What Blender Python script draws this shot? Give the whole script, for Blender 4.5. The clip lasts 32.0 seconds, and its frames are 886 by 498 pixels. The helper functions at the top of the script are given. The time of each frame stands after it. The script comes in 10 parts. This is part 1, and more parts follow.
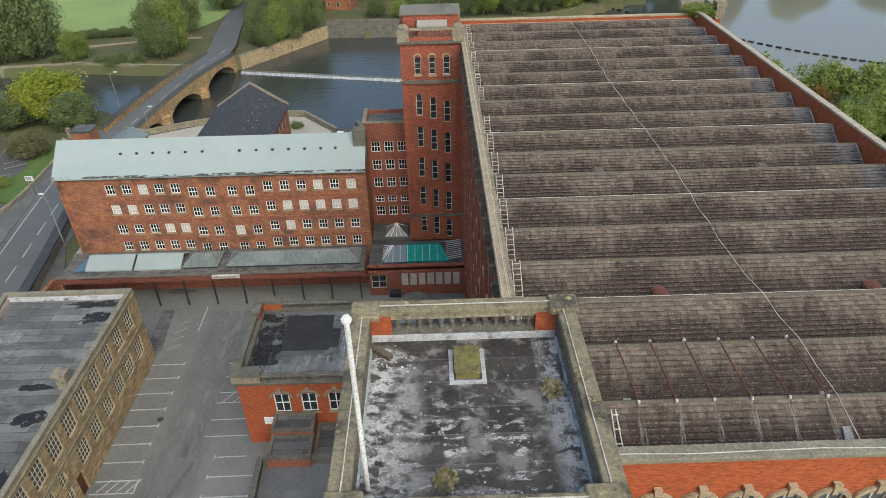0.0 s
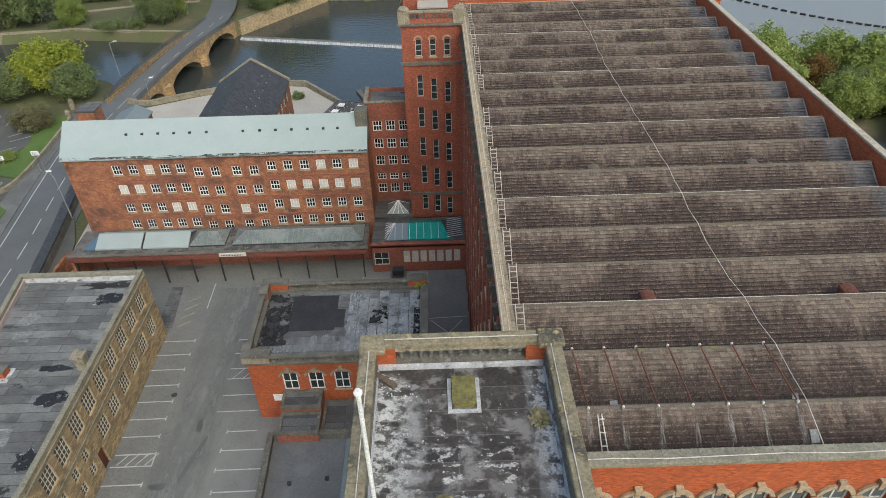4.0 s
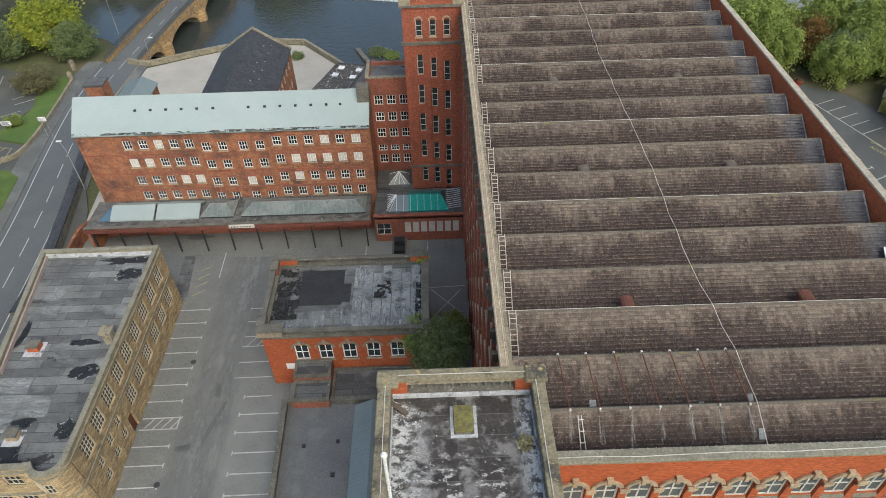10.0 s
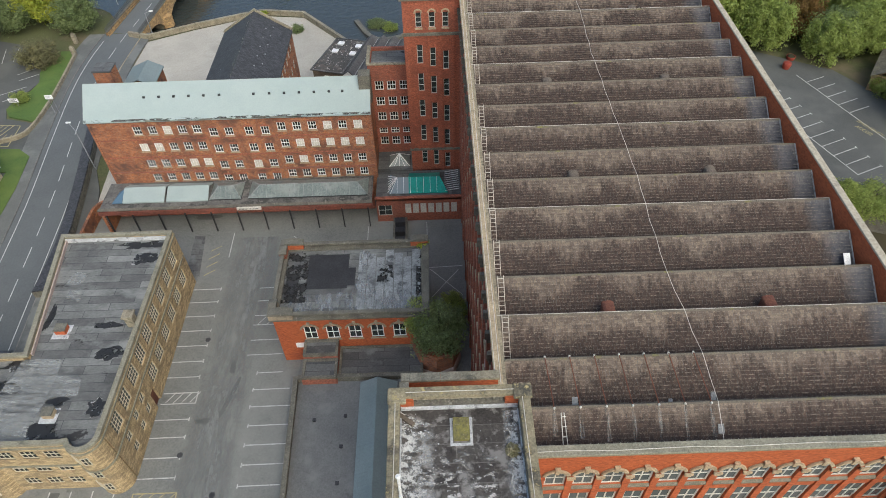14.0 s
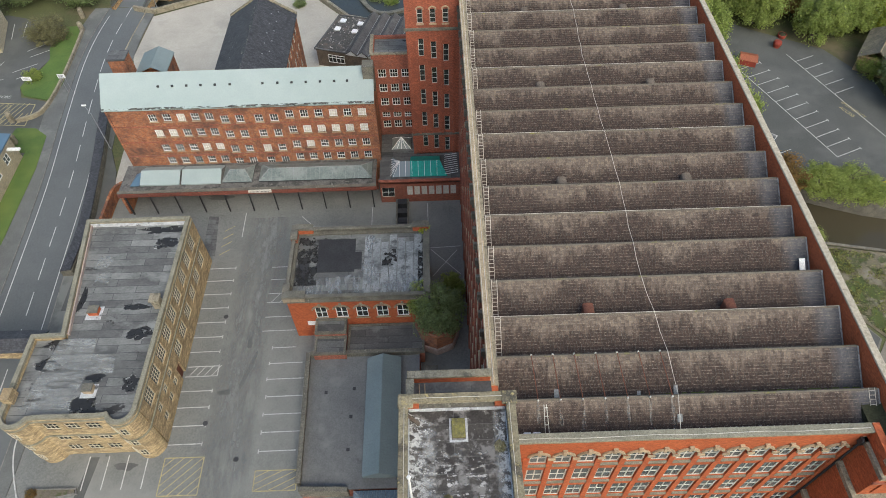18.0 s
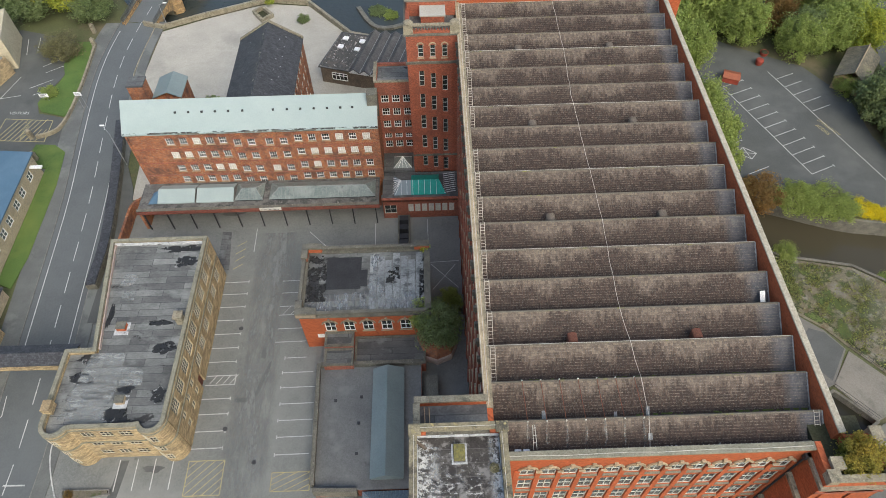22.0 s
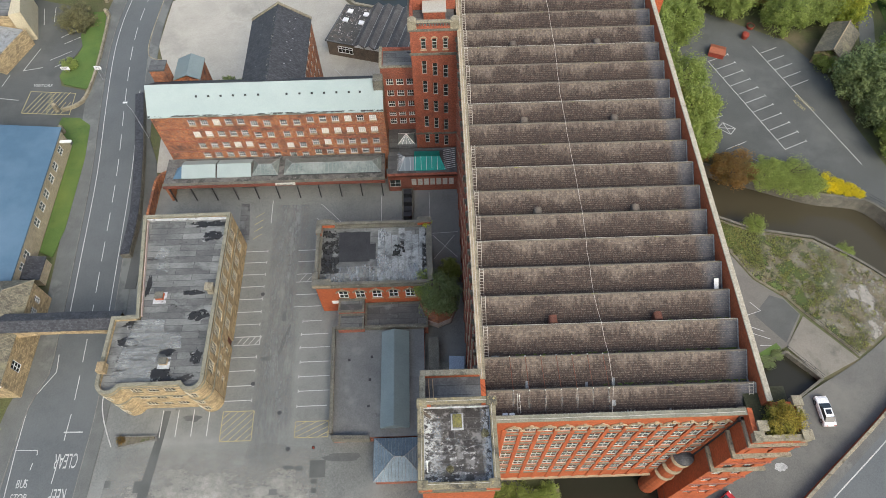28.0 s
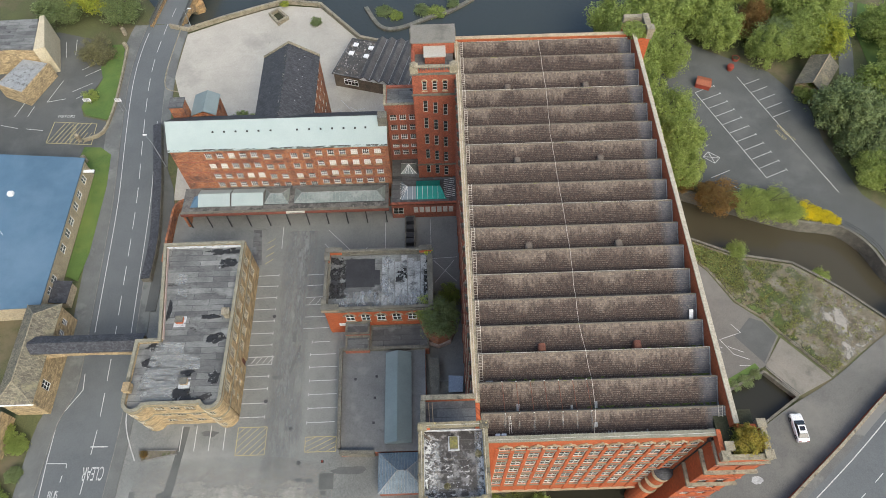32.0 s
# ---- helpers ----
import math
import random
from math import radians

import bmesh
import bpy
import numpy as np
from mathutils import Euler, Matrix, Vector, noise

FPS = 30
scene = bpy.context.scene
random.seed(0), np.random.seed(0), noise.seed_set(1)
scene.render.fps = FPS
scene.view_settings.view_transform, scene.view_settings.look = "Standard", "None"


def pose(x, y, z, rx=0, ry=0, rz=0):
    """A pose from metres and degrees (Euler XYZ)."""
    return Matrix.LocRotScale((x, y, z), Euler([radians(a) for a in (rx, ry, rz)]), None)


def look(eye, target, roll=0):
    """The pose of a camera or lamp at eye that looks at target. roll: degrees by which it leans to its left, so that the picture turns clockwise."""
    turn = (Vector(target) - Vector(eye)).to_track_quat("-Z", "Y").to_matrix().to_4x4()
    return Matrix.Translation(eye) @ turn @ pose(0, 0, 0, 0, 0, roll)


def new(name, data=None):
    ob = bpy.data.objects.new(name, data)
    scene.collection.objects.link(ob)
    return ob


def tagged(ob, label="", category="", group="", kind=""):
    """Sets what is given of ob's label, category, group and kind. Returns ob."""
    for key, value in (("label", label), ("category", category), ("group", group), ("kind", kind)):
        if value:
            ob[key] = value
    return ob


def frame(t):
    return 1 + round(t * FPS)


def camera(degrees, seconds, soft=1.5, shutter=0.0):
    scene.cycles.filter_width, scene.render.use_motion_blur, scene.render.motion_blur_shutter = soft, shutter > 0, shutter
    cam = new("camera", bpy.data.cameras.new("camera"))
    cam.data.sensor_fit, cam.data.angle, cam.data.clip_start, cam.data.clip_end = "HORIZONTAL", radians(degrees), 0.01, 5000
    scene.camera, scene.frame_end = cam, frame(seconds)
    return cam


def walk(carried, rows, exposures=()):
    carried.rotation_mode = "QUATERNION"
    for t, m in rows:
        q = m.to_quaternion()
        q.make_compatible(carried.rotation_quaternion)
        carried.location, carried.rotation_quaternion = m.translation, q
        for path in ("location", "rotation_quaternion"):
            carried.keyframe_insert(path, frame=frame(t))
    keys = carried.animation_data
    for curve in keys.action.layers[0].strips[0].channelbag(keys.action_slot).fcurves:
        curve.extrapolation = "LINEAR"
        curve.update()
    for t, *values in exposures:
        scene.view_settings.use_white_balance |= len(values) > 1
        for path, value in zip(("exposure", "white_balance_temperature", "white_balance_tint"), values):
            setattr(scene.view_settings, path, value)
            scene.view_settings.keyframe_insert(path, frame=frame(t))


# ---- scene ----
cam = camera(68.3, 32.0, soft=0.7)
PATH = [
    (0, (3.995, 2.780, 54.954), (4.01, 4.444, 53.844), -1.4),
    (0.5, (4.145, 2.825, 55.386), (4.156, 4.489, 54.275), -1.7),
    (1, (4.191, 2.850, 55.853), (4.202, 4.513, 54.744), -1.7),
    (1.5, (4.178, 2.819, 56.303), (4.188, 4.483, 55.193), -1.7),
    (2, (4.241, 2.860, 56.73), (4.249, 4.519, 55.613), -1.7),
    (2.5, (4.255, 2.854, 57.119), (4.261, 4.496, 55.976), -1.7),
    (3, (4.157, 2.782, 57.576), (4.165, 4.404, 56.406), -1.7),
    (3.5, (4.175, 2.804, 57.962), (4.181, 4.408, 56.767), -1.7),
    (5.5, (4.038, 2.655, 59.872), (4.045, 4.186, 58.585), -1.6),
    (6, (4.002, 2.606, 60.391), (4.009, 4.118, 59.082), -1.5),
    (6.5, (4.169, 2.656, 60.828), (4.171, 4.149, 59.498), -1.7),
    (7, (4.227, 2.718, 61.332), (4.227, 4.201, 59.99), -1.8),
    (7.5, (4.21, 2.688, 61.848), (4.211, 4.171, 60.506), -1.8),
    (8, (4.098, 2.619, 62.371), (4.103, 4.103, 61.031), -1.7),
    (8.5, (4.055, 2.575, 62.941), (4.061, 4.059, 61.6), -1.6),
    (9, (3.882, 2.541, 63.533), (3.893, 4.025, 62.192), -1.5),
    (9.5, (4.019, 2.510, 64.036), (4.026, 3.984, 62.684), -1.6),
    (10, (4.074, 2.539, 64.554), (4.08, 3.999, 63.187), -1.7),
    (10.5, (4.088, 2.526, 65.072), (4.095, 3.974, 63.692), -1.7),
    (11, (4.074, 2.508, 65.684), (4.08, 3.943, 64.291), -1.7),
    (11.5, (4.083, 2.479, 66.316), (4.089, 3.901, 64.91), -1.7),
    (12, (4.122, 2.499, 66.996), (4.128, 3.908, 65.576), -1.7),
    (12.5, (4.114, 2.420, 67.801), (4.121, 3.817, 66.37), -1.6),
    (13, (3.984, 2.243, 68.547), (3.994, 3.631, 67.107), -1.4),
    (13.5, (4.084, 2.262, 69.464), (4.091, 3.634, 68.009), -1.6),
    (15.5, (3.765, 2.154, 73.412), (3.778, 3.466, 71.903), -1.5),
    (16, (3.892, 2.101, 74.239), (3.902, 3.397, 72.716), -1.5),
    (16.5, (4.083, 2.093, 75.123), (4.089, 3.352, 73.569), -1.7),
    (17, (4.062, 2.045, 76.044), (4.067, 3.277, 74.468), -1.7),
    (17.5, (4.078, 1.939, 77.059), (4.082, 3.172, 75.484), -1.6),
    (18, (4.075, 1.834, 78.149), (4.081, 3.068, 76.575), -1.6),
    (18.5, (3.972, 1.784, 79.326), (3.981, 3.018, 77.752), -1.5),
    (19, (3.92, 1.739, 80.53), (3.931, 2.971, 78.954), -1.5),
    (19.5, (3.694, 1.640, 81.608), (3.71, 2.874, 80.034), -1.2),
    (20, (3.661, 1.601, 82.647), (3.678, 2.836, 81.073), -1.2),
    (20.5, (3.598, 1.516, 83.661), (3.617, 2.751, 82.088), -1.2),
    (21, (3.593, 1.466, 84.659), (3.613, 2.699, 83.085), -1.1),
    (21.5, (3.628, 1.466, 85.604), (3.646, 2.684, 84.017), -1.1),
    (22, (3.703, 1.425, 86.503), (3.72, 2.619, 84.899), -1.2),
    (22.5, (3.643, 1.325, 87.429), (3.66, 2.511, 85.819), -1.2),
    (23, (3.646, 1.280, 88.361), (3.663, 2.462, 86.748), -1.2),
    (23.5, (3.606, 1.269, 89.303), (3.624, 2.445, 87.685), -1.2),
    (24, (3.608, 1.200, 90.249), (3.626, 2.363, 88.622), -1.1),
    (24.5, (3.585, 1.139, 91.162), (3.602, 2.282, 89.521), -1.1),
    (25, (3.556, 1.015, 92.036), (3.574, 2.136, 90.38), -1.1),
    (25.5, (3.67, 0.967, 92.912), (3.683, 2.066, 91.241), -1.2),
    (27.5, (3.334, 0.960, 97.7), (3.352, 1.985, 95.983), -0.9),
    (28, (3.583, 0.790, 98.641), (3.597, 1.814, 96.924), -1.1),
    (28.5, (3.421, 0.686, 99.624), (3.437, 1.714, 97.908), -1.0),
    (29, (3.402, 0.605, 100.709), (3.419, 1.634, 98.994), -0.9),
    (29.5, (3.37, 0.601, 101.811), (3.387, 1.629, 100.096), -0.9),
    (30, (3.286, 0.462, 102.89), (3.304, 1.493, 101.176), -0.8),
    (30.5, (3.287, 0.336, 103.962), (3.306, 1.367, 102.249), -0.8),
    (31, (3.368, 0.204, 105.007), (3.386, 1.237, 103.295), -0.8),
    (31.5, (3.591, 0.086, 105.939), (3.606, 1.121, 104.228), -1.0),
    (32, (4.113, 0.105, 106.767), (4.119, 1.142, 105.057), -1.5),
]
walk(cam, [(t, look(eye, target, roll)) for t, eye, target, roll in PATH], exposures=[(0, 0.60, 6200, 3), (8, 0.66, 6200, 3), (20, 0.80, 6250, 3), (32, 0.97, 6300, 4)])

from mathutils.geometry import tessellate_polygon

# ---- world, sun, exposure ----
SUN_EL, SUN_AZ = radians(46), radians(155)
world = bpy.data.worlds.new("sky")
scene.world = world
world.use_nodes = True
wn = world.node_tree.nodes
sky = wn.new("ShaderNodeTexSky")
sky.sky_type, sky.sun_disc = "NISHITA", False
sky.sun_elevation, sky.sun_rotation = SUN_EL, SUN_AZ
sky.air_density, sky.dust_density, sky.ozone_density = 1.0, 5.0, 1.2
wn["Background"].inputs["Strength"].default_value = 0.15
world.node_tree.links.new(sky.outputs[0], wn["Background"].inputs["Color"])
sun_data = bpy.data.lights.new("sun", "SUN")
sun_data.energy, sun_data.angle, sun_data.color = 0.32, radians(35), (1.0, 0.90, 0.78)
sun = new("sun", sun_data)
sun_dir = Vector((math.sin(SUN_AZ) * math.cos(SUN_EL), math.cos(SUN_AZ) * math.cos(SUN_EL), math.sin(SUN_EL)))
sun.matrix_world = look(sun_dir * 300, (0, 0, 0))

# ---- materials ----
def surf(name, c1, c2, scale=0.4, rough=0.85, c3=None, s3=0.15, t3=(0.55, 0.62), bump=0.25, fine=9.0,
         metal=0.0, brick=None, spec=0.3, rand=0.0, stretch=(1, 1, 1), island=0.0, c4=None, s4=0.5, t4=(0.6, 0.64), flat=False, grit=1.0):
    """A rough surface: two tones in clouds, fine grain, optional stains c3 and c4, optional brick or sheet joints."""
    m = bpy.data.materials.new(name)
    m.use_nodes = True
    n, l = m.node_tree.nodes, m.node_tree.links
    b = n["Principled BSDF"]
    b.inputs["Roughness"].default_value, b.inputs["Metallic"].default_value = rough, metal
    b.inputs["Specular IOR Level"].default_value = spec
    geo = n.new("ShaderNodeNewGeometry")
    pos = geo.outputs["Position"]
    mp = n.new("ShaderNodeMapping")
    mp.inputs["Scale"].default_value = stretch
    l.new(pos, mp.inputs["Vector"])

    def cloud(s, detail=4.0, rough_=0.6):
        t = n.new("ShaderNodeTexNoise")
        t.inputs["Scale"].default_value, t.inputs["Detail"].default_value, t.inputs["Roughness"].default_value = s, detail, rough_
        l.new(mp.outputs[0], t.inputs["Vector"])
        return t.outputs["Fac"]

    def mix(kind, fac, a, c):
        x = n.new("ShaderNodeMix")
        x.data_type, x.blend_type = "RGBA", kind
        for sock, v in ((x.inputs[0], fac), (x.inputs[6], a), (x.inputs[7], c)):
            if isinstance(v, (int, float)):
                sock.default_value = v
            elif isinstance(v, tuple):
                sock.default_value = (*v, 1)
            else:
                l.new(v, sock)
        return x.outputs[2]

    def ramp(v, lo, hi, a=0.0, c=1.0):
        r = n.new("ShaderNodeMapRange")
        r.inputs[1].default_value, r.inputs[2].default_value, r.inputs[3].default_value, r.inputs[4].default_value = lo, hi, a, c
        l.new(v, r.inputs[0])
        return r.outputs[0]

    col = mix("MIX", ramp(cloud(scale), 0.35, 0.65), c1, c2)
    grain = cloud(max(scale * fine, 5.0), 8.0, 0.75)
    col = mix("MULTIPLY", 1.0, col, mix("MIX", ramp(grain, 0.3, 0.7), (1 - 0.48 * grit,) * 3, (1 + 0.45 * grit,) * 3))
    height = grain
    if brick:
        w, h, mortar, size = brick
        sep, com = n.new("ShaderNodeSeparateXYZ"), n.new("ShaderNodeCombineXYZ")
        l.new(pos, sep.inputs[0])
        add = n.new("ShaderNodeMath")
        l.new(sep.outputs[0], add.inputs[0])
        if flat:
            add.inputs[1].default_value = 0.0
            l.new(sep.outputs[1], com.inputs[1])
        else:
            l.new(sep.outputs[1], add.inputs[1])
            l.new(sep.outputs[2], com.inputs[1])
        l.new(add.outputs[0], com.inputs[0])
        t = n.new("ShaderNodeTexBrick")
        t.inputs["Scale"].default_value, t.inputs["Brick Width"].default_value, t.inputs["Row Height"].default_value = 1.0, w, h
        t.inputs["Mortar Size"].default_value, t.inputs["Bias"].default_value = size, 0.0
        t.inputs["Color1"].default_value, t.inputs["Color2"].default_value, t.inputs["Mortar"].default_value = (0.7, 0.68, 0.68, 1), (1.28, 1.25, 1.22, 1), (1, 1, 1, 1)
        l.new(com.outputs[0], t.inputs["Vector"])
        col = mix("MULTIPLY", 1.0, col, t.outputs["Color"])
        col = mix("MIX", t.outputs["Fac"], col, mortar)
    if c3:
        stain = cloud(s3, 7.0, 0.65)
        col = mix("MIX", ramp(stain, *t3), col, c3)
    if c4:
        col = mix("MIX", ramp(cloud(s4, 8.0, 0.7), *t4), col, c4)
    if rand:
        info = n.new("ShaderNodeObjectInfo")
        col = mix("MULTIPLY", 1.0, col, mix("MIX", info.outputs["Random"], (1 - rand,) * 3, (1 + rand,) * 3))
    if island:
        col = mix("MULTIPLY", 1.0, col, mix("MIX", geo.outputs["Random Per Island"], (1 - island,) * 3, (1 + island, 1 + island * 0.97, 1 + island * 0.9)))
    l.new(col, b.inputs["Base Color"])
    if bump:
        bp = n.new("ShaderNodeBump")
        bp.inputs["Strength"].default_value, bp.inputs["Distance"].default_value = bump, 0.05
        l.new(height, bp.inputs["Height"])
        l.new(bp.outputs[0], b.inputs["Normal"])
    return m


def glazing(name, tint=(0.05, 0.06, 0.06), see=0.35):
    """Old window glass: a mirror gloss by Fresnel over a clear, dim body."""
    m = bpy.data.materials.new(name)
    m.use_nodes = True
    n, l = m.node_tree.nodes, m.node_tree.links
    b = n["Principled BSDF"]
    b.inputs["Base Color"].default_value, b.inputs["Roughness"].default_value = (*tint, 1), 0.06
    b.inputs["IOR"].default_value = 1.5
    tr, mx = n.new("ShaderNodeBsdfTransparent"), n.new("ShaderNodeMixShader")
    tr.inputs[0].default_value = (0.55, 0.6, 0.6, 1)
    mx.inputs[0].default_value = see
    l.new(b.outputs[0], mx.inputs[1]); l.new(tr.outputs[0], mx.inputs[2])
    l.new(mx.outputs[0], n["Material Output"].inputs[0])
    return m


def water_mat(name, colour, rough=0.06, ripple=0.12, scale=0.5, ior=1.33):
    m = bpy.data.materials.new(name)
    m.use_nodes = True
    n, l = m.node_tree.nodes, m.node_tree.links
    b = n["Principled BSDF"]
    b.inputs["Base Color"].default_value, b.inputs["Roughness"].default_value, b.inputs["IOR"].default_value = (*colour, 1), rough, ior
    geo, t, bp = n.new("ShaderNodeNewGeometry"), n.new("ShaderNodeTexNoise"), n.new("ShaderNodeBump")
    t.inputs["Scale"].default_value, t.inputs["Detail"].default_value = scale, 5.0
    bp.inputs["Strength"].default_value, bp.inputs["Distance"].default_value = ripple, 0.3
    l.new(geo.outputs["Position"], t.inputs["Vector"]); l.new(t.outputs["Fac"], bp.inputs["Height"]); l.new(bp.outputs[0], b.inputs["Normal"])
    return m


def leaf_mat(name, c1, c2, spread=0.28):
    m = surf(name, c1, c2, scale=0.35, rough=0.6, bump=0.0, island=spread, spec=0.25)
    n, l = m.node_tree.nodes, m.node_tree.links
    b = n["Principled BSDF"]
    tr, mx = n.new("ShaderNodeBsdfTranslucent"), n.new("ShaderNodeMixShader")
    l.new(b.inputs["Base Color"].links[0].from_socket, tr.inputs[0])
    mx.inputs[0].default_value = 0.5
    l.new(b.outputs[0], mx.inputs[1]), l.new(tr.outputs[0], mx.inputs[2])
    l.new(mx.outputs[0], n["Material Output"].inputs[0])
    return m


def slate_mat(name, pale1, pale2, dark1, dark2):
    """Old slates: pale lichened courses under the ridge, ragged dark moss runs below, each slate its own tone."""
    m = bpy.data.materials.new(name)
    m.use_nodes = True
    n, l = m.node_tree.nodes, m.node_tree.links
    b = n["Principled BSDF"]
    b.inputs["Roughness"].default_value, b.inputs["Specular IOR Level"].default_value = 0.82, 0.3
    geo, sep = n.new("ShaderNodeNewGeometry"), n.new("ShaderNodeSeparateXYZ")
    l.new(geo.outputs["Position"], sep.inputs[0])

    def op(kind, a, c=0.0):
        q = n.new("ShaderNodeMath")
        q.operation = kind
        for sock, v in ((q.inputs[0], a), (q.inputs[1], c)):
            if isinstance(v, (int, float)):
                sock.default_value = v
            else:
                l.new(v, sock)
        return q.outputs[0]

    def cloud(x, y, z, detail=5.0, rough=0.6):
        com, t = n.new("ShaderNodeCombineXYZ"), n.new("ShaderNodeTexNoise")
        for k, v in enumerate((x, y, z)):
            l.new(v, com.inputs[k])
        t.inputs["Scale"].default_value, t.inputs["Detail"].default_value, t.inputs["Roughness"].default_value = 1.0, detail, rough
        l.new(com.outputs[0], t.inputs["Vector"])
        return t.outputs["Fac"]

    def ramp(v, lo, hi):
        r = n.new("ShaderNodeMapRange")
        r.inputs[1].default_value, r.inputs[2].default_value = lo, hi
        l.new(v, r.inputs[0])
        return r.outputs[0]

    def mix(fac, a, c, kind="MIX"):
        x = n.new("ShaderNodeMix")
        x.data_type, x.blend_type = "RGBA", kind
        for sock, v in ((x.inputs[0], fac), (x.inputs[6], a), (x.inputs[7], c)):
            if isinstance(v, (int, float)):
                sock.default_value = v
            elif isinstance(v, tuple):
                sock.default_value = (*v, 1)
            else:
                l.new(v, sock)
        return x.outputs[2]

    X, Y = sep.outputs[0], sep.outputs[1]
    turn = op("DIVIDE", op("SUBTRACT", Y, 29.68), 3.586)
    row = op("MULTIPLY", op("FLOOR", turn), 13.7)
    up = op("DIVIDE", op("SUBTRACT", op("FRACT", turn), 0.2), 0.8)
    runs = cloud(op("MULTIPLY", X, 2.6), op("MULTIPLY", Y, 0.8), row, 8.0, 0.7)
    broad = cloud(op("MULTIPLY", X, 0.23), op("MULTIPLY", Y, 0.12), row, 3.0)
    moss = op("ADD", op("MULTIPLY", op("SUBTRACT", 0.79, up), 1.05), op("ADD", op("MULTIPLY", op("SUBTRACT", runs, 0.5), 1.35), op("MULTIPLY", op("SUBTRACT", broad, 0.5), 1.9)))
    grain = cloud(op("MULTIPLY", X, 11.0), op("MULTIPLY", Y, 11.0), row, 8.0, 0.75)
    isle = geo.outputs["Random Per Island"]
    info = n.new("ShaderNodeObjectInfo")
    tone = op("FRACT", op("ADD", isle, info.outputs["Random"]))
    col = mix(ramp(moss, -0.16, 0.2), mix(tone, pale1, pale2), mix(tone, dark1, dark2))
    col = mix(op("MULTIPLY", ramp(grain, 0.575, 0.66), 0.5), col, (0.27, 0.25, 0.21))
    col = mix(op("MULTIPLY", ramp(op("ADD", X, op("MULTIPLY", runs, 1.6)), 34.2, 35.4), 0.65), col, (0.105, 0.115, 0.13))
    edge = ramp(op("FRACT", op("MULTIPLY", up, 13.0)), 0.34, 0.12)
    flecks = cloud(op("MULTIPLY", X, 5.0), op("MULTIPLY", Y, 5.0), row, 6.0, 0.7)
    col = mix(op("MULTIPLY", op("MULTIPLY", edge, 0.7), ramp(flecks, 0.46, 0.62)), col, (0.27, 0.235, 0.19))
    col = mix(1.0, col, mix(ramp(grain, 0.3, 0.7), (0.62, 0.62, 0.62), (1.36, 1.36, 1.36)), "MULTIPLY")
    col = mix(1.0, col, mix(tone, (1.07, 1.06, 1.05), (0.87, 0.87, 0.88)), "MULTIPLY")
    l.new(col, b.inputs["Base Color"])
    bp = n.new("ShaderNodeBump")
    bp.inputs["Strength"].default_value, bp.inputs["Distance"].default_value = 0.3, 0.04
    l.new(grain, bp.inputs["Height"])
    l.new(bp.outputs[0], b.inputs["Normal"])
    return m


def worn_film(name, colour, scale, lo, hi, stretch=(1, 1, 1), rough=0.85, fade=(), detail=8.0):
    """A thin deposit that has worn through in patches, so that the surface below shows."""
    m = surf(name, colour, tuple(v * 0.75 for v in colour), 1.5, rough, bump=0.05)
    n, l = m.node_tree.nodes, m.node_tree.links
    geo, mp, t, r = n.new("ShaderNodeNewGeometry"), n.new("ShaderNodeMapping"), n.new("ShaderNodeTexNoise"), n.new("ShaderNodeMapRange")
    mp.inputs["Scale"].default_value = stretch
    t.inputs["Scale"].default_value, t.inputs["Detail"].default_value, t.inputs["Roughness"].default_value = scale, detail, 0.7
    r.inputs[1].default_value, r.inputs[2].default_value = lo, hi
    l.new(geo.outputs["Position"], mp.inputs["Vector"]), l.new(mp.outputs[0], t.inputs["Vector"]), l.new(t.outputs["Fac"], r.inputs[0])
    cover, sep = r.outputs[0], n.new("ShaderNodeSeparateXYZ")
    l.new(geo.outputs["Position"], sep.inputs[0])
    for axis, none, full in fade:
        f, q = n.new("ShaderNodeMapRange"), n.new("ShaderNodeMath")
        f.inputs[1].default_value, f.inputs[2].default_value, q.operation = none, full, "MULTIPLY"
        l.new(sep.outputs[axis], f.inputs[0]), l.new(cover, q.inputs[0]), l.new(f.outputs[0], q.inputs[1])
        cover = q.outputs[0]
    tr, mx = n.new("ShaderNodeBsdfTransparent"), n.new("ShaderNodeMixShader")
    l.new(cover, mx.inputs[0]), l.new(tr.outputs[0], mx.inputs[1]), l.new(n["Principled BSDF"].outputs[0], mx.inputs[2])
    l.new(mx.outputs[0], n["Material Output"].inputs[0])
    return m


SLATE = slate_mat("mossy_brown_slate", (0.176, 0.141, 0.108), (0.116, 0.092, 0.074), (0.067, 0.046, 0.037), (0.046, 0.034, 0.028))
RED = surf("accrington_red_brick", (0.40, 0.104, 0.038), (0.33, 0.085, 0.033), 0.25, 0.7, grit=0.6, brick=(0.235, 0.078, (0.33, 0.10, 0.045), 0.008), c3=(0.22, 0.05, 0.03), s3=0.35, t3=(0.6, 0.8))
# Same brick as RED, with the rear tower's duller light put into its colour.
RED2 = surf("shade_dulled_red_brick", (0.33, 0.095, 0.05), (0.25, 0.075, 0.043), 0.25, 0.7, brick=(0.235, 0.078, (0.25, 0.10, 0.065), 0.008), c3=(0.15, 0.05, 0.035), s3=0.35, t3=(0.55, 0.8))
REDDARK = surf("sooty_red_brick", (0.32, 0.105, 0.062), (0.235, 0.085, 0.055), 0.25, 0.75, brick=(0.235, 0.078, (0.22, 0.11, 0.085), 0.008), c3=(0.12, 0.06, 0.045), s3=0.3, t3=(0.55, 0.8))
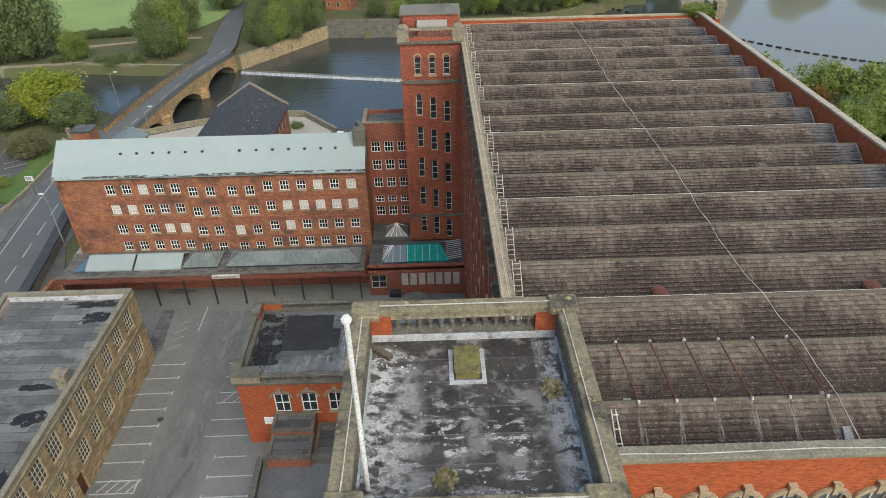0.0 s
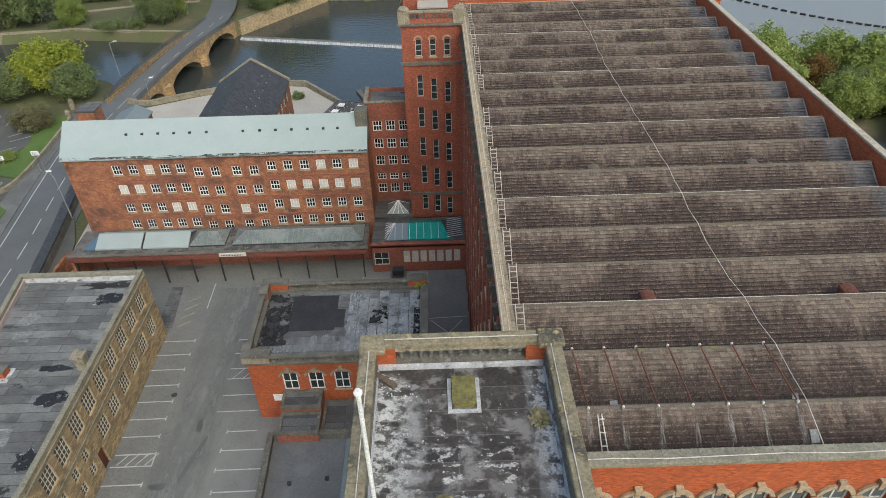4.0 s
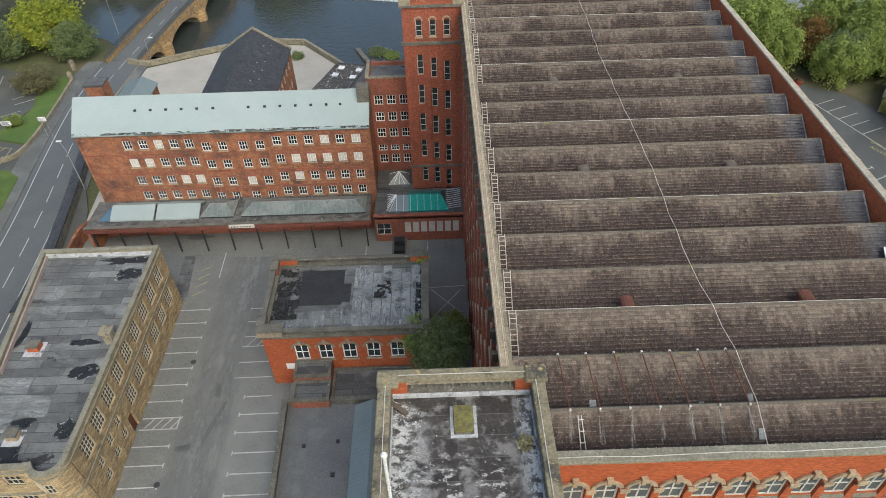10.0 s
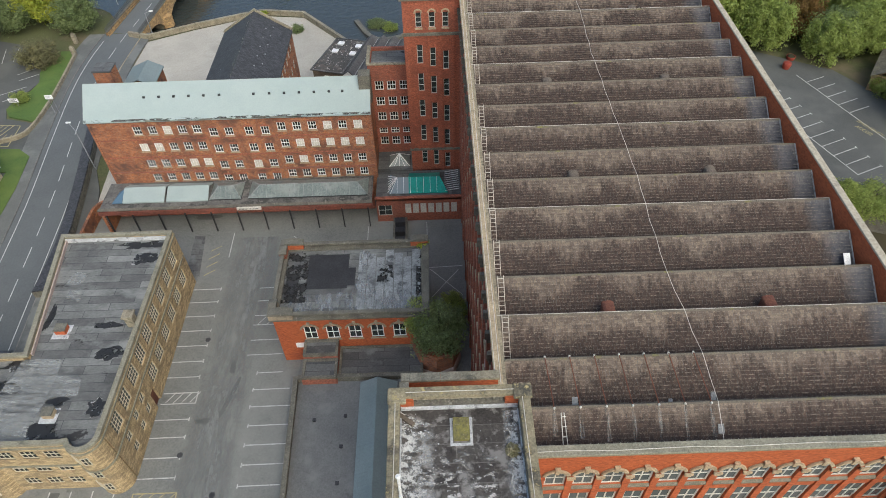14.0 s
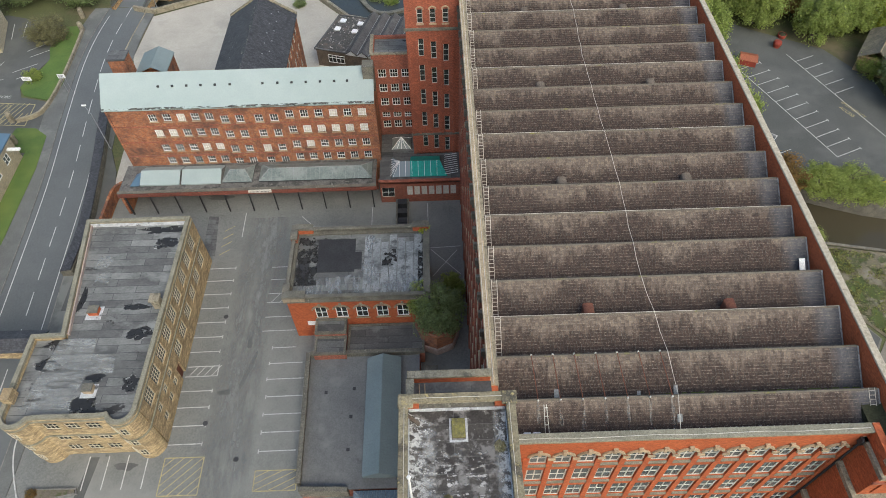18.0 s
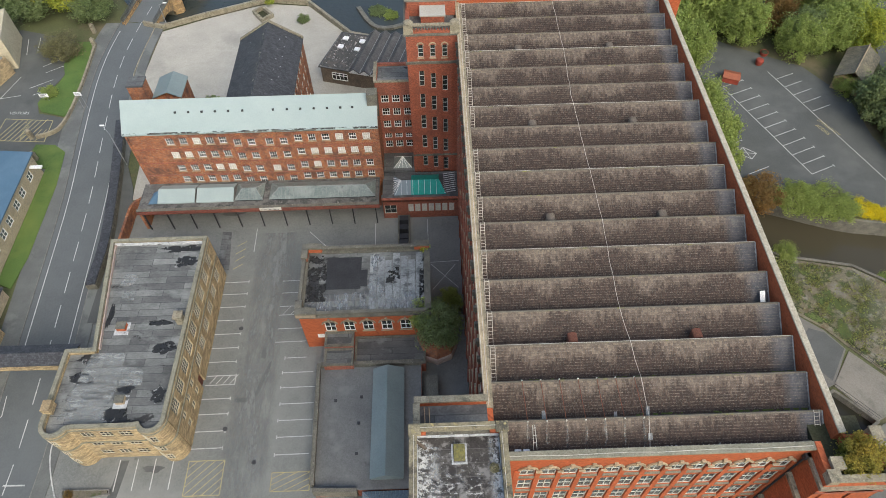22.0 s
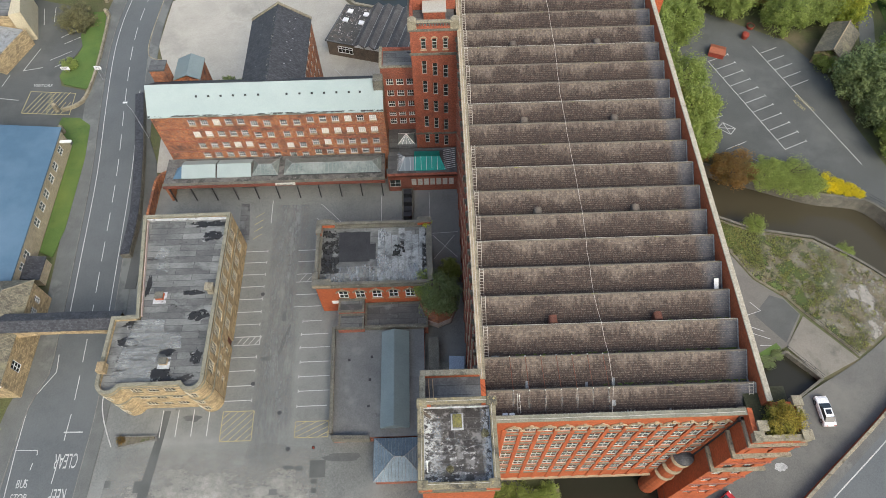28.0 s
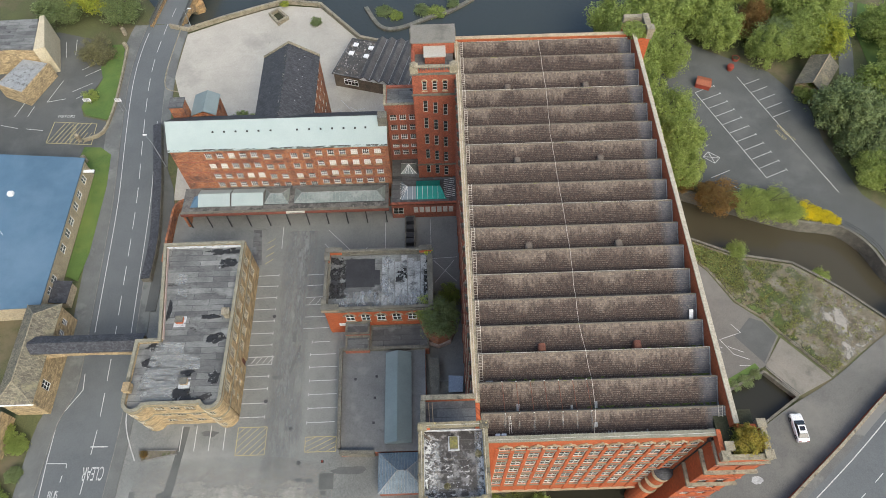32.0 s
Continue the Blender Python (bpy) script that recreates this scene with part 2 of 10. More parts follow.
OLDBRICK = surf("old_orange_brick", (0.39, 0.150, 0.062), (0.20, 0.074, 0.04), 1.4, 0.85, brick=(0.24, 0.085, (0.27, 0.175, 0.125), 0.009), c3=(0.115, 0.06, 0.046), s3=0.42, t3=(0.48, 0.68), c4=(0.49, 0.265, 0.13), s4=0.7, t4=(0.58, 0.72))
STONE = surf("weathered_sandstone", (0.30, 0.265, 0.19), (0.20, 0.175, 0.125), 0.9, 0.9, c3=(0.10, 0.093, 0.07), s3=1.7, t3=(0.54, 0.68), c4=(0.40, 0.37, 0.26), s4=2.6, t4=(0.58, 0.70))
STONEDARK = surf("blackened_sandstone", (0.165, 0.155, 0.125), (0.105, 0.10, 0.083), 0.8, 0.9, c4=(0.31, 0.30, 0.25), s4=1.8, t4=(0.60, 0.72))
EASTCOPING = surf("clean_cream_coping", (0.42, 0.37, 0.285), (0.35, 0.31, 0.24), 0.6, 0.85, c3=(0.22, 0.19, 0.14), s3=1.4, t3=(0.6, 0.75))
LICHEN = surf("lichen_gilded_stone", (0.26, 0.225, 0.145), (0.17, 0.15, 0.10), 0.9, 0.9, c3=(0.065, 0.06, 0.048), s3=1.1, t3=(0.50, 0.62), c4=(0.38, 0.315, 0.15), s4=2.2, t4=(0.57, 0.68))
FRONTCOPING = surf("grey_green_coping", (0.25, 0.235, 0.175), (0.19, 0.18, 0.135), 0.8, 0.9, c3=(0.11, 0.107, 0.08), s3=1.2, t3=(0.55, 0.7), c4=(0.33, 0.31, 0.24), s4=2.0, t4=(0.6, 0.72))
ARCHSTONE = surf("sooty_arch_stone", (0.32, 0.265, 0.19), (0.23, 0.19, 0.14), 1.0, 0.9, c3=(0.11, 0.095, 0.07), s3=1.5, t3=(0.52, 0.68))
SILLSTONE = surf("grey_green_sill_stone", (0.19, 0.17, 0.13), (0.145, 0.13, 0.10), 1.2, 0.9, c3=(0.12, 0.115, 0.085), s3=1.6, t3=(0.52, 0.68))
TRIM = surf("pale_stone_dressing", (0.40, 0.32, 0.21), (0.30, 0.24, 0.16), 0.9, 0.85, c3=(0.15, 0.12, 0.08), s3=1.2, t3=(0.58, 0.75))
BRIDGESTONE = surf("golden_bridge_stone", (0.42, 0.28, 0.13), (0.32, 0.215, 0.105), 0.5, 0.88, brick=(0.7, 0.32, (0.20, 0.15, 0.10), 0.015), c3=(0.14, 0.115, 0.08), s3=0.3, t3=(0.52, 0.70))
BEIGE = surf("pale_beige_brick", (0.42, 0.36, 0.24), (0.34, 0.29, 0.195), 0.4, 0.85, brick=(0.24, 0.085, (0.36, 0.32, 0.25), 0.01), c3=(0.24, 0.20, 0.14), s3=0.3, t3=(0.58, 0.75))
GOLD = surf("buff_ashlar", (0.42, 0.325, 0.185), (0.30, 0.235, 0.14), 0.9, 0.88, brick=(0.62, 0.27, (0.17, 0.14, 0.09), 0.015), c3=(0.155, 0.128, 0.085), s3=0.6, t3=(0.54, 0.72))
SLATEBLUE = surf("blue_black_slate", (0.065, 0.067, 0.072), (0.045, 0.047, 0.052), 0.7, 0.6, brick=(0.35, 0.22, (0.025, 0.025, 0.028), 0.01), flat=True, c4=(0.22, 0.22, 0.22), s4=1.4, t4=(0.68, 0.72))
SLATEPLAIN = surf("lichened_brown_slate", (0.19, 0.175, 0.125), (0.135, 0.125, 0.095), 0.6, 0.8, brick=(0.35, 0.22, (0.07, 0.068, 0.055), 0.01), flat=True, c3=(0.23, 0.21, 0.13), s3=0.4, t3=(0.55, 0.7))
RIDGE = surf("pale_ridge_tile", (0.135, 0.118, 0.092), (0.10, 0.088, 0.072), 1.2, 0.85, c3=(0.16, 0.15, 0.05), s3=0.5, t3=(0.58, 0.68))
LEAD = surf("grey_lead", (0.30, 0.31, 0.31), (0.22, 0.23, 0.23), 1.0, 0.55, c3=(0.12, 0.12, 0.11), s3=1.5)
WHITEROOF = surf("pale_coated_roof", (0.315, 0.37, 0.36), (0.285, 0.345, 0.335), 0.25, 0.75, c3=(0.25, 0.30, 0.295), s3=0.3, t3=(0.6, 0.85), bump=0.05, grit=0.12)
FELT = surf("stained_roof_felt", (0.17, 0.176, 0.17), (0.104, 0.108, 0.105), 0.35, 0.8, brick=(5.2, 1.05, (0.05, 0.052, 0.054), 0.03), flat=True, c3=(0.27, 0.275, 0.262), s3=0.16, t3=(0.53, 0.70), c4=(0.035, 0.034, 0.033), s4=0.3, t4=(0.60, 0.64), stretch=(0.7, 1.2, 1), grit=0.6)
FELTDARK = surf("dark_roof_felt", (0.112, 0.116, 0.116), (0.082, 0.086, 0.087), 0.4, 0.75, brick=(6.0, 1.0, (0.05, 0.05, 0.05), 0.03), flat=True, c3=(0.19, 0.195, 0.195), s3=0.35, t3=(0.56, 0.72), grit=0.7)
TOWERFELT = surf("lichen_spotted_black_felt", (0.072, 0.066, 0.060), (0.042, 0.039, 0.036), 0.9, 0.85, brick=(9.0, 0.98, (0.10, 0.095, 0.09), 0.02), flat=True, c3=(0.19, 0.18, 0.17), s3=1.1, t3=(0.50, 0.60), c4=(0.42, 0.41, 0.39), s4=2.6, t4=(0.62, 0.68))
WHITESCUM = surf("flaking_white_coating", (0.52, 0.53, 0.54), (0.36, 0.37, 0.38), 1.5, 0.85, c3=(0.10, 0.10, 0.10), s3=1.2, t3=(0.55, 0.65))
BLUESCUM = surf("flaking_pale_blue_coating", (0.42, 0.47, 0.51), (0.32, 0.36, 0.40), 1.5, 0.85, c3=(0.07, 0.07, 0.07), s3=1.4, t3=(0.5, 0.62))
ASPHALT = surf("worn_yard_asphalt", (0.185, 0.19, 0.178), (0.145, 0.15, 0.142), 0.12, 0.9, fine=40, c3=(0.225, 0.228, 0.213), s3=0.07, t3=(0.5, 0.7), c4=(0.085, 0.086, 0.08), s4=0.4, t4=(0.62, 0.76), bump=0.15, grit=0.65)
BROWNTAR = surf("brown_patched_tarmac", (0.15, 0.143, 0.128), (0.12, 0.115, 0.104), 0.12, 0.9, fine=50, c3=(0.18, 0.172, 0.152), s3=0.1, t3=(0.5, 0.7), bump=0.1, grit=0.5)
DARKTAR = surf("dark_tarmac", (0.095, 0.099, 0.094), (0.078, 0.082, 0.078), 0.15, 0.9, fine=50, c3=(0.12, 0.124, 0.117), s3=0.1, t3=(0.5, 0.7), bump=0.1, grit=0.5)
ROADMAT = surf("road_asphalt", (0.115, 0.124, 0.126), (0.098, 0.106, 0.108), 0.08, 0.88, fine=60, c3=(0.135, 0.143, 0.143), s3=0.05, t3=(0.5, 0.75), bump=0.08, grit=0.4)
KERB = surf("grey_kerb_stone", (0.19, 0.185, 0.17), (0.14, 0.138, 0.128), 0.6, 0.9)
PAVE = surf("grey_pavement", (0.135, 0.139, 0.132), (0.108, 0.112, 0.107), 0.3, 0.9, fine=25, c3=(0.165, 0.168, 0.158), s3=0.12, grit=0.5)
CONCRETE = surf("pale_concrete_slab", (0.40, 0.375, 0.325), (0.345, 0.325, 0.28), 0.16, 0.9, fine=20, c3=(0.265, 0.25, 0.215), s3=0.13, t3=(0.54, 0.74), c4=(0.19, 0.18, 0.155), s4=0.9, t4=(0.65, 0.74), grit=0.45)
GRASS = surf("mown_grass", (0.09, 0.145, 0.035), (0.065, 0.11, 0.028), 0.15, 0.9, fine=60, c3=(0.12, 0.16, 0.04), s3=0.1, t3=(0.5, 0.7), bump=0.5)
MEADOW = surf("bright_meadow", (0.25, 0.33, 0.115), (0.205, 0.28, 0.095), 0.03, 0.9, fine=60, bump=0.4)
ROUGHGRASS = surf("rough_riverside_ground", (0.095, 0.105, 0.045), (0.075, 0.08, 0.038), 0.12, 0.95, fine=30, c3=(0.13, 0.11, 0.065), s3=0.12, t3=(0.50, 0.64), bump=0.6)
WASTE = surf("weedy_gravel", (0.165, 0.142, 0.10), (0.115, 0.105, 0.07), 0.6, 0.95, fine=14, c3=(0.20, 0.185, 0.15), s3=0.5, t3=(0.52, 0.62), c4=(0.10, 0.075, 0.04), s4=0.45, t4=(0.56, 0.66), bump=0.7)
HEDGE = surf("dark_soil", (0.05, 0.05, 0.03), (0.035, 0.04, 0.02), 0.5, 0.95, bump=0.6)
WHITEPAINT = surf("white_paint", (0.78, 0.78, 0.76), (0.68, 0.68, 0.66), 2.0, 0.6, bump=0.05)
OLDWHITE = surf("dulled_white_paint", (0.55, 0.54, 0.49), (0.44, 0.43, 0.39), 1.2, 0.7, bump=0.05, c3=(0.28, 0.26, 0.22), s3=1.5, t3=(0.58, 0.7))
BUFFPAINT = surf("cream_window_paint", (0.55, 0.50, 0.38), (0.43, 0.39, 0.30), 1.2, 0.7, bump=0.05)
LINE = surf("worn_white_line", (0.50, 0.50, 0.48), (0.38, 0.38, 0.37), 1.2, 0.8, bump=0.05, c3=(0.22, 0.22, 0.21), s3=3.0, t3=(0.55, 0.7))
YLINE = surf("worn_yellow_line", (0.40, 0.34, 0.16), (0.29, 0.26, 0.15), 1.2, 0.8, bump=0.05, c3=(0.2, 0.19, 0.16), s3=2.5, t3=(0.55, 0.7))
BLUEROOF = surf("blue_sheet_roof", (0.085, 0.15, 0.215), (0.072, 0.128, 0.185), 0.08, 0.6, c3=(0.115, 0.18, 0.245), s3=0.06, t3=(0.5, 0.7), bump=0.04, grit=0.25)
GREENMETAL = surf("grey_green_sheet_roof", (0.20, 0.24, 0.238), (0.172, 0.21, 0.212), 0.3, 0.5, metal=0.1, bump=0.04, grit=0.25)
TEAL = surf("teal_sheet", (0.01, 0.27, 0.22), (0.008, 0.22, 0.18), 0.6, 0.4, bump=0.05)
RUST = surf("rusty_iron", (0.15, 0.06, 0.035), (0.10, 0.04, 0.028), 1.0, 0.8)
DARKIRON = surf("dark_painted_iron", (0.04, 0.042, 0.045), (0.03, 0.03, 0.033), 1.0, 0.6)
MOSS = surf("mossy_panel", (0.22, 0.20, 0.06), (0.11, 0.10, 0.05), 3.5, 0.9, c4=(0.34, 0.32, 0.24), s4=5.0, t4=(0.60, 0.68), bump=0.6)
WOOD = surf("weathered_timber", (0.16, 0.13, 0.10), (0.11, 0.09, 0.07), 1.5, 0.85)
CABLE = surf("pale_cable", (0.55, 0.52, 0.46), (0.45, 0.42, 0.38), 1.0, 0.6, bump=0.0)
PANE = glazing("window_glass")
OFFICEGLASS = glazing("dusty_office_glass", (0.11, 0.115, 0.105), 0.15)
MILKY = glazing("whitened_workshop_glass", (0.115, 0.13, 0.128), 0.15)
PANELIT = glazing("pale_reflecting_glass", (0.20, 0.24, 0.26), 0.1)
SKYGLASS = surf("dusty_rooflight_glass", (0.17, 0.20, 0.185), (0.13, 0.155, 0.145), 0.5, 0.3, spec=0.5, bump=0.05, c3=(0.24, 0.26, 0.24), s3=0.4, t3=(0.5, 0.7))
BLIND = surf("white_window_board", (0.58, 0.56, 0.50), (0.47, 0.46, 0.41), 1.0, 0.7, bump=0.05)

RIVER = water_mat("dark_river_water", (0.040, 0.046, 0.042), 0.05, 0.35, 0.9, 1.5)
# Pale base colour paints in the sky's reflection on the reservoir.
SKYPALE = water_mat("sky_pale_reservoir_water", (0.20, 0.195, 0.165), 0.04, 0.02, 0.25, 1.6)
CANAL = water_mat("still_dark_water", (0.026, 0.025, 0.018), 0.03, 0.01, 0.3)
FOAM = surf("white_water", (0.50, 0.52, 0.53), (0.16, 0.18, 0.19), 1.6, 0.5, bump=0.6, stretch=(3, 0.6, 1))
LEAF_A = leaf_mat("mid_green_leaves", (0.325, 0.385, 0.11), (0.25, 0.315, 0.085))
LEAF_B = leaf_mat("dark_green_leaves", (0.235, 0.285, 0.125), (0.18, 0.23, 0.095))
LEAF_C = leaf_mat("yellow_green_leaves", (0.42, 0.43, 0.06), (0.28, 0.35, 0.06))
LEAF_D = leaf_mat("autumn_leaves", (0.26, 0.15, 0.05), (0.18, 0.13, 0.045))
LEAF_Y = leaf_mat("bright_yellow_leaves", (0.80, 0.66, 0.02), (0.60, 0.52, 0.03))
BARK = surf("grey_bark", (0.10, 0.085, 0.065), (0.07, 0.06, 0.045), 2.0, 0.9)
REDPAINT = surf("faded_red_paint", (0.27, 0.05, 0.03), (0.20, 0.04, 0.028), 1.0, 0.6)
CARWHITE = surf("white_car_paint", (0.80, 0.80, 0.80), (0.78, 0.78, 0.78), 1.0, 0.25, bump=0.0, spec=0.6)
CARRED = surf("red_car_paint", (0.40, 0.02, 0.02), (0.38, 0.02, 0.02), 1.0, 0.25, bump=0.0, spec=0.6)
CARGLASS = surf("tinted_car_glass", (0.015, 0.016, 0.018), (0.015, 0.016, 0.018), 1.0, 0.08, bump=0.0, spec=0.7)
RUBBER = surf("black_rubber", (0.02, 0.02, 0.02), (0.015, 0.015, 0.015), 1.0, 0.8, bump=0.0)

# ---- building helpers ----
G = 2.9  # level of the yards and roads


def box(bm, x0, y0, z0, x1, y1, z1, m=None):
    v = [bm.verts.new((x, y, z)) for x in (x0, x1) for y in (y0, y1) for z in (z0, z1)]
    if m is not None:
        for a in v:
            a.co = m @ a.co
    for f in ((0, 1, 3, 2), (4, 6, 7, 5), (0, 4, 5, 1), (2, 3, 7, 6), (0, 2, 6, 4), (1, 5, 7, 3)):
        bm.faces.new([v[i] for i in f])
    return bm


def prism(bm, pts, z0, z1, top=True, bottom=True):
    """An upright prism over the polygon pts, counter-clockwise from above."""
    k = len(pts)
    if sum(pts[i - 1][0] * pts[i][1] - pts[i][0] * pts[i - 1][1] for i in range(k)) < 0:
        pts = list(pts)[::-1]
    lo, hi = [bm.verts.new((x, y, z0)) for x, y in pts], [bm.verts.new((x, y, z1)) for x, y in pts]
    tris = [range(k)] if k < 5 else tessellate_polygon([[Vector((x, y, 0)) for x, y in pts]])
    for tri in tris:
        up = [hi[i] for i in tri]
        flip = k > 4 and (up[1].co - up[0].co).cross(up[2].co - up[0].co).z < 0
        if top:
            bm.faces.new(up[::-1] if flip else up)
        if bottom:
            down = [lo[i] for i in tri]
            bm.faces.new(down if flip else down[::-1])
    for i in range(k):
        j = (i + 1) % k
        bm.faces.new((lo[i], lo[j], hi[j], hi[i]))
    return bm


def poly3(bm, *pts):
    return bm.faces.new([bm.verts.new(p) for p in pts])


def slab3(bm, pts, thick):
    """A sloped plate: polygon pts counter-clockwise from above, with thickness downwards."""
    a, b = [bm.verts.new(p) for p in pts], [bm.verts.new((p[0], p[1], p[2] - thick)) for p in pts]
    bm.faces.new(a)
    bm.faces.new(b[::-1])
    for i in range(len(pts)):
        j = (i + 1) % len(pts)
        bm.faces.new((b[i], b[j], a[j], a[i]))
    return bm


def lathe(bm, prof, x=0, y=0, z=0, seg=12, close=True):
    """A turned body from (radius, height) pairs."""
    rings = [[bm.verts.new((x + r * math.cos(2 * math.pi * i / seg), y + r * math.sin(2 * math.pi * i / seg), z + h)) for i in range(seg)] for r, h in prof]
    for a, b in zip(rings, rings[1:]):
        for i in range(seg):
            bm.faces.new((a[i], a[(i + 1) % seg], b[(i + 1) % seg], b[i]))
    if close:
        bm.faces.new(rings[0][::-1])
        bm.faces.new(rings[-1])
    return bm


def rod(bm, p, q, r, seg=6, r2=None):
    p, q = Vector(p), Vector(q)
    d = (q - p).normalized()
    u = d.orthogonal().normalized()
    w = d.cross(u)
    r2 = r if r2 is None else r2
    a = [bm.verts.new(p + r * (u * math.cos(2 * math.pi * i / seg) + w * math.sin(2 * math.pi * i / seg))) for i in range(seg)]
    b = [bm.verts.new(q + r2 * (u * math.cos(2 * math.pi * i / seg) + w * math.sin(2 * math.pi * i / seg))) for i in range(seg)]
    for i in range(seg):
        bm.faces.new((a[i], a[(i + 1) % seg], b[(i + 1) % seg], b[i]))
    bm.faces.new(a[::-1])
    bm.faces.new(b)
    return bm


def tube(bm, pts, r, seg=5):
    """One bent rod through the points."""
    pts = [Vector(p) for p in pts]
    rings = []
    for i, p in enumerate(pts):
        d = (pts[min(i + 1, len(pts) - 1)] - pts[max(i - 1, 0)]).normalized()
        u = d.cross(Vector((0, 0, 1))).normalized() if abs(d.z) < 0.95 else Vector((1, 0, 0))
        w = d.cross(u)
        rings.append([bm.verts.new(p + r * (u * math.cos(6.2832 * k / seg) + w * math.sin(6.2832 * k / seg))) for k in range(seg)])
    for a, c in zip(rings, rings[1:]):
        for k in range(seg):
            bm.faces.new((a[k], a[(k + 1) % seg], c[(k + 1) % seg], c[k]))
    bm.faces.new(rings[0][::-1]), bm.faces.new(rings[-1])
    bmesh.ops.recalc_face_normals(bm, faces=bm.faces)
    return bm


def mesh(name, bm, mat):
    me = bpy.data.meshes.new(name)
    bm.to_mesh(me)
    bm.free()
    for one in (mat if isinstance(mat, (list, tuple)) else [mat]):
        me.materials.append(one)
    return me


def thing(name, at, label, category, group="", kind=""):
    ob = new(name)
    ob.location = at
    return tagged(ob, label, category, group, kind)


def base_of(ob):
    v = Vector((0, 0, 0))
    while ob:
        v, ob = v + ob.location, ob.parent
    return v


def islands(bm):
    """The loose pieces of a bmesh, each as a bmesh."""
    left, out = set(bm.verts), []
    while left:
        stack, group = [left.pop()], set()
        while stack:
            v = stack.pop()
            group.add(v)
            for e in v.link_edges:
                w = e.other_vert(v)
                if w in left:
                    left.discard(w)
                    stack.append(w)
        piece = bmesh.new()
        twin = {v: piece.verts.new(v.co) for v in sorted(group, key=lambda v: v.index)}
        for f in {f for v in group for f in v.link_faces}:
            piece.faces.new([twin[v] for v in f.verts])
        out.append(piece)
    bm.free()
    return out


def part(name, bm, mat, parent, label="", kind=""):
    """A bmesh in world coordinates as one mesh object under a thing or a part."""
    if name == "walls":
        for piece in islands(bm):
            ob = part("wall", piece, mat, parent, label, kind)
        return ob
    me = bm if isinstance(bm, bpy.types.Mesh) else mesh(name, bm, mat)
    ob = new(name, me)
    if parent is not None:
        ob.parent = parent
        ob.location = -base_of(parent)
    return tagged(ob, label, "", "", kind)


def placed(name, me, parent, at, turn=0.0, label=""):
    """A shared mesh in local coordinates as a part at a place in the world."""
    ob = new(name, me)
    ob.parent = parent
    ob.location = Vector(at) - base_of(parent)
    ob.rotation_euler = (0, 0, radians(turn))
    return tagged(ob, label)


def solid(name, bm, mat, label, category="", kind="", group=""):
    """A thing that is one mesh."""
    return tagged(new(name, mesh(name, bm, mat)), label, category, group, kind)


B = bmesh.new


def wall(bm, p, q, z0, z1, thick, holes=()):
    """A wall from p to q whose outer face is on the right hand of p to q; holes are (u0, u1, z0, z1)."""
    p, q = Vector((*p, 0)), Vector((*q, 0))
    d = (q - p).normalized()
    p, q = p + d * 0.004, q - d * 0.004  # keeps end faces clear of the next wall's face
    length = (q - p).length
    inn = Vector((-d.y, d.x, 0)) * thick
    us = sorted({0.0, length, *(round(v, 4) for h in holes for v in h[:2])})
    zs = sorted({z0, z1, *(round(v, 4) for h in holes for v in h[2:])})
    us, zs = [u for u in us if 0 <= u <= length], [z for z in zs if z0 <= z <= z1]
    nu, nz = len(us) - 1, len(zs) - 1
    full = [[not any(h[0] < (us[i] + us[i + 1]) / 2 < h[1] and h[2] < (zs[j] + zs[j + 1]) / 2 < h[3] for h in holes) for j in range(nz)] for i in range(nu)]
    cache = {}

    def v(i, j, s):
        if (i, j, s) not in cache:
            cache[i, j, s] = bm.verts.new(p + d * us[i] + inn * s + Vector((0, 0, zs[j])))
        return cache[i, j, s]
    ok = lambda i, j: 0 <= i < nu and 0 <= j < nz and full[i][j]
    for i in range(nu):
        for j in range(nz):
            if not full[i][j]:
                continue
            bm.faces.new((v(i, j, 0), v(i + 1, j, 0), v(i + 1, j + 1, 0), v(i, j + 1, 0)))
            bm.faces.new((v(i, j, 1), v(i, j + 1, 1), v(i + 1, j + 1, 1), v(i + 1, j, 1)))
            if not ok(i - 1, j):
                bm.faces.new((v(i, j, 0), v(i, j + 1, 0), v(i, j + 1, 1), v(i, j, 1)))
            if not ok(i + 1, j):
                bm.faces.new((v(i + 1, j, 0), v(i + 1, j, 1), v(i + 1, j + 1, 1), v(i + 1, j + 1, 0)))
            if not ok(i, j - 1):
                bm.faces.new((v(i, j, 0), v(i, j, 1), v(i + 1, j, 1), v(i + 1, j, 0)))
            if not ok(i, j + 1):
                bm.faces.new((v(i, j + 1, 0), v(i + 1, j + 1, 0), v(i + 1, j + 1, 1), v(i, j + 1, 1)))
    return bm


FRAMES = {}


def window_meshes(w, h, cols, rows, bar=0.05, rim=0.08, mat=None, glass=None):
    """Frame and pane of a window, sill in the middle below at the origin, outside towards -y."""
    key = (w, h, cols, rows, bar, rim, mat and mat.name, glass and glass.name)
    if key in FRAMES:
        return FRAMES[key]
    f, g = B(), B()
    hw = w / 2
    cw, rh = (w - 2 * rim - (cols - 1) * bar) / cols, (h - 2 * rim - (rows - 1) * bar) / rows
    wall(f, (-hw, -0.05), (hw, -0.05), 0, h, 0.1, [(rim + i * (cw + bar), rim + i * (cw + bar) + cw, rim + j * (rh + bar), rim + j * (rh + bar) + rh) for i in range(cols) for j in range(rows)])
    box(g, -hw + rim / 2, -0.008, rim / 2, hw - rim / 2, 0.008, h - rim / 2)
    FRAMES[key] = mesh("window", f, mat or OLDWHITE), mesh("pane", g, glass or PANE)
    return FRAMES[key]


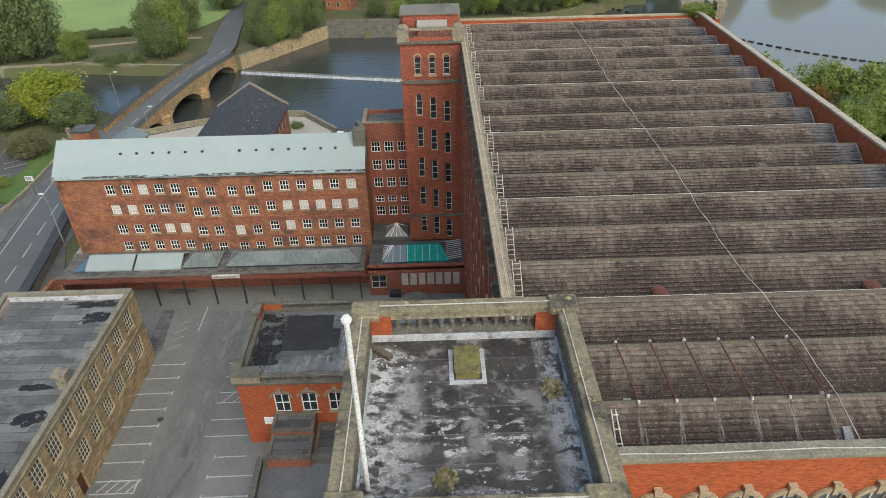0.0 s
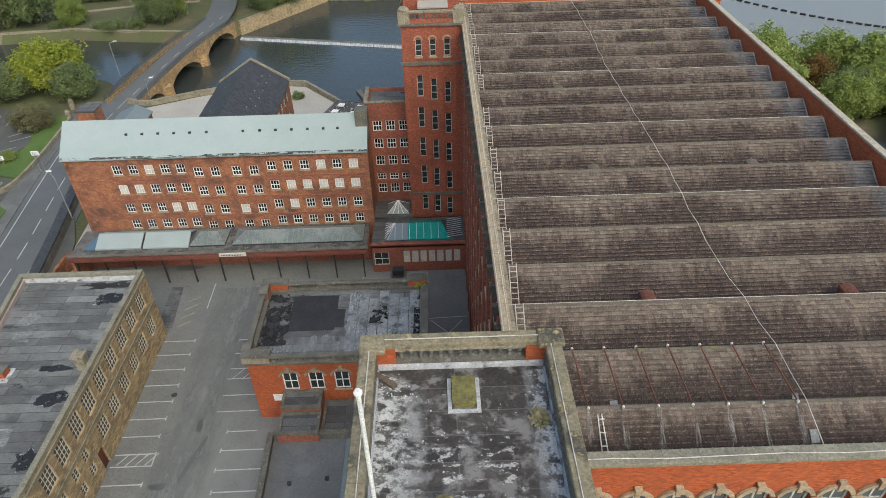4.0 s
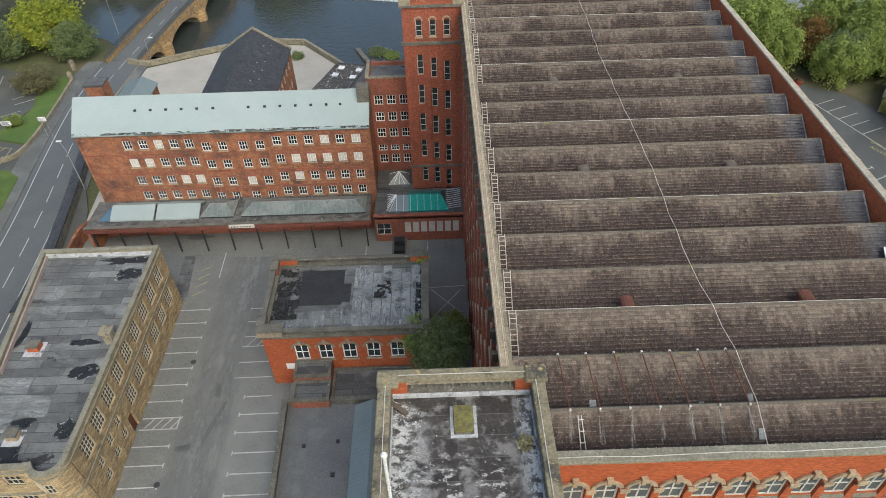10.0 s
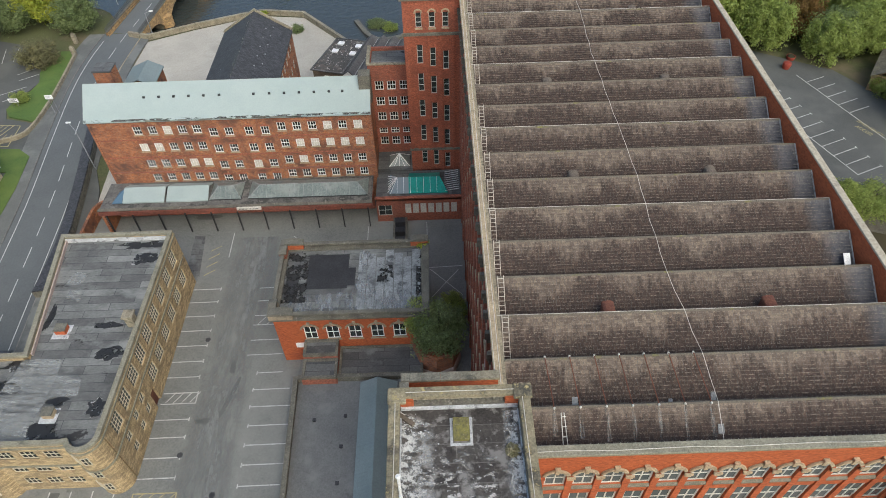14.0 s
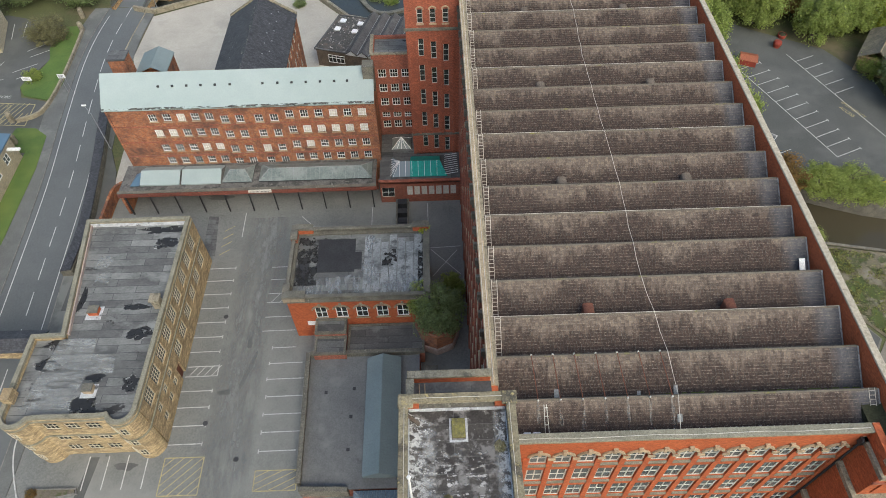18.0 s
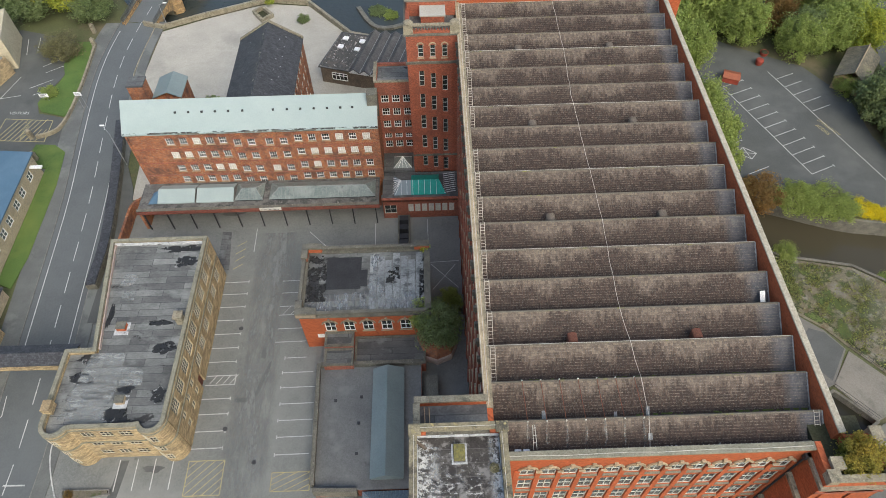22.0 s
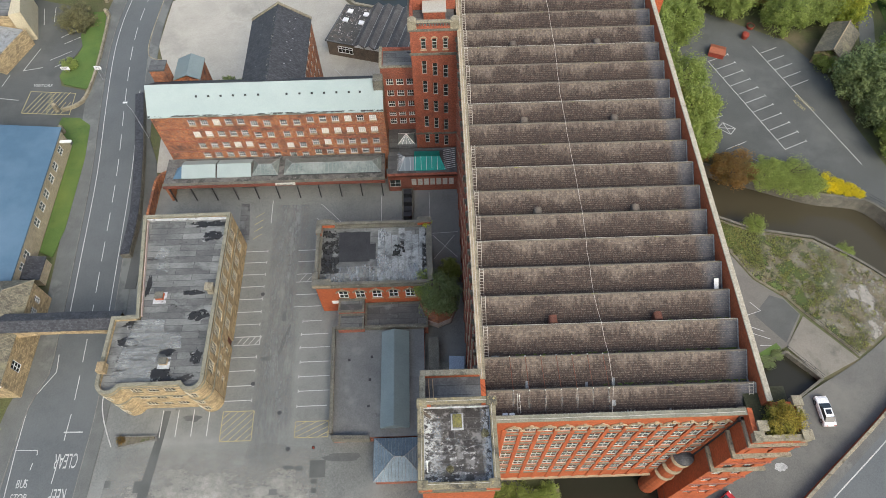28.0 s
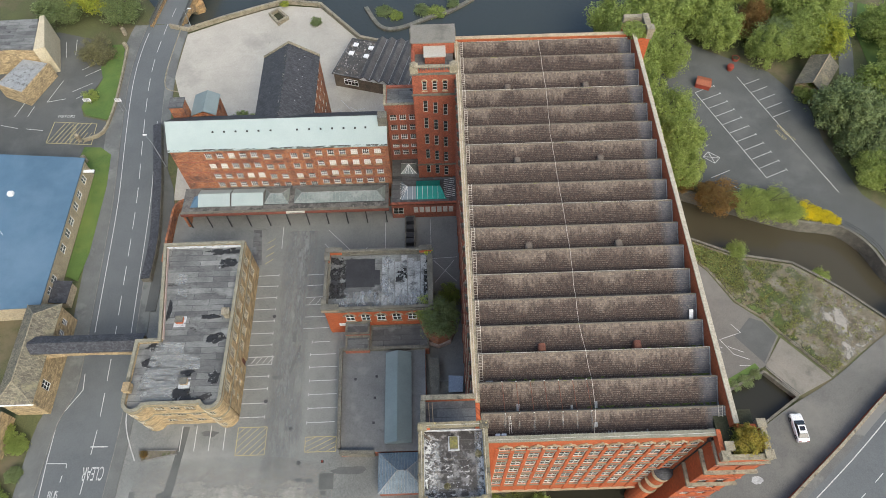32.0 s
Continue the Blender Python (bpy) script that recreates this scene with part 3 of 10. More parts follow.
def add_windows(parent, p, q, holes, cols, rows, deep=0.18, bar=0.05, rim=0.08, boards=(), frame_mat=None, glass=None):
    """Frames and panes into the holes of a wall that runs from p to q; boards are the numbers of the blinded ones."""
    p, q = Vector((*p, 0)), Vector((*q, 0))
    d = (q - p).normalized()
    turn = math.degrees(math.atan2(d.y, d.x))
    inn = Vector((-d.y, d.x, 0))
    for k, (u0, u1, z0, z1) in enumerate(holes):
        f, g = window_meshes(round(u1 - u0, 3), round(z1 - z0, 3), cols, rows, bar, rim, frame_mat, glass)
        at = p + d * ((u0 + u1) / 2) + inn * deep + Vector((0, 0, z0))
        win = placed("window", f, parent, at, turn)
        pane = new("pane", g)
        pane.parent = win
        if k in boards:
            bb = B()
            w2, hh = (u1 - u0) / 2 - 0.07, z1 - z0
            box(bb, -w2, -0.045, 0.07, w2, -0.015, hh - 0.07)
            bd = new("board", mesh("board", bb, BLIND))
            bd.parent = win
            tagged(bd, "white boarding behind the window bars")


def ring(bm, pts, w, z0, z1):
    """A closed rim of width w inside the polygon pts (counter-clockwise)."""
    k = len(pts)
    inner = []
    for i in range(k):
        a, b, c = Vector(pts[i - 1]), Vector(pts[i]), Vector(pts[(i + 1) % k])
        d1, d2 = (b - a).normalized(), (c - b).normalized()
        n1, n2 = Vector((-d1.y, d1.x)), Vector((-d2.y, d2.x))
        s = n1 + n2
        inner.append(b + s * (w / max(0.3, 1 + n1.dot(n2))))
    for i in range(k):
        j = (i + 1) % k
        prism(bm, [pts[i], pts[j], tuple(inner[j]), tuple(inner[i])], z0, z1)
    return [tuple(v) for v in inner]


def coping(parent, p, q, w, z, h, length=1.2, mat=None, gap=0.012, name="coping_stone", rise=0.0):
    """A row of coping stones along p to q, centred on the line."""
    p, q = Vector(p), Vector(q)
    total = (q - p).length
    n = max(1, round(total / length))
    one = total / n
    b = B()
    e = 0.03
    L, W = one - gap, w / 2
    prof = [(-W, 0), (W, 0), (W, h - e), (W - e, h + rise * 0.3), (0, h + rise), (-W + e, h + rise * 0.3), (-W, h - e)]
    a1, a2 = [b.verts.new((0, y, zz)) for y, zz in prof], [b.verts.new((L, y, zz)) for y, zz in prof]
    b.faces.new(a1[::-1]), b.faces.new(a2)
    for i in range(len(prof)):
        j = (i + 1) % len(prof)
        b.faces.new((a1[i], a1[j], a2[j], a2[i]))
    bmesh.ops.recalc_face_normals(b, faces=b.faces)
    me = mesh(name, b, mat or STONE)
    d = (q - p) / total
    turn = math.degrees(math.atan2(d.y, d.x))
    for i in range(n):
        at = p + d * (one * i + gap / 2)
        placed(name, me, parent, (at.x, at.y, z + random.uniform(-0.008, 0.008)), turn)

# ---- the ground: one sheet to the horizon, with the river and the mill races sunk into it ----
def inside(poly, x, y):
    hit = False
    for i in range(len(poly)):
        (x1, y1), (x2, y2) = poly[i], poly[i - 1]
        if (y1 > y) != (y2 > y) and x < (x2 - x1) * (y - y1) / (y2 - y1) + x1:
            hit = not hit
    return hit


RIVER_POLY = [(-400, 118), (-112, 142), (-86, 146), (-66, 138), (-58, 126.5), (-53.5, 125), (-45, 129), (-36, 132.6), (-32, 134), (-23, 132.6), (-13, 120.5), (-2, 117), (6, 104),
              (40, 104), (46, 122), (60, 128), (84, 136), (110, 150), (150, 162), (400, 190), (500, 300), (150, 288), (102, 256), (70, 229), (53, 217), (34, 207), (14, 207), (7, 204), (-5, 199), (-27, 200), (-46.5, 172.8), (-56, 168.5), (-62, 168.8), (-72, 170), (-89, 173), (-108, 171), (-400, 178)]
STREAM_POLY = [(45, 66), (51.3, 63.3), (58, 60), (67.8, 57.9), (73.5, 53.6), (76, 51.2), (80.6, 46.4), (86, 49), (130, 62), (130, 68), (97, 53.8), (88, 52.6), (84.9, 55.6), (83.5, 60), (81.9, 62.8), (79.5, 65.1), (76.5, 65.9), (70, 67.2), (57, 72.5), (46, 77)]
POND_POLY = [(37, 21.8), (46, 23.4), (54.3, 28.6), (61.2, 32.9), (57, 37.4), (51.5, 34.9), (37, 27.6)]
FRONT_POLY = [(19, 4), (34.2, 4), (34.2, 21.3), (19, 21.3)]
WATERS = (RIVER_POLY, STREAM_POLY, POND_POLY, FRONT_POLY)


def lines(lo, hi, fine_lo, fine_hi, step):
    out, v, s = [], fine_lo, step
    while v > lo:
        s *= 1.35
        v -= s
        out.append(v)
    out = out[::-1] + [fine_lo + step * i for i in range(int((fine_hi - fine_lo) / step) + 1)]
    v, s = out[-1], step
    while v < hi:
        s *= 1.35
        v += s
        out.append(v)
    return out


def build_ground():
    xs, ys = lines(-2500, 2500, -135, 150, 1.5), lines(-2500, 2500, -12, 215, 1.5)
    boxes = [(min(p[0] for p in w), max(p[0] for p in w), min(p[1] for p in w), max(p[1] for p in w), w) for w in WATERS]
    gx, gy = np.meshgrid(np.array(xs), np.array(ys))
    near, px, py = np.full(gx.shape, 1e9), gx.copy(), gy.copy()
    for w in WATERS:
        for i in range(len(w)):
            (x1, y1), (x2, y2) = w[i - 1], w[i]
            s = np.clip(((gx - x1) * (x2 - x1) + (gy - y1) * (y2 - y1)) / ((x2 - x1) ** 2 + (y2 - y1) ** 2), 0, 1)
            qx, qy = x1 + s * (x2 - x1), y1 + s * (y2 - y1)
            dist = np.hypot(gx - qx, gy - qy)
            hit = dist < near
            near[hit], px[hit], py[hit] = dist[hit], qx[hit], qy[hit]
    verts = []
    for j, y in enumerate(ys):
        for i, x in enumerate(xs):
            z = G - 0.06 + 0.03 * noise.noise((x * 0.07, y * 0.07, 0))
            if any(b[0] < x < b[1] and b[2] < y < b[3] and inside(b[4], x, y) for b in boxes):
                z = -1.4
            else:
                z += max(0, math.hypot(x, y - 60) - 400) * 0.05
            dd = near[j, i]
            if 0.01 < dd < 1.45:
                x2, y2 = px[j, i] + (x - px[j, i]) / dd * 0.12, py[j, i] + (y - py[j, i]) / dd * 0.12
            else:
                x2, y2 = x, y
            verts.append((x2, y2, z))
    w = len(xs)
    faces = [(j * w + i, j * w + i + 1, (j + 1) * w + i + 1, (j + 1) * w + i) for j in range(len(ys) - 1) for i in range(w - 1)]
    me = bpy.data.meshes.new("ground")
    me.from_pydata(verts, [], faces)
    me.materials.append(ROUGHGRASS)
    me.polygons.foreach_set("use_smooth", [True] * len(faces))
    tagged(new("ground", me), "rough grassy valley floor beside the river", "ground", kind="structure")


build_ground()


def sheet(name, pts, z, mat, label, category, thick=0.25, parent=None):
    b = B()
    prism(b, pts, z - thick, z)
    bmesh.ops.triangulate(b, faces=[f for f in b.faces if len(f.verts) > 4])
    bmesh.ops.recalc_face_normals(b, faces=b.faces)
    return solid(name, b, mat, label, category, "structure")


sheet("water", RIVER_POLY, 0.0, RIVER, "dark slow river water with soft reflections", "water", 0.2)
# Separate sheet, its colour lightened to stand in for reflected sky.
sheet("reservoir", [(47, 122.5), (60, 128.2), (84, 136.2), (110, 150.2), (150, 162.2), (398, 190.2), (490, 299), (150, 287), (103, 256), (88, 224), (66, 168)], 0.03, SKYPALE, "still reservoir water above the weir, coloured pale for the sky's reflection", "water", 0.2)
sheet("water", STREAM_POLY, 0.05, water_mat("silty_brown_stream", (0.058, 0.051, 0.033), 0.04, 0.02, 0.3), "still brown tail-race water beside the car park", "water", 0.2)
sheet("water", POND_POLY, 2.0, CANAL, "black still water in the mill race basin", "water", 0.2)
sheet("water", FRONT_POLY, 0.05, CANAL, "black water below the mill front", "water", 0.2)


def offset(line, w):
    out = []
    for i, p in enumerate(line):
        a, b = Vector(line[max(0, i - 1)]), Vector(line[min(len(line) - 1, i + 1)])
        d = (b - a).normalized()
        out.append((p[0] - d.y * w, p[1] + d.x * w))
    return out


def smooth(line, n=4):
    """Points along a soft curve through the given ones."""
    out = []
    for i in range(len(line) - 1):
        p0, p1, p2, p3 = (Vector(line[max(0, min(len(line) - 1, k))]) for k in (i - 1, i, i + 1, i + 2))
        for k in range(n):
            t = k / n
            v = 0.5 * (2 * p1 + (p2 - p0) * t + (2 * p0 - 5 * p1 + 4 * p2 - p3) * t * t + (3 * p1 - p0 - 3 * p2 + p3) * t ** 3)
            out.append((v.x, v.y))
    return out + [tuple(line[-1])]


def ribbon(name, left, right, z, mat, label, category, thick=0.25, zs=None):
    b = B()
    n = len(left)
    zz = zs or [z] * n
    L, R = [b.verts.new((*p, h)) for p, h in zip(left, zz)], [b.verts.new((*p, h)) for p, h in zip(right, zz)]
    L2, R2 = [b.verts.new((*p, h - thick)) for p, h in zip(left, zz)], [b.verts.new((*p, h - thick)) for p, h in zip(right, zz)]
    for i in range(n - 1):
        b.faces.new((L[i], R[i], R[i + 1], L[i + 1]))
        b.faces.new((R[i], R2[i], R2[i + 1], R[i + 1]))
        b.faces.new((L2[i], L[i], L[i + 1], L2[i + 1]))
    bmesh.ops.recalc_face_normals(b, faces=b.faces)
    for f in b.faces:
        if abs(f.normal.z) > 0.8 and f.normal.z < 0:
            f.normal_flip()
    return solid(name, b, mat, label, category, "structure")


# the road, its pavements and kerbs; y grows towards the bridge
ROAD_C = smooth([(-53.5, -10), (-52.4, 10), (-52.1, 22.7), (-51.9, 31.4), (-52.5, 42.9), (-53.7, 58.2), (-55.3, 76.7), (-57.6, 93.6), (-59.3, 108), (-59.6, 118), (-58.9, 127.5)], 5)
road_l, road_r = [(x - float(np.interp(y, (-10, 30, 33, 38), (2.4, 2.4, 2.0, 0))), y) for x, y in offset(ROAD_C, 4.6)], offset(ROAD_C, -3.6)
ribbon("road", road_l, road_r, G + 0.02, ROADMAT, "grey asphalt main road with worn markings", "road")
BRIDGE_C = [(-58.9, 127.5), (-56.6, 140), (-54.2, 155), (-51.8, 168), (-52.2, 181), (-55.4, 199), (-58, 225), (-52, 262)]
b_l, b_r = offset(BRIDGE_C, 3.4), offset(BRIDGE_C, -3.4)
ribbon("road", b_l, b_r, G + 1.6, ROADMAT, "asphalt carriageway over the stone bridge", "road", 0.3, [G + 0.02, G + 0.7, G + 1.3, G + 1.5, G + 1.3, G + 0.6, G + 0.1, G + 0.05])
PAVE_L = smooth([(-66, -10), (-64.5, 20), (-64.9, 34.5), (-65.3, 51.8), (-66.1, 63.4), (-68.2, 85), (-69, 92), (-69.2, 100.5), (-70, 118), (-66.5, 127.5)], 5)


def along(line, t):
    """The x of a line, keyed by y."""
    ys = [p[1] for p in line]
    return float(np.interp(t, ys, [p[0] for p in line]))


YS = [-10 + 2.5 * i for i in range(56)]
lp = [(along(road_l, y) - 0.02, y) for y in YS]
ribbon("pavement", [(min(along(road_l, y) - 1.8, max(along(PAVE_L, y), along(road_l, y) - 3.2)), y) for y in YS], lp, G + 0.13, PAVE, "grey asphalt footway along the road", "pavement")
rp = [(along(road_r, y) + 0.02, y) for y in YS]
ribbon("pavement", rp, [(p[0] + 1.9, p[1]) for p in rp], G + 0.13, PAVE, "narrow grey footway below the mill wall", "pavement")
for nm, line in (("kerb", lp), ("kerb", rp)):
    ribbon(nm, [(x - 0.07, y) for x, y in line], [(x + 0.07, y) for x, y in line], G + 0.145, KERB, "worn stone kerb edging the road", "kerb", 0.2)

# yards
sheet("yard", [(-49, -12), (15.5, -12), (15.5, 18), (7.4, 24), (7.4, 76), (-47, 76), (-48.5, 62), (-47.6, 46), (-46.6, 30), (-47.4, 14)], G + 0.012, ASPHALT, "worn grey asphalt mill yard with parking bays", "yard")
sheet("yard", [(-54, 110), (-52.6, 106), (-50, 99), (-48, 76.2), (0, 76.2), (6.5, 90), (6, 103.5), (-2, 116.4), (-13, 119.9), (-23, 131.9), (-32, 133.2), (-36, 131.9), (-45, 128.2), (-53.6, 124)], G + 0.01, CONCRETE, "pale stained concrete yard above the river", "yard")
sheet("car_park", [(36.6, 78.3), (57, 76.5), (70, 69.4), (79, 66.4), (82.6, 63.2), (84.3, 60.2), (85.5, 56.2), (88.4, 53.3), (97, 54.6), (125, 67), (112, 70), (93, 66), (88.5, 69.5), (86, 72.5), (83, 86), (83, 96), (77.5, 106), (71, 110), (66, 113), (62, 116), (50, 112), (36.6, 108)], G + 0.015, DARKTAR, "dark tarmac car park with white bays", "car park")
sheet("yard", [(36.6, 28), (50, 34.8), (57.6, 38.4), (61.2, 43.6), (59.3, 46.7), (55.3, 50.2), (52.1, 56.6), (44.5, 65.5), (36.6, 65)], G + 0.012, BROWNTAR, "patched tarmac strip beside the mill wall", "yard")
sheet("tar_patch", [(57.5, 38.9), (61, 43.7), (59.2, 46.4), (57.2, 47.2), (53.8, 43.8)], G + 0.02, DARKTAR, "dark tarmac repair beside the basin", "patch", 0.05)
sheet("bank", [(49.6, 34.5), (56.4, 38.0), (55.9, 38.9), (49.2, 35.5)], G + 0.05, GRASS, "mossy green strip along the basin rim", "bank", 0.1)
PALEDECK = surf("brown_grey_concrete", (0.21, 0.195, 0.165), (0.17, 0.16, 0.135), 0.2, 0.9, c3=(0.12, 0.115, 0.095), s3=0.3, t3=(0.55, 0.7), grit=0.5)
sheet("slab", [(61.5, 43.3), (57.4, 38.2), (61.2, 32.9), (67.8, 35.9)], G + 0.05, PALEDECK, "pale concrete deck over the race", "slab")
sheet("waste_ground", [(44.8, 65.4), (52.3, 56.7), (55.5, 50.3), (59.5, 46.9), (61.6, 44.1), (68.1, 36.2), (79.4, 43.6), (80.4, 45.9), (75.8, 50.9), (73.3, 53.2), (67.6, 57.5), (57.9, 59.6), (51.1, 62.9)], G + 0.045, WASTE, "weedy gravel waste ground beside the stream", "ground")
SCRUB = [(45.2, 65.0), (52.6, 57.0), (55.8, 50.6), (59.8, 47.2), (61.9, 44.5), (68.2, 36.8), (79.0, 43.8), (79.9, 45.9), (75.6, 50.5), (73.1, 52.9), (67.4, 57.1), (57.7, 59.2), (51.0, 62.5)]
sheet("weed_mat", SCRUB, G + 0.052, worn_film("creeping_green_weed", (0.105, 0.135, 0.04), 0.55, 0.475, 0.58, fade=((0, 72, 58),), detail=12), "creeping green weeds over the gravel", "weeds", 0.004)
sheet("weed_mat", [(45.2, 65.0), (52.6, 57.0), (56.5, 53.5), (60.5, 58.0), (51.0, 62.5)], G + 0.058, worn_film("lush_green_weed", (0.115, 0.155, 0.04), 0.5, 0.32, 0.50, fade=((0, 60, 54),), detail=12), "lush green weeds at the foot of the bank", "weeds", 0.004)
sheet("concrete_remains", [(68.2, 36.8), (79.0, 43.8), (79.9, 45.9), (75.6, 50.5), (72.8, 52.5), (66, 45)], G + 0.060, worn_film("broken_pale_concrete", (0.31, 0.29, 0.25), 0.35, 0.52, 0.57, (1.0, 0.7, 1), fade=((0, 66.5, 71),), detail=12), "broken remains of a pale concrete slab", "slab", 0.004)
ROAD2 = smooth([(20, -14), (38, 1), (52, 12.5), (66, 23), (82, 35.0), (104, 46), (130, 54)], 4)
ribbon("road", offset(ROAD2, 0.4), offset(ROAD2, -11), G + 0.02, ROADMAT, "dark main road beyond the red boundary wall", "road")
LANEMAT = surf("brown_grey_asphalt", (0.145, 0.142, 0.128), (0.115, 0.113, 0.103), 0.15, 0.9, fine=40, c3=(0.175, 0.168, 0.148), s3=0.1, t3=(0.5, 0.7), c4=(0.085, 0.083, 0.075), s4=0.4, t4=(0.63, 0.74), grit=0.5)
LANE = smooth([(14, -4), (32, 8), (46, 19.5), (60, 28.5), (74, 39), (90, 45.5), (130, 57)], 4)
LANE_L = smooth([(14, 1), (34, 13), (54.4, 28.3), (67.9, 35.7), (79.6, 43.4), (92, 49.5), (130, 61)], 4)
ribbon("lane", LANE_L, offset(LANE, -7.0), G + 0.035, LANEMAT, "grey service lane beside the mill", "road")
sheet("lane", [(15.6, -12), (32, 2), (43, 14), (38.6, 21.6), (33.9, 21.6), (33.9, 3.8), (18.8, 3.8), (18.8, 18.4), (15.6, 18.4)], G + 0.02, LANEMAT, "grey tarmac forecourt below the corner tower", "road")

# fields and lawns
sheet("river_path", [(-122, 186), (-95, 185.5), (-78, 190.5), (-62, 193), (-62, 194.4), (-78, 192.2), (-95, 187.4), (-122, 188.2)], G + 0.06, surf("sandy_path", (0.30, 0.25, 0.18), (0.24, 0.2, 0.14), 0.3, 0.95), "sandy riverside footpath", "path", 0.1)
sheet("meadow", [(-320, 203), (-122, 197), (-80, 202), (-66, 203), (-62, 214), (-48, 420), (-320, 420)], G + 0.05, MEADOW, "bright green meadow beyond the river", "field")
sheet("lawn", [(-65.2, 84.2), (-64.6, 59.6), (-62.2, 58.6), (-61.5, 64.4), (-61.7, 70.7), (-62.0, 80.1), (-63, 88.1), (-65.5, 90.1), (-69, 90.3), (-69.4, 87.0), (-68.6, 84.4)], G + 0.2, GRASS, "neat strip of lawn beside the pavement", "lawn")
sheet("car_park", [(-112, 82.4), (-62.0, 81.6), (-64.4, 91), (-66.4, 97.5), (-71.5, 99), (-72.8, 102), (-70.2, 110), (-71.6, 122), (-84, 126), (-112, 124)], G + 0.014, DARKTAR, "dark tarmac visitors' car park", "car park")
sheet("lawn", [(-72.6, 101.6), (-71.1, 99.4), (-66.5, 97.9), (-65.2, 98.6), (-65.0, 103), (-66.2, 112), (-67.4, 121), (-71.5, 121), (-71.2, 113.5), (-70.0, 110.2), (-70.4, 107.4), (-72.0, 105)], G + 0.2, GRASS, "grass verge with a small sign", "lawn")

sheet("footpath", [(92.6, 104.5), (95.4, 103.5), (97.6, 110), (99.6, 118), (104, 128), (100.6, 129.5), (96.2, 118), (94.6, 111)], G + 0.05, PAVE, "grey footpath curving past the lodge", "path", 0.1)
sheet("lawn", [(99.8, 105), (118, 103), (122, 122), (105, 128), (101, 118)], G + 0.04, GRASS, "shady lawn behind the lodge", "lawn", 0.1)

# river walls
def river_wall(name, pts, z0, z1, mat, label, w=0.6, cap=True):
    t = thing(name, (*pts[0], z0), label, "wall", kind="structure")
    for a, c in zip(pts, pts[1:]):
        d = (Vector(c) - Vector(a)).normalized()
        n = Vector((-d.y, d.x)) * w / 2
        b = B()
        prism(b, [(a[0] + n.x, a[1] + n.y), (a[0] - n.x, a[1] - n.y), (c[0] - n.x, c[1] - n.y), (c[0] + n.x, c[1] + n.y)], z0, z1)
        bmesh.ops.recalc_face_normals(b, faces=b.faces)
        part("wall_length", b, mat, t)
        if cap:
            coping(t, a, c, w + 0.12, z1 + 0.004, 0.14, 1.4, mat if mat is STONEDARK else STONE)
    return t


river_wall("river_wall", RIVER_POLY[4:13], -1.4, G + 0.9, STONE, "stone parapet wall along the river yard", 0.5)
river_wall("river_wall", [(-46.2, 173.0), (-27, 200)], -1.4, G + 0.6, GOLD, "old sandstone river wall on the far bank", 0.7)
river_wall("river_wall", [(-27, 200.2), (-5, 199.2), (8, 204.4)], -1.4, G + 2.2, STONEDARK, "dark stone river wall on the far bank", 0.7)
river_wall("river_wall", [(-108, 171.4), (-89, 173.4), (-72, 170.4), (-58, 168.9)], -1.4, G - 0.1, STONE, "low stone bank below the meadow path", 0.6)
river_wall("river_wall", STREAM_POLY[:9], -1.4, G + 0.1, STONEDARK, "low dark stone bank of the stream", 0.3)
river_wall("river_wall", smooth(STREAM_POLY[10:], 3), -1.4, G + 0.2, STONEDARK, "curved stone retaining wall under the car park", 0.4)
river_wall("basin_wall", POND_POLY, -1.4, G + 0.12, STONEDARK, "dark stone rim of the race basin", 0.28)
river_wall("basin_wall", [(34.2, 4), (19, 4), (19, 18.3)], -1.4, G + 0.3, STONE, "stone rim of the pool below the mill front", 0.45)
b_wall = river_wall("boundary_wall", offset(ROAD2, 2.0), G - 0.3, G + 1.3, RED, "red brick boundary wall along the main road", 0.35)

# ---- the great red mill ----
MX0, MX1, MY0, MY1 = 7.5, 36.4, 19.2, 84.3
ROOF_Z, VALLEY_Z, PITCH = 33.55, 31.8, 3.586
RIDGES = [29.67 + PITCH * i for i in range(-2, 16)]
mill = thing("mill", (20, 50, 0), "huge red brick mill with a sawtooth slate roof and stone copings", "mill building")
FLOORS = [6.25 + 3.73 * i for i in range(7)]

# south front: thirteen bays of wide windows with stone arches at the top floor
front_p, front_q = (8.6, MY0), (34.2, MY0)
BAYS, bay, bay_x = 13, 1.82, 9.84
front_holes = [(bay_x - 8.6 + bay * i + 0.24, bay_x - 8.6 + bay * (i + 1) - 0.24, z + 0.85, z + (3.3 if z < 28 else 2.85)) for z in FLOORS[1:] for i in range(BAYS)]
b = B()
wall(b, front_p, front_q, 7.0, 33.8, 0.5, front_holes)
part("front_wall", b, RED, mill, "bright red brick front wall")
add_windows(mill, front_p, front_q, front_holes, 2, 2, 0.13, 0.085, 0.12, (), OLDWHITE, MILKY)
b = B()
box(b, 8.6, MY0 - 0.3, 6.85, 34.2, MY0 + 1.9, 7.0 - 0.004)
part("ledge", b, TRIM, mill, "pale stone ledge over the dark wheel arches")
b = B()
box(b, 8.6, MY0 + 1.6, -1.0, 34.2, MY0 + 2.0, 6.85)
part("arch_wall", b, STONEDARK, mill, "dark wet wall set back under the front")
pier = B()
box(pier, -0.22, -0.10, 7.0, 0.22, 0.0, 30.6)
box(pier, -0.25, -0.14, 30.6, 0.25, 0.0, 30.75)
pier = mesh("pier", pier, RED)
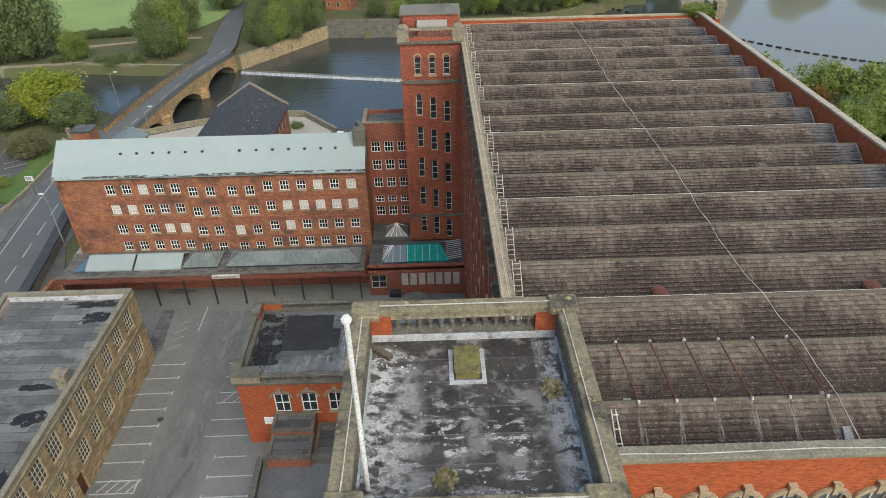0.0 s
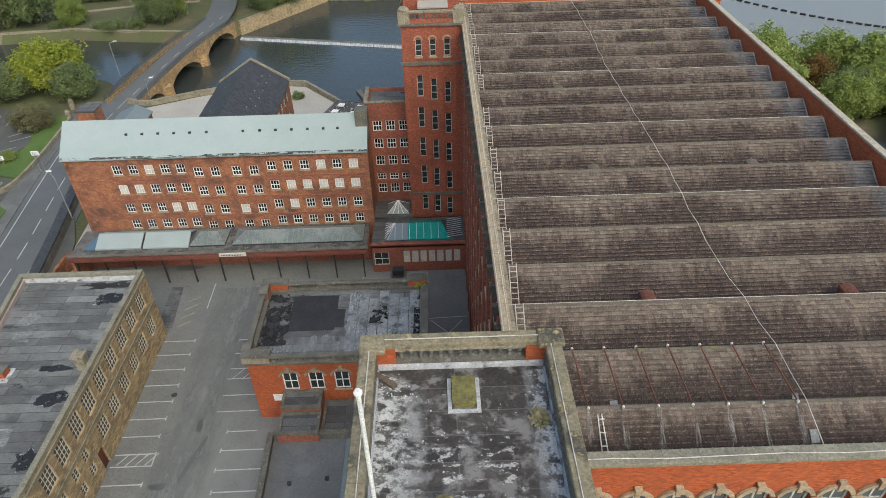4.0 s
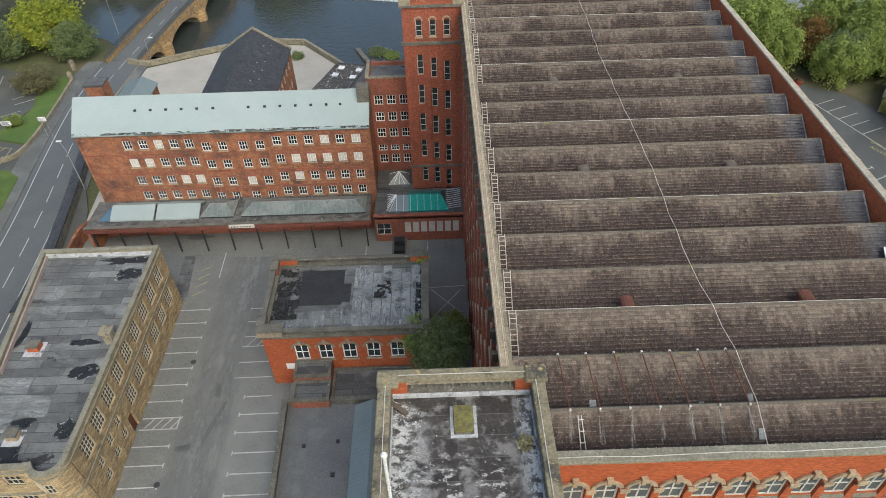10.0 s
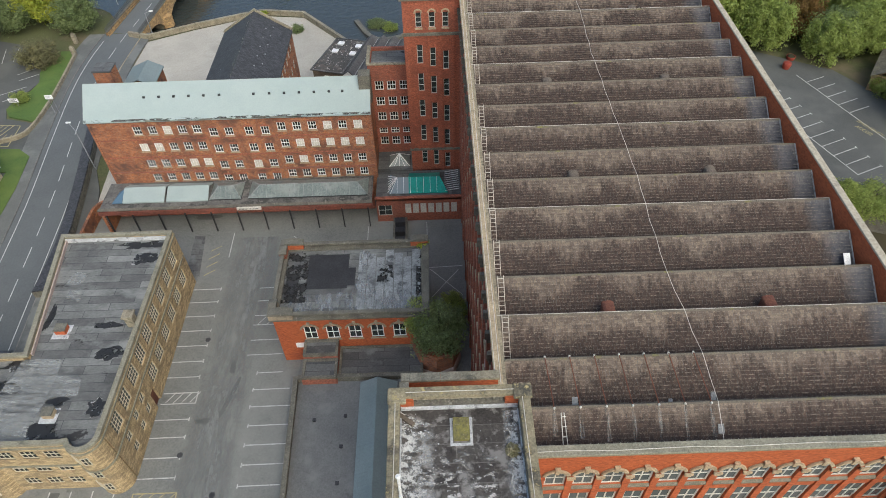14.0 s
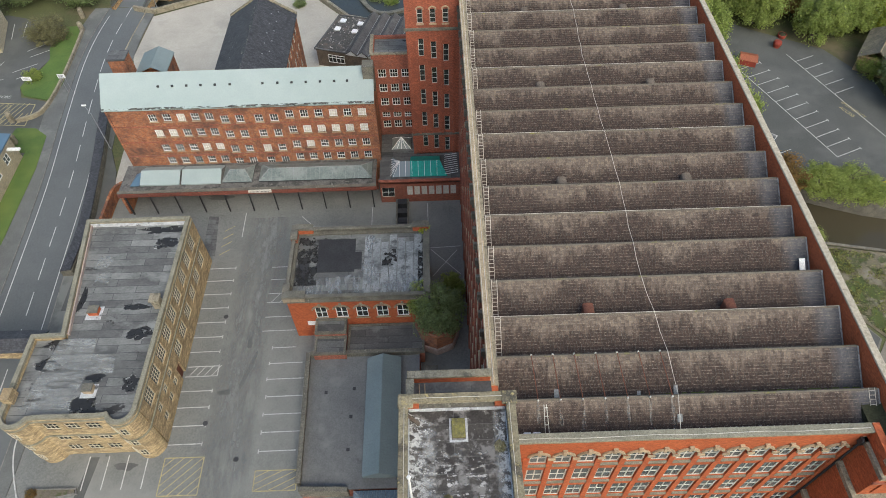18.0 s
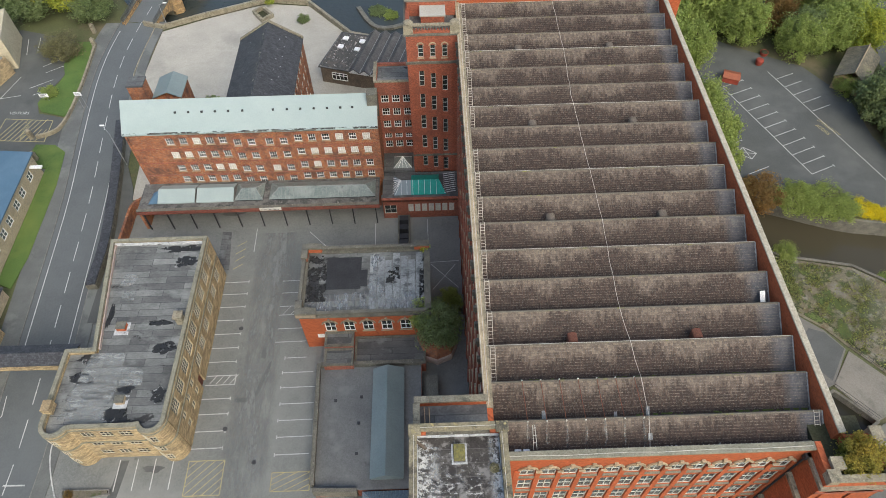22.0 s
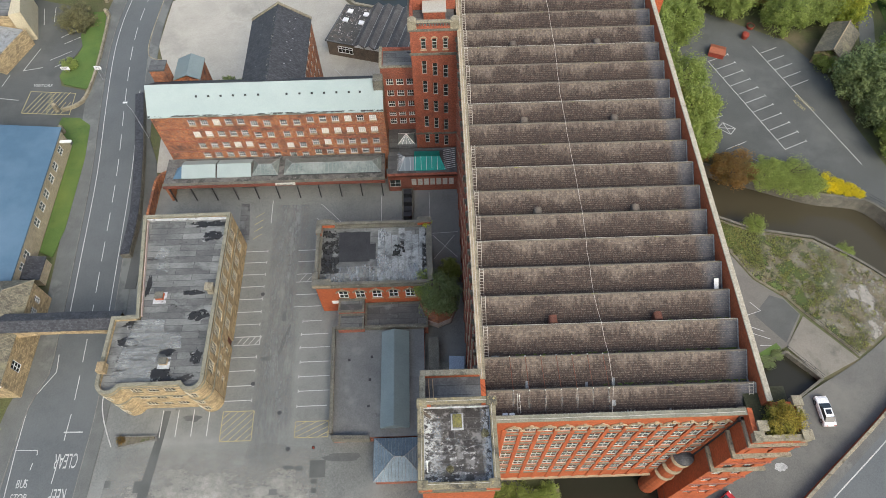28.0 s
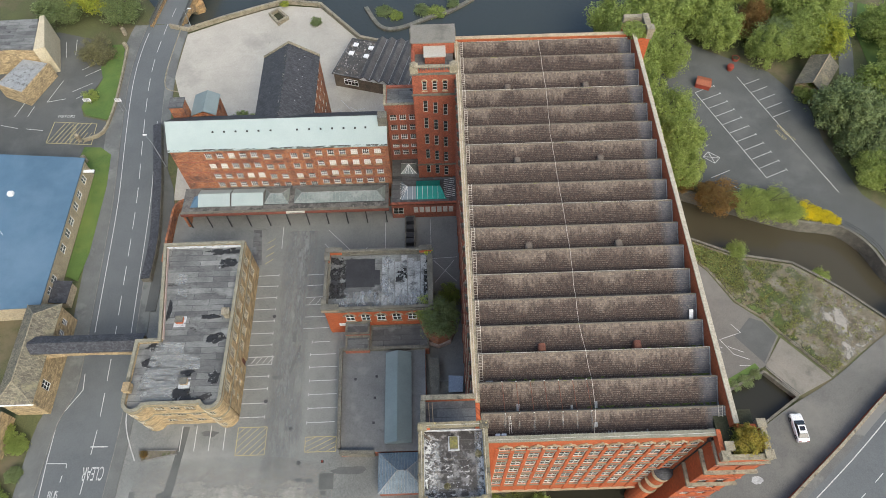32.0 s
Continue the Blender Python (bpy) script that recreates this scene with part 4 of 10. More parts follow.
for i in range(BAYS + 1):
    placed("pier", pier, mill, (bay_x + bay * i, MY0, 0))
sill = B()
v = [sill.verts.new((x, y, z)) for x in (-bay / 2 + 0.225, bay / 2 - 0.225) for y, z in ((0.0, -0.25), (-0.15, -0.2), (-0.15, -0.1), (0.09, 0.16), (0.09, -0.25))]
sill.faces.new(v[:5]), sill.faces.new(v[5:][::-1])
for k in range(5):
    j = (k + 1) % 5
    sill.faces.new((v[k], v[k + 5], v[j + 5], v[j]))
bmesh.ops.recalc_face_normals(sill, faces=sill.faces)
sill = mesh("sill", sill, SILLSTONE)
for z in FLOORS[1:]:
    for i in range(BAYS):
        x = bay_x + bay * (i + 0.5)
        placed("sill", sill, mill, (x, MY0, z + 0.69))


def arch_ring(w, rise, depth, thick, out=0.16, n=10, key=True):
    """A segmental stone arch over an opening of width w, spring line at the origin."""
    bb = B()
    r = (w * w / 4 + rise * rise) / (2 * rise)
    a0 = math.asin(w / 2 / r)
    cz = rise - r
    pts = []
    for i in range(n + 1):
        a = -a0 + 2 * a0 * i / n
        pts.append((math.sin(a), math.cos(a)))
    for (s1, c1), (s2, c2) in zip(pts, pts[1:]):
        v = [bb.verts.new((rr * s, y, cz + rr * c)) for s, c in ((s1, c1), (s2, c2)) for rr in (r, r + thick) for y in (-out, depth)]
        for f in ((0, 2, 6, 4), (1, 5, 7, 3), (2, 3, 7, 6), (0, 4, 5, 1)):
            bb.faces.new([v[k] for k in f])
    if key:
        box(bb, -0.12, -out - 0.06, rise - 0.1, 0.12, 0.0, rise + thick + 0.3)
        box(bb, -0.17, -out - 0.09, rise + thick + 0.2, 0.17, 0.0, rise + thick + 0.34)
    bmesh.ops.remove_doubles(bb, verts=bb.verts, dist=0.001)
    bmesh.ops.recalc_face_normals(bb, faces=bb.faces)
    return bb


arch_me = mesh("arch", arch_ring(bay - 0.48, 0.52, 0.0, 0.22, 0.13), TRIM)
corbel = B()
box(corbel, -0.27, -0.12, 0, 0.27, 0.0, 0.2)
box(corbel, -0.2, -0.08, -0.2, 0.2, 0.0, 0.0)
corbel = mesh("corbel", corbel, TRIM)
for i in range(BAYS):
    placed("arch", arch_me, mill, (bay_x + bay * (i + 0.5), MY0 - 0.02, 31.1))
for i in range(1, BAYS):
    placed("corbel", corbel, mill, (bay_x + bay * i, MY0 - 0.2, 30.95))
coping(mill, (8.6, MY0 + 0.2), (34.2, MY0 + 0.2), 0.72, 33.8, 0.22, 1.6, FRONTCOPING)
b = B()
tube(b, [(8.7 + 2.5 * k, MY0 + 0.12 + 0.05 * math.sin(k * 2.1), 34.04) for k in range(11)], 0.025)
part("conductor", b, CABLE, mill, "pale lightning conductor along the front coping")

# west wall: piers between tall narrow window strips
wp, wq = (MX0, MY1), (MX0, MY0)
NW = 18
wb = (MY1 - MY0) / NW
west_holes = [(wb * i + 0.55, wb * (i + 1) - 0.55, z + 0.85, z + 3.3) for z in FLOORS for i in range(NW)]
b = B()
wall(b, wp, wq, 0, 33.4, 0.5, west_holes)
part("west_wall", b, RED, mill)
add_windows(mill, wp, wq, west_holes, 3, 2, 0.07, 0.08, 0.12, (), WHITEPAINT, MILKY)
pier_w = B()
box(pier_w, -0.25, -0.38, 0, 0.0, 0.38, 32.2)
pier_w = mesh("pier", pier_w, REDDARK)
head = B()
box(head, -0.5, -0.16, 0, 0.0, 0.16, 0.75)
box(head, -0.34, -0.12, -0.5, 0.0, 0.12, 0.0)
head = mesh("bracket", head, STONEDARK)
sill_w = B()
box(sill_w, -0.16, -wb / 2 + 0.45, 0, 0.2, wb / 2 - 0.45, 0.16)
sill_w = mesh("sill", sill_w, TRIM)
for i in range(NW + 1):
    placed("pier", pier_w, mill, (MX0, MY0 + wb * i, 0))
for i in range(NW * 2):
    placed("bracket", head, mill, (MX0, MY0 + wb * (i / 2 + 0.25), 31.75))
for z in FLOORS:
    for i in range(NW):
        placed("sill", sill_w, mill, (MX0, MY0 + wb * (i + 0.5), z + 0.69))
coping(mill, (MX0 + 0.03, MY0 + 4.6), (MX0 + 0.03, MY1), 0.56, 33.4, 0.22, 1.5, TRIM)
b = B()
box(b, MX0 + 0.312, MY0 + 4.6, 33.2, 8.06, MY1 - 0.45, 33.45)
part("gutter_ledge", b, STONE, mill, "weathered stone ledge inside the coping")
for x, z in ((MX0 - 0.16, 33.65), (MX0 + 0.16, 33.65)):
    b = B()
    rod(b, (x, MY0 + 4.7, z), (x + 0.05, MY1 - 0.3, z), 0.026, 5)
    part("conductor", b, CABLE, mill, "pale lightning conductor along the coping")

# east wall and parapet, north wall
b = B()
wall(b, (MX1, MY0 + 1), (MX1, MY1), 0, 34.35, 0.45)
part("east_wall", b, RED, mill)
coping(mill, (MX1 - 0.14, MY0 + 1), (MX1 - 0.14, MY1), 0.6, 34.35, 0.16, 1.5, EASTCOPING)
b = B()
wall(b, (MX1, MY1), (MX0, MY1), 0, 33.95, 0.45)
part("north_wall", b, RED, mill)
coping(mill, (MX0, MY1 - 0.22), (MX1, MY1 - 0.22), 0.62, 33.95, 0.18, 1.5, TRIM)

# the sawtooth roof
RX0, RX1 = 8.05, 35.75
RUN = PITCH * 0.8
ROWS = 13
b = B()
for r in RIDGES:
    v = [b.verts.new(p) for p in ((RX0, r, ROOF_Z - 0.06), (RX1, r, ROOF_Z - 0.06), (RX1, r - RUN, VALLEY_Z - 0.06), (RX0, r - RUN, VALLEY_Z - 0.06))]
    b.faces.new((v[3], v[2], v[1], v[0]))
    w = [b.verts.new(p) for p in ((RX0, r, ROOF_Z - 0.06), (RX1, r, ROOF_Z - 0.06), (RX1, r + PITCH - RUN, VALLEY_Z - 0.06), (RX0, r + PITCH - RUN, VALLEY_Z - 0.06))]
    b.faces.new(w)
    for x in (RX0, RX1):
        b.faces.new([b.verts.new(p) for p in ((x, r, ROOF_Z - 0.06), (x, r - RUN, VALLEY_Z - 0.06), (x, r + PITCH - RUN, VALLEY_Z - 0.06))])
part("roof_deck", b, FELTDARK, mill, "dark boarding under the slates")
b = B()
box(b, MX0 + 0.4, MY0 + 0.4, VALLEY_Z - 0.45, MX1 - 0.4, MY1 - 0.4, VALLEY_Z - 0.2)
part("gutter_floor", b, FELTDARK, mill, "dark lead gutters between the slopes")
b = B()
prism(b, [(RX1, MY0 + 0.5), (MX1 - 0.42, MY0 + 1), (MX1 - 0.42, MY1 - 0.5), (RX1, MY1 - 0.5)], VALLEY_Z - 0.2, VALLEY_Z + 0.1)
part("side_gutter", b, LEAD, mill)


def slate_rows(r, x0, x1, rows, broad=0.29):
    """Corner points of all slates of one slope, each a thin slab that laps the row below."""
    verts, faces = [], []
    sl = math.hypot(RUN, ROOF_Z - VALLEY_Z)
    dy, dz = -RUN / sl, (VALLEY_Z - ROOF_Z) / sl
    ny, nz = -dz * -1, RUN / sl
    ny = (VALLEY_Z - ROOF_Z) / sl
    step = sl / rows
    for j in range(rows):
        x = x0 - (broad / 2 if j % 2 else 0) + random.uniform(-0.03, 0.03)
        while x < x1:
            wide = random.uniform(0.8, 1.2) * broad
            a, c = max(x, x0) + 0.007, min(x + wide, x1) - 0.007
            x += wide
            if c - a < 0.06:
                continue
            t0, t1 = step * j - 0.03, step * (j + 1) + random.uniform(-0.03, 0.02)
            lift = 0.06 + random.uniform(0, 0.045)
            for (u, t, h) in ((a, t0, 0.012), (c, t0, 0.012), (c, t1, lift), (a, t1, lift), (c, t1, 0.0), (a, t1, 0.0)):
                verts.append((u, r + dy * t + ny * h, ROOF_Z + dz * t + nz * h))
            k = len(verts) - 6
            faces += [(k, k + 3, k + 2, k + 1), (k + 3, k + 5, k + 4, k + 2)]
    return verts, faces


n_r = 30
ridge_tile = B()
L = (RX1 - RX0) / n_r
for s in (-1, 1):
    v = [ridge_tile.verts.new(p) for p in ((0, 0, 0.06), (L - 0.012, 0, 0.06), (L - 0.012, s * 0.11, -0.03), (0, s * 0.11, -0.03))]
    ridge_tile.faces.new(v if s < 0 else v[::-1])
    w = [ridge_tile.verts.new(p) for p in ((0, s * 0.11, -0.03), (L - 0.012, s * 0.11, -0.03), (L - 0.012, s * 0.11, -0.08), (0, s * 0.11, -0.08))]
    ridge_tile.faces.new(w if s < 0 else w[::-1])
ridge_me = mesh("ridge_tile", ridge_tile, RIDGE)
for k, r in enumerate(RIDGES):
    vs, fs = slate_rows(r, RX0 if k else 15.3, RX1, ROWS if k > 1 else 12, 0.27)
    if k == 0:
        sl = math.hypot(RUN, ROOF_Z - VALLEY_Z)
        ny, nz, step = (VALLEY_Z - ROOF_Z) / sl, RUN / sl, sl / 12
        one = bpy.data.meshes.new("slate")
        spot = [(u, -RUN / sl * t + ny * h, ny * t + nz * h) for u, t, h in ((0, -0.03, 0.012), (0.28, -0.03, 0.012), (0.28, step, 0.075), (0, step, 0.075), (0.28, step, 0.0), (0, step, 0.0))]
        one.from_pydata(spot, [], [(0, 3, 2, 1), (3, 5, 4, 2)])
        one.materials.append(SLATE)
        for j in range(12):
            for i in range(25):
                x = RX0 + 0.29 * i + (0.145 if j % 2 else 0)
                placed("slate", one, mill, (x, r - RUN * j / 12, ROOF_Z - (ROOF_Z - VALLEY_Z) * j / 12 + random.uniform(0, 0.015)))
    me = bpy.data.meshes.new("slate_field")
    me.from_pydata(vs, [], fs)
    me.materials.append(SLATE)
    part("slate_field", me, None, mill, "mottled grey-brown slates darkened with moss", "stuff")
    for i in range(n_r):
        placed("ridge_tile", ridge_me, mill, (RX0 + L * i, r, ROOF_Z + 0.02))
    if k % 3 == 2:
        b = B()
        rod(b, (RX0 - 0.2, r, ROOF_Z + 0.13), (RX1 + 0.05, r, ROOF_Z + 0.13), 0.018, 5)
        part("ridge_cable", b, CABLE, mill, "pale conductor along the ridge")
    b = B()
    slab3(b, [(RX1, r - RUN, VALLEY_Z + 0.03), (RX1 + 0.13, r - RUN, VALLEY_Z + 0.03), (RX1 + 0.13, r, ROOF_Z + 0.03), (RX1, r, ROOF_Z + 0.03)], 0.3)
    part("side_flashing", b, LEAD, mill)

# ladders over the ridges by the west gutter
lad = B()
LL = math.hypot(RUN, ROOF_Z - VALLEY_Z)
for x in (-0.22, 0.22):
    rod(lad, (x, 0.05, 0.12), (x, -RUN, VALLEY_Z - ROOF_Z + 0.12), 0.028, 5)
for i in range(10):
    a = (i + 0.5) / 10
    rod(lad, (-0.22, -RUN * a, (VALLEY_Z - ROOF_Z) * a + 0.12), (0.22, -RUN * a, (VALLEY_Z - ROOF_Z) * a + 0.12), 0.025, 5)
lad = mesh("roof_ladder", lad, surf("faded_white_timber", (0.50, 0.47, 0.41), (0.40, 0.37, 0.32), 1.0, 0.8))
for k, r in enumerate(RIDGES):
    if k < 2 or k == 10:
        continue
    ob = tagged(new("roof_ladder", lad), "white timber ladder lying on the slate slope", "ladder", "ladders on the sawtooth roof")
    ob.location = (RX0 + 0.3 + 0.12 * random.random(), r, ROOF_Z)
ob = tagged(new("roof_ladder", lad), "white timber ladder lying on the slate slope", "ladder", "ladders on the sawtooth roof")
ob.location = (RX1 - 0.45, RIDGES[0], ROOF_Z)

# roof vents, drain pipes, the long cable
vent = B()
box(vent, -0.42, -0.5, -1.3, 0.42, 0.35, 0.12)
for i in range(6):
    a0, a1 = math.pi * i / 6, math.pi * (i + 1) / 6
    p = [(0.46 * math.cos(a), 0.12 + 0.26 * math.sin(a)) for a in (a0, a1)]
    v = [vent.verts.new((x, y, z)) for (x, z) in p for y in (-0.55, 0.4)]
    vent.faces.new((v[0], v[2], v[3], v[1]))
    vent.faces.new([vent.verts.new((0, -0.55, 0.12)), vent.verts.new((p[1][0], -0.55, p[1][1])), vent.verts.new((p[0][0], -0.55, p[0][1]))])
vent_rust = mesh("roof_vent", vent.copy(), RUST)
vent_grey = mesh("roof_vent", vent, WOOD)
for k, (y, pair) in enumerate(((30.16, (15.9, 27.45)), (44.5, (15.75, 27.6)), (58.9, (15.45, 27.4)), (73.4, (15.2, 27.3)))):
    for x in pair:
        ob = tagged(new("roof_vent", vent_rust if k == 0 else vent_grey), "rusty hooded roof vent in the slates" if k == 0 else "dull hooded roof vent in the slates", "roof vent", "vents on the sawtooth roof")
        ob.location = (x, y + 0.35, 33.0)
for i in range(7):
    x = 10.7 + 1.64 * i
    r1, r0 = RIDGES[1], RIDGES[0]
    t = thing("drain_pipe", (x, r0, ROOF_Z), "thin rusty pipe crossing the slate valley between two ridges", "pipe", "pipes across the front valley")
    b = B()
    rod(b, (x, r1 - 0.02, ROOF_Z + 0.22), (x + 0.12, r0 - 0.1, ROOF_Z + 0.12), 0.04, 6)
    part("tube", b, RUST, t)
    for p in ((x, r1, ROOF_Z + 0.2), (x + 0.12, r0 - 0.12, ROOF_Z + 0.1)):
        b = B()
        lathe(b, [(0.045, -0.12), (0.075, -0.04), (0.075, 0.05), (0.035, 0.1)], *p, seg=8)
        part("cap", b, OLDWHITE, t, "dull white cap")
b = B()
run = []
STRINGS = [(20.45, 19.6), (21.15, 22.7), (21.15, 26.1), (20.95, 29.67), (20.65, 33.3), (20.8, 40.4), (20.95, 44.0), (20.75, 54.8), (20.6, 63.0), (20.95, 72.7), (20.9, 84.0)]
spots = [(MY0 + 0.3, 33.98)] + [(r + q * PITCH, ROOF_Z + (0.14 if q == 0 else 0.02)) for r in RIDGES[:-1] for q in (0, 0.5)] + [(RIDGES[-1], ROOF_Z + 0.14)]
for y, z in spots:
    x = float(np.interp(y, [q[1] for q in STRINGS], [q[0] for q in STRINGS])) + random.uniform(-0.04, 0.04)
    run.append((x, y, z))
tube(b, run, 0.022)
solid("roof_cable", b, CABLE, "pale slack cable strung across the sawtooth ridges", "cable")
b = B()
slab3(b, [(34.65, 33.3, 32.12), (35.15, 33.3, 32.12), (35.2, 34.9, 33.1), (34.7, 34.9, 33.1)], 0.06)
solid("roof_panel", b, WHITEPAINT, "loose white panel lying on the slates", "panel")
LIME = worn_film("lime_runs", (0.33, 0.31, 0.28), 2.2, 0.46, 0.8, (5.0, 0.5, 0.5))
for i in range(7):
    x = 10.82 + 1.64 * i
    y0, long = RIDGES[0] - 0.2, random.uniform(1.2, 2.4)
    dz = (ROOF_Z - VALLEY_Z) / RUN
    z0 = ROOF_Z - 0.2 * dz + 0.11
    b = B()
    w0, w1 = random.uniform(0.08, 0.12), random.uniform(0.10, 0.2)
    slab3(b, [(x - w1, y0 - long, z0 - long * dz), (x + w1, y0 - long, z0 - long * dz), (x + w0, y0, z0), (x - w0, y0, z0)], 0.004)
    part("lime_run", b, LIME, mill, "pale lime run below a pipe end")
t = thing("roof_crawl_board", (11.35, 21.2, 32.6), "pale narrow crawl board lying up the front slates", "crawl board")
for dx in (-0.09, 0.09):
    b = B()
    rod(b, (11.3 + dx, 22.1, 33.55), (11.35 + dx * 1.6, 20.35, 32.55), 0.03, 5)
    part("rail", b, OLDWHITE, t)
for k in range(3):
    b = B()
    f = 0.12 + 0.3 * k
    rod(b, (11.2, 22.1 - 1.75 * f, 33.55 - 1.0 * f), (11.5, 22.1 - 1.75 * f, 33.55 - 1.0 * f), 0.03, 5)
    part("rung", b, OLDWHITE, t)
for x, y, w, h in ((12.3, 23.05, 0.42, 0.8), (21.4, 23.2, 0.36, 0.7), (18.6, 23.1, 0.3, 0.5), (15.3, 19.9, 0.5, 0.25), (22.4, 20.1, 0.2, 0.3), (22.75, 20.1, 0.2, 0.3), (23.1, 20.1, 0.2, 0.3), (20.9, 20.8, 0.4, 0.5), (26.8, 20.0, 0.22, 0.45), (8.9, 26.6, 0.9, 0.3)):
    k = max(i for i, r in enumerate(RIDGES) if i == 0 or r - RUN - 0.4 < y)
    dz = (ROOF_Z - VALLEY_Z) / RUN
    z = ROOF_Z - (RIDGES[k] - y) * dz + 0.13
    b = B()
    slab3(b, [(x, y, z), (x + w, y, z), (x + w * 0.96, y + h, z + h * dz), (x + 0.03, y + h, z + h * dz)], 0.03)
    solid("loose_slate", b, LEAD, "pale slipped slate lying on the roof slope", "slate", "", "slipped slates on the roof")
for (x, y) in ((9.6, 20.1), (10.3, 20.1)):
    b = B()
    box(b, x, y, 32.45, x + 0.55, y + 0.28, 32.75)
    bmesh.ops.bevel(b, geom=b.edges[:], offset=0.04, segments=1, affect="EDGES")
    solid("white_box", b, WHITEPAINT, "small white box beside the front gutter", "box")


def balustrade(parent, p, q, z, mat=None, cap=STONE, n=None, h=0.62):
    """Turned balusters between a plinth and a rail."""
    p, q = Vector(p), Vector(q)
    d = (q - p).normalized()
    nn = n or max(2, round((q - p).length / 0.36))
    b = B()
    lathe(b, [(0.09, 0), (0.09, 0.06), (0.05, 0.12), (0.11, 0.28), (0.06, 0.48), (0.09, h - 0.05), (0.09, h)], seg=7)
    me = mesh("baluster", b, mat or STONE)
    for i in range(nn):
        a = p + d * ((q - p).length * (i + 0.5) / nn)
        placed("baluster", me, parent, (a.x, a.y, z))
    coping(parent, p, q, 0.5, z + h, 0.22, 1.3, cap)


# ---- front-left tower ----
tower = thing("tower", (4.7, 14.7, 0), "square red brick stair tower with a stone balustraded parapet", "tower")
TX0, TX1, TY0, TY1, TZ = 1.25, 8.2, 11.4, 19.2, 42.1
b = B()
for p, q in (((TX0 + 0.3, TY0 + 0.3), (TX1 - 0.3, TY0 + 0.3)), ((TX1 - 0.3, TY0 + 0.3), (TX1 - 0.3, TY1 - 0.3)), ((TX1 - 0.3, TY1 - 0.3), (TX0 + 0.3, TY1 - 0.3)), ((TX0 + 0.3, TY1 - 0.3), (TX0 + 0.3, TY0 + 0.3))):
    wall(b, p, q, 0, 40.8, 0.5)
part("walls", b, RED, tower)
b = B()
ring(b, [(TX0, TY0), (TX1, TY0), (TX1, TY1), (TX0, TY1)], 0.75, 40.5, 40.8)
ring(b, [(TX0 + 0.14, TY0 + 0.14), (TX1 - 0.14, TY0 + 0.14), (TX1 - 0.14, TY1 - 0.14), (TX0 + 0.14, TY1 - 0.14)], 0.6, 40.15, 40.5)
part("cornice", b, LICHEN, tower, "weathered stone cornice")
b = B()
box(b, TX0 + 0.5, TY0 + 0.5, 40.55, TX1 - 0.5, TY1 - 0.5, 40.95)
part("roof", b, TOWERFELT, tower, "black felt roof blotched with pale lichen")
b = B()
box(b, TX0 + 0.56, TY1 - 0.68, 40.95, TX1 - 0.56, TY1 - 0.56, 41.14)
box(b, TX0 + 0.5, TY0 + 0.55, 40.962, TX0 + 0.6, TY1 - 0.8, 41.1)
bmesh.ops.recalc_face_normals(b, faces=b.faces)
part("flashing", b, WHITESCUM, tower, "flaking white waterproof coating")
b = B()
box(b, TX1 - 0.6, TY0 + 0.75, 40.965, TX1 - 0.54, TY1 - 0.85, 41.12)
part("flashing", b, BLUESCUM, tower, "flaking pale blue waterproof coating")
b = B()
prism(b, [(TX1 - 1.4, TY1 - 0.85), (TX1 - 1.4, TY0 + 3.2), (TX1 - 1.4, TY0 + 0.75), (TX1 - 0.6, TY0 + 0.75), (TX1 - 0.6, TY1 - 0.85)], 40.961, 40.964)
part("blue_scum", b, worn_film("ragged_blue_white_coating", (0.50, 0.50, 0.49), 2.4, 0.44, 0.54, (1.0, 1.0, 1), fade=((0, TX1 - 1.4, TX1 - 0.8),), detail=12), tower, "ragged blue-white coating along the parapet")
SCUM = worn_film("streaky_white_scum", (0.52, 0.52, 0.50), 2.4, 0.44, 0.56, (1.0, 1.3, 1), fade=((0, TX0 + 2.3, TX0 + 0.9),), detail=12)
SPOTS = worn_film("spattered_lichen", (0.40, 0.39, 0.37), 2.0, 0.535, 0.60, (0.8, 1.5, 1), fade=((1, TY0 + 5.1, TY0 + 3.6), (0, TX1 - 1.2, TX1 - 2.0)), detail=14)
b = B()
prism(b, [(TX0 + 0.6, TY0 + 0.6), (TX0 + 2.4, TY0 + 0.6), (TX0 + 2.4, TY0 + 3.0), (TX0 + 2.4, TY0 + 4.6), (TX0 + 2.4, TY1 - 1.6), (TX0 + 0.6, TY1 - 0.8)], 40.957, 40.96)
part("white_scum", b, SCUM, tower, "streaky white coating along the parapet")
b = B()
prism(b, [(TX0 + 1.0, TY0 + 0.7), (TX1 - 1.6, TY0 + 0.7), (TX1 - 1.3, TY0 + 4.0), (TX1 - 2.4, TY0 + 5.2), (TX0 + 1.2, TY0 + 5.0)], 40.952, 40.955)
part("lichen_field", b, SPOTS, tower, "pale lichen blotches on the felt")
PW = 0.6
for (x, y) in ((TX0, TY0), (TX1 - 1.25, TY0), (TX0, TY1 - PW), (TX1 - 1.25, TY1 - PW)):
    b = B()
    box(b, x + 0.06, y + 0.04, 40.8, x + 1.2, y + PW - 0.04, 41.9)
    part("corner_pier", b, RED, tower)
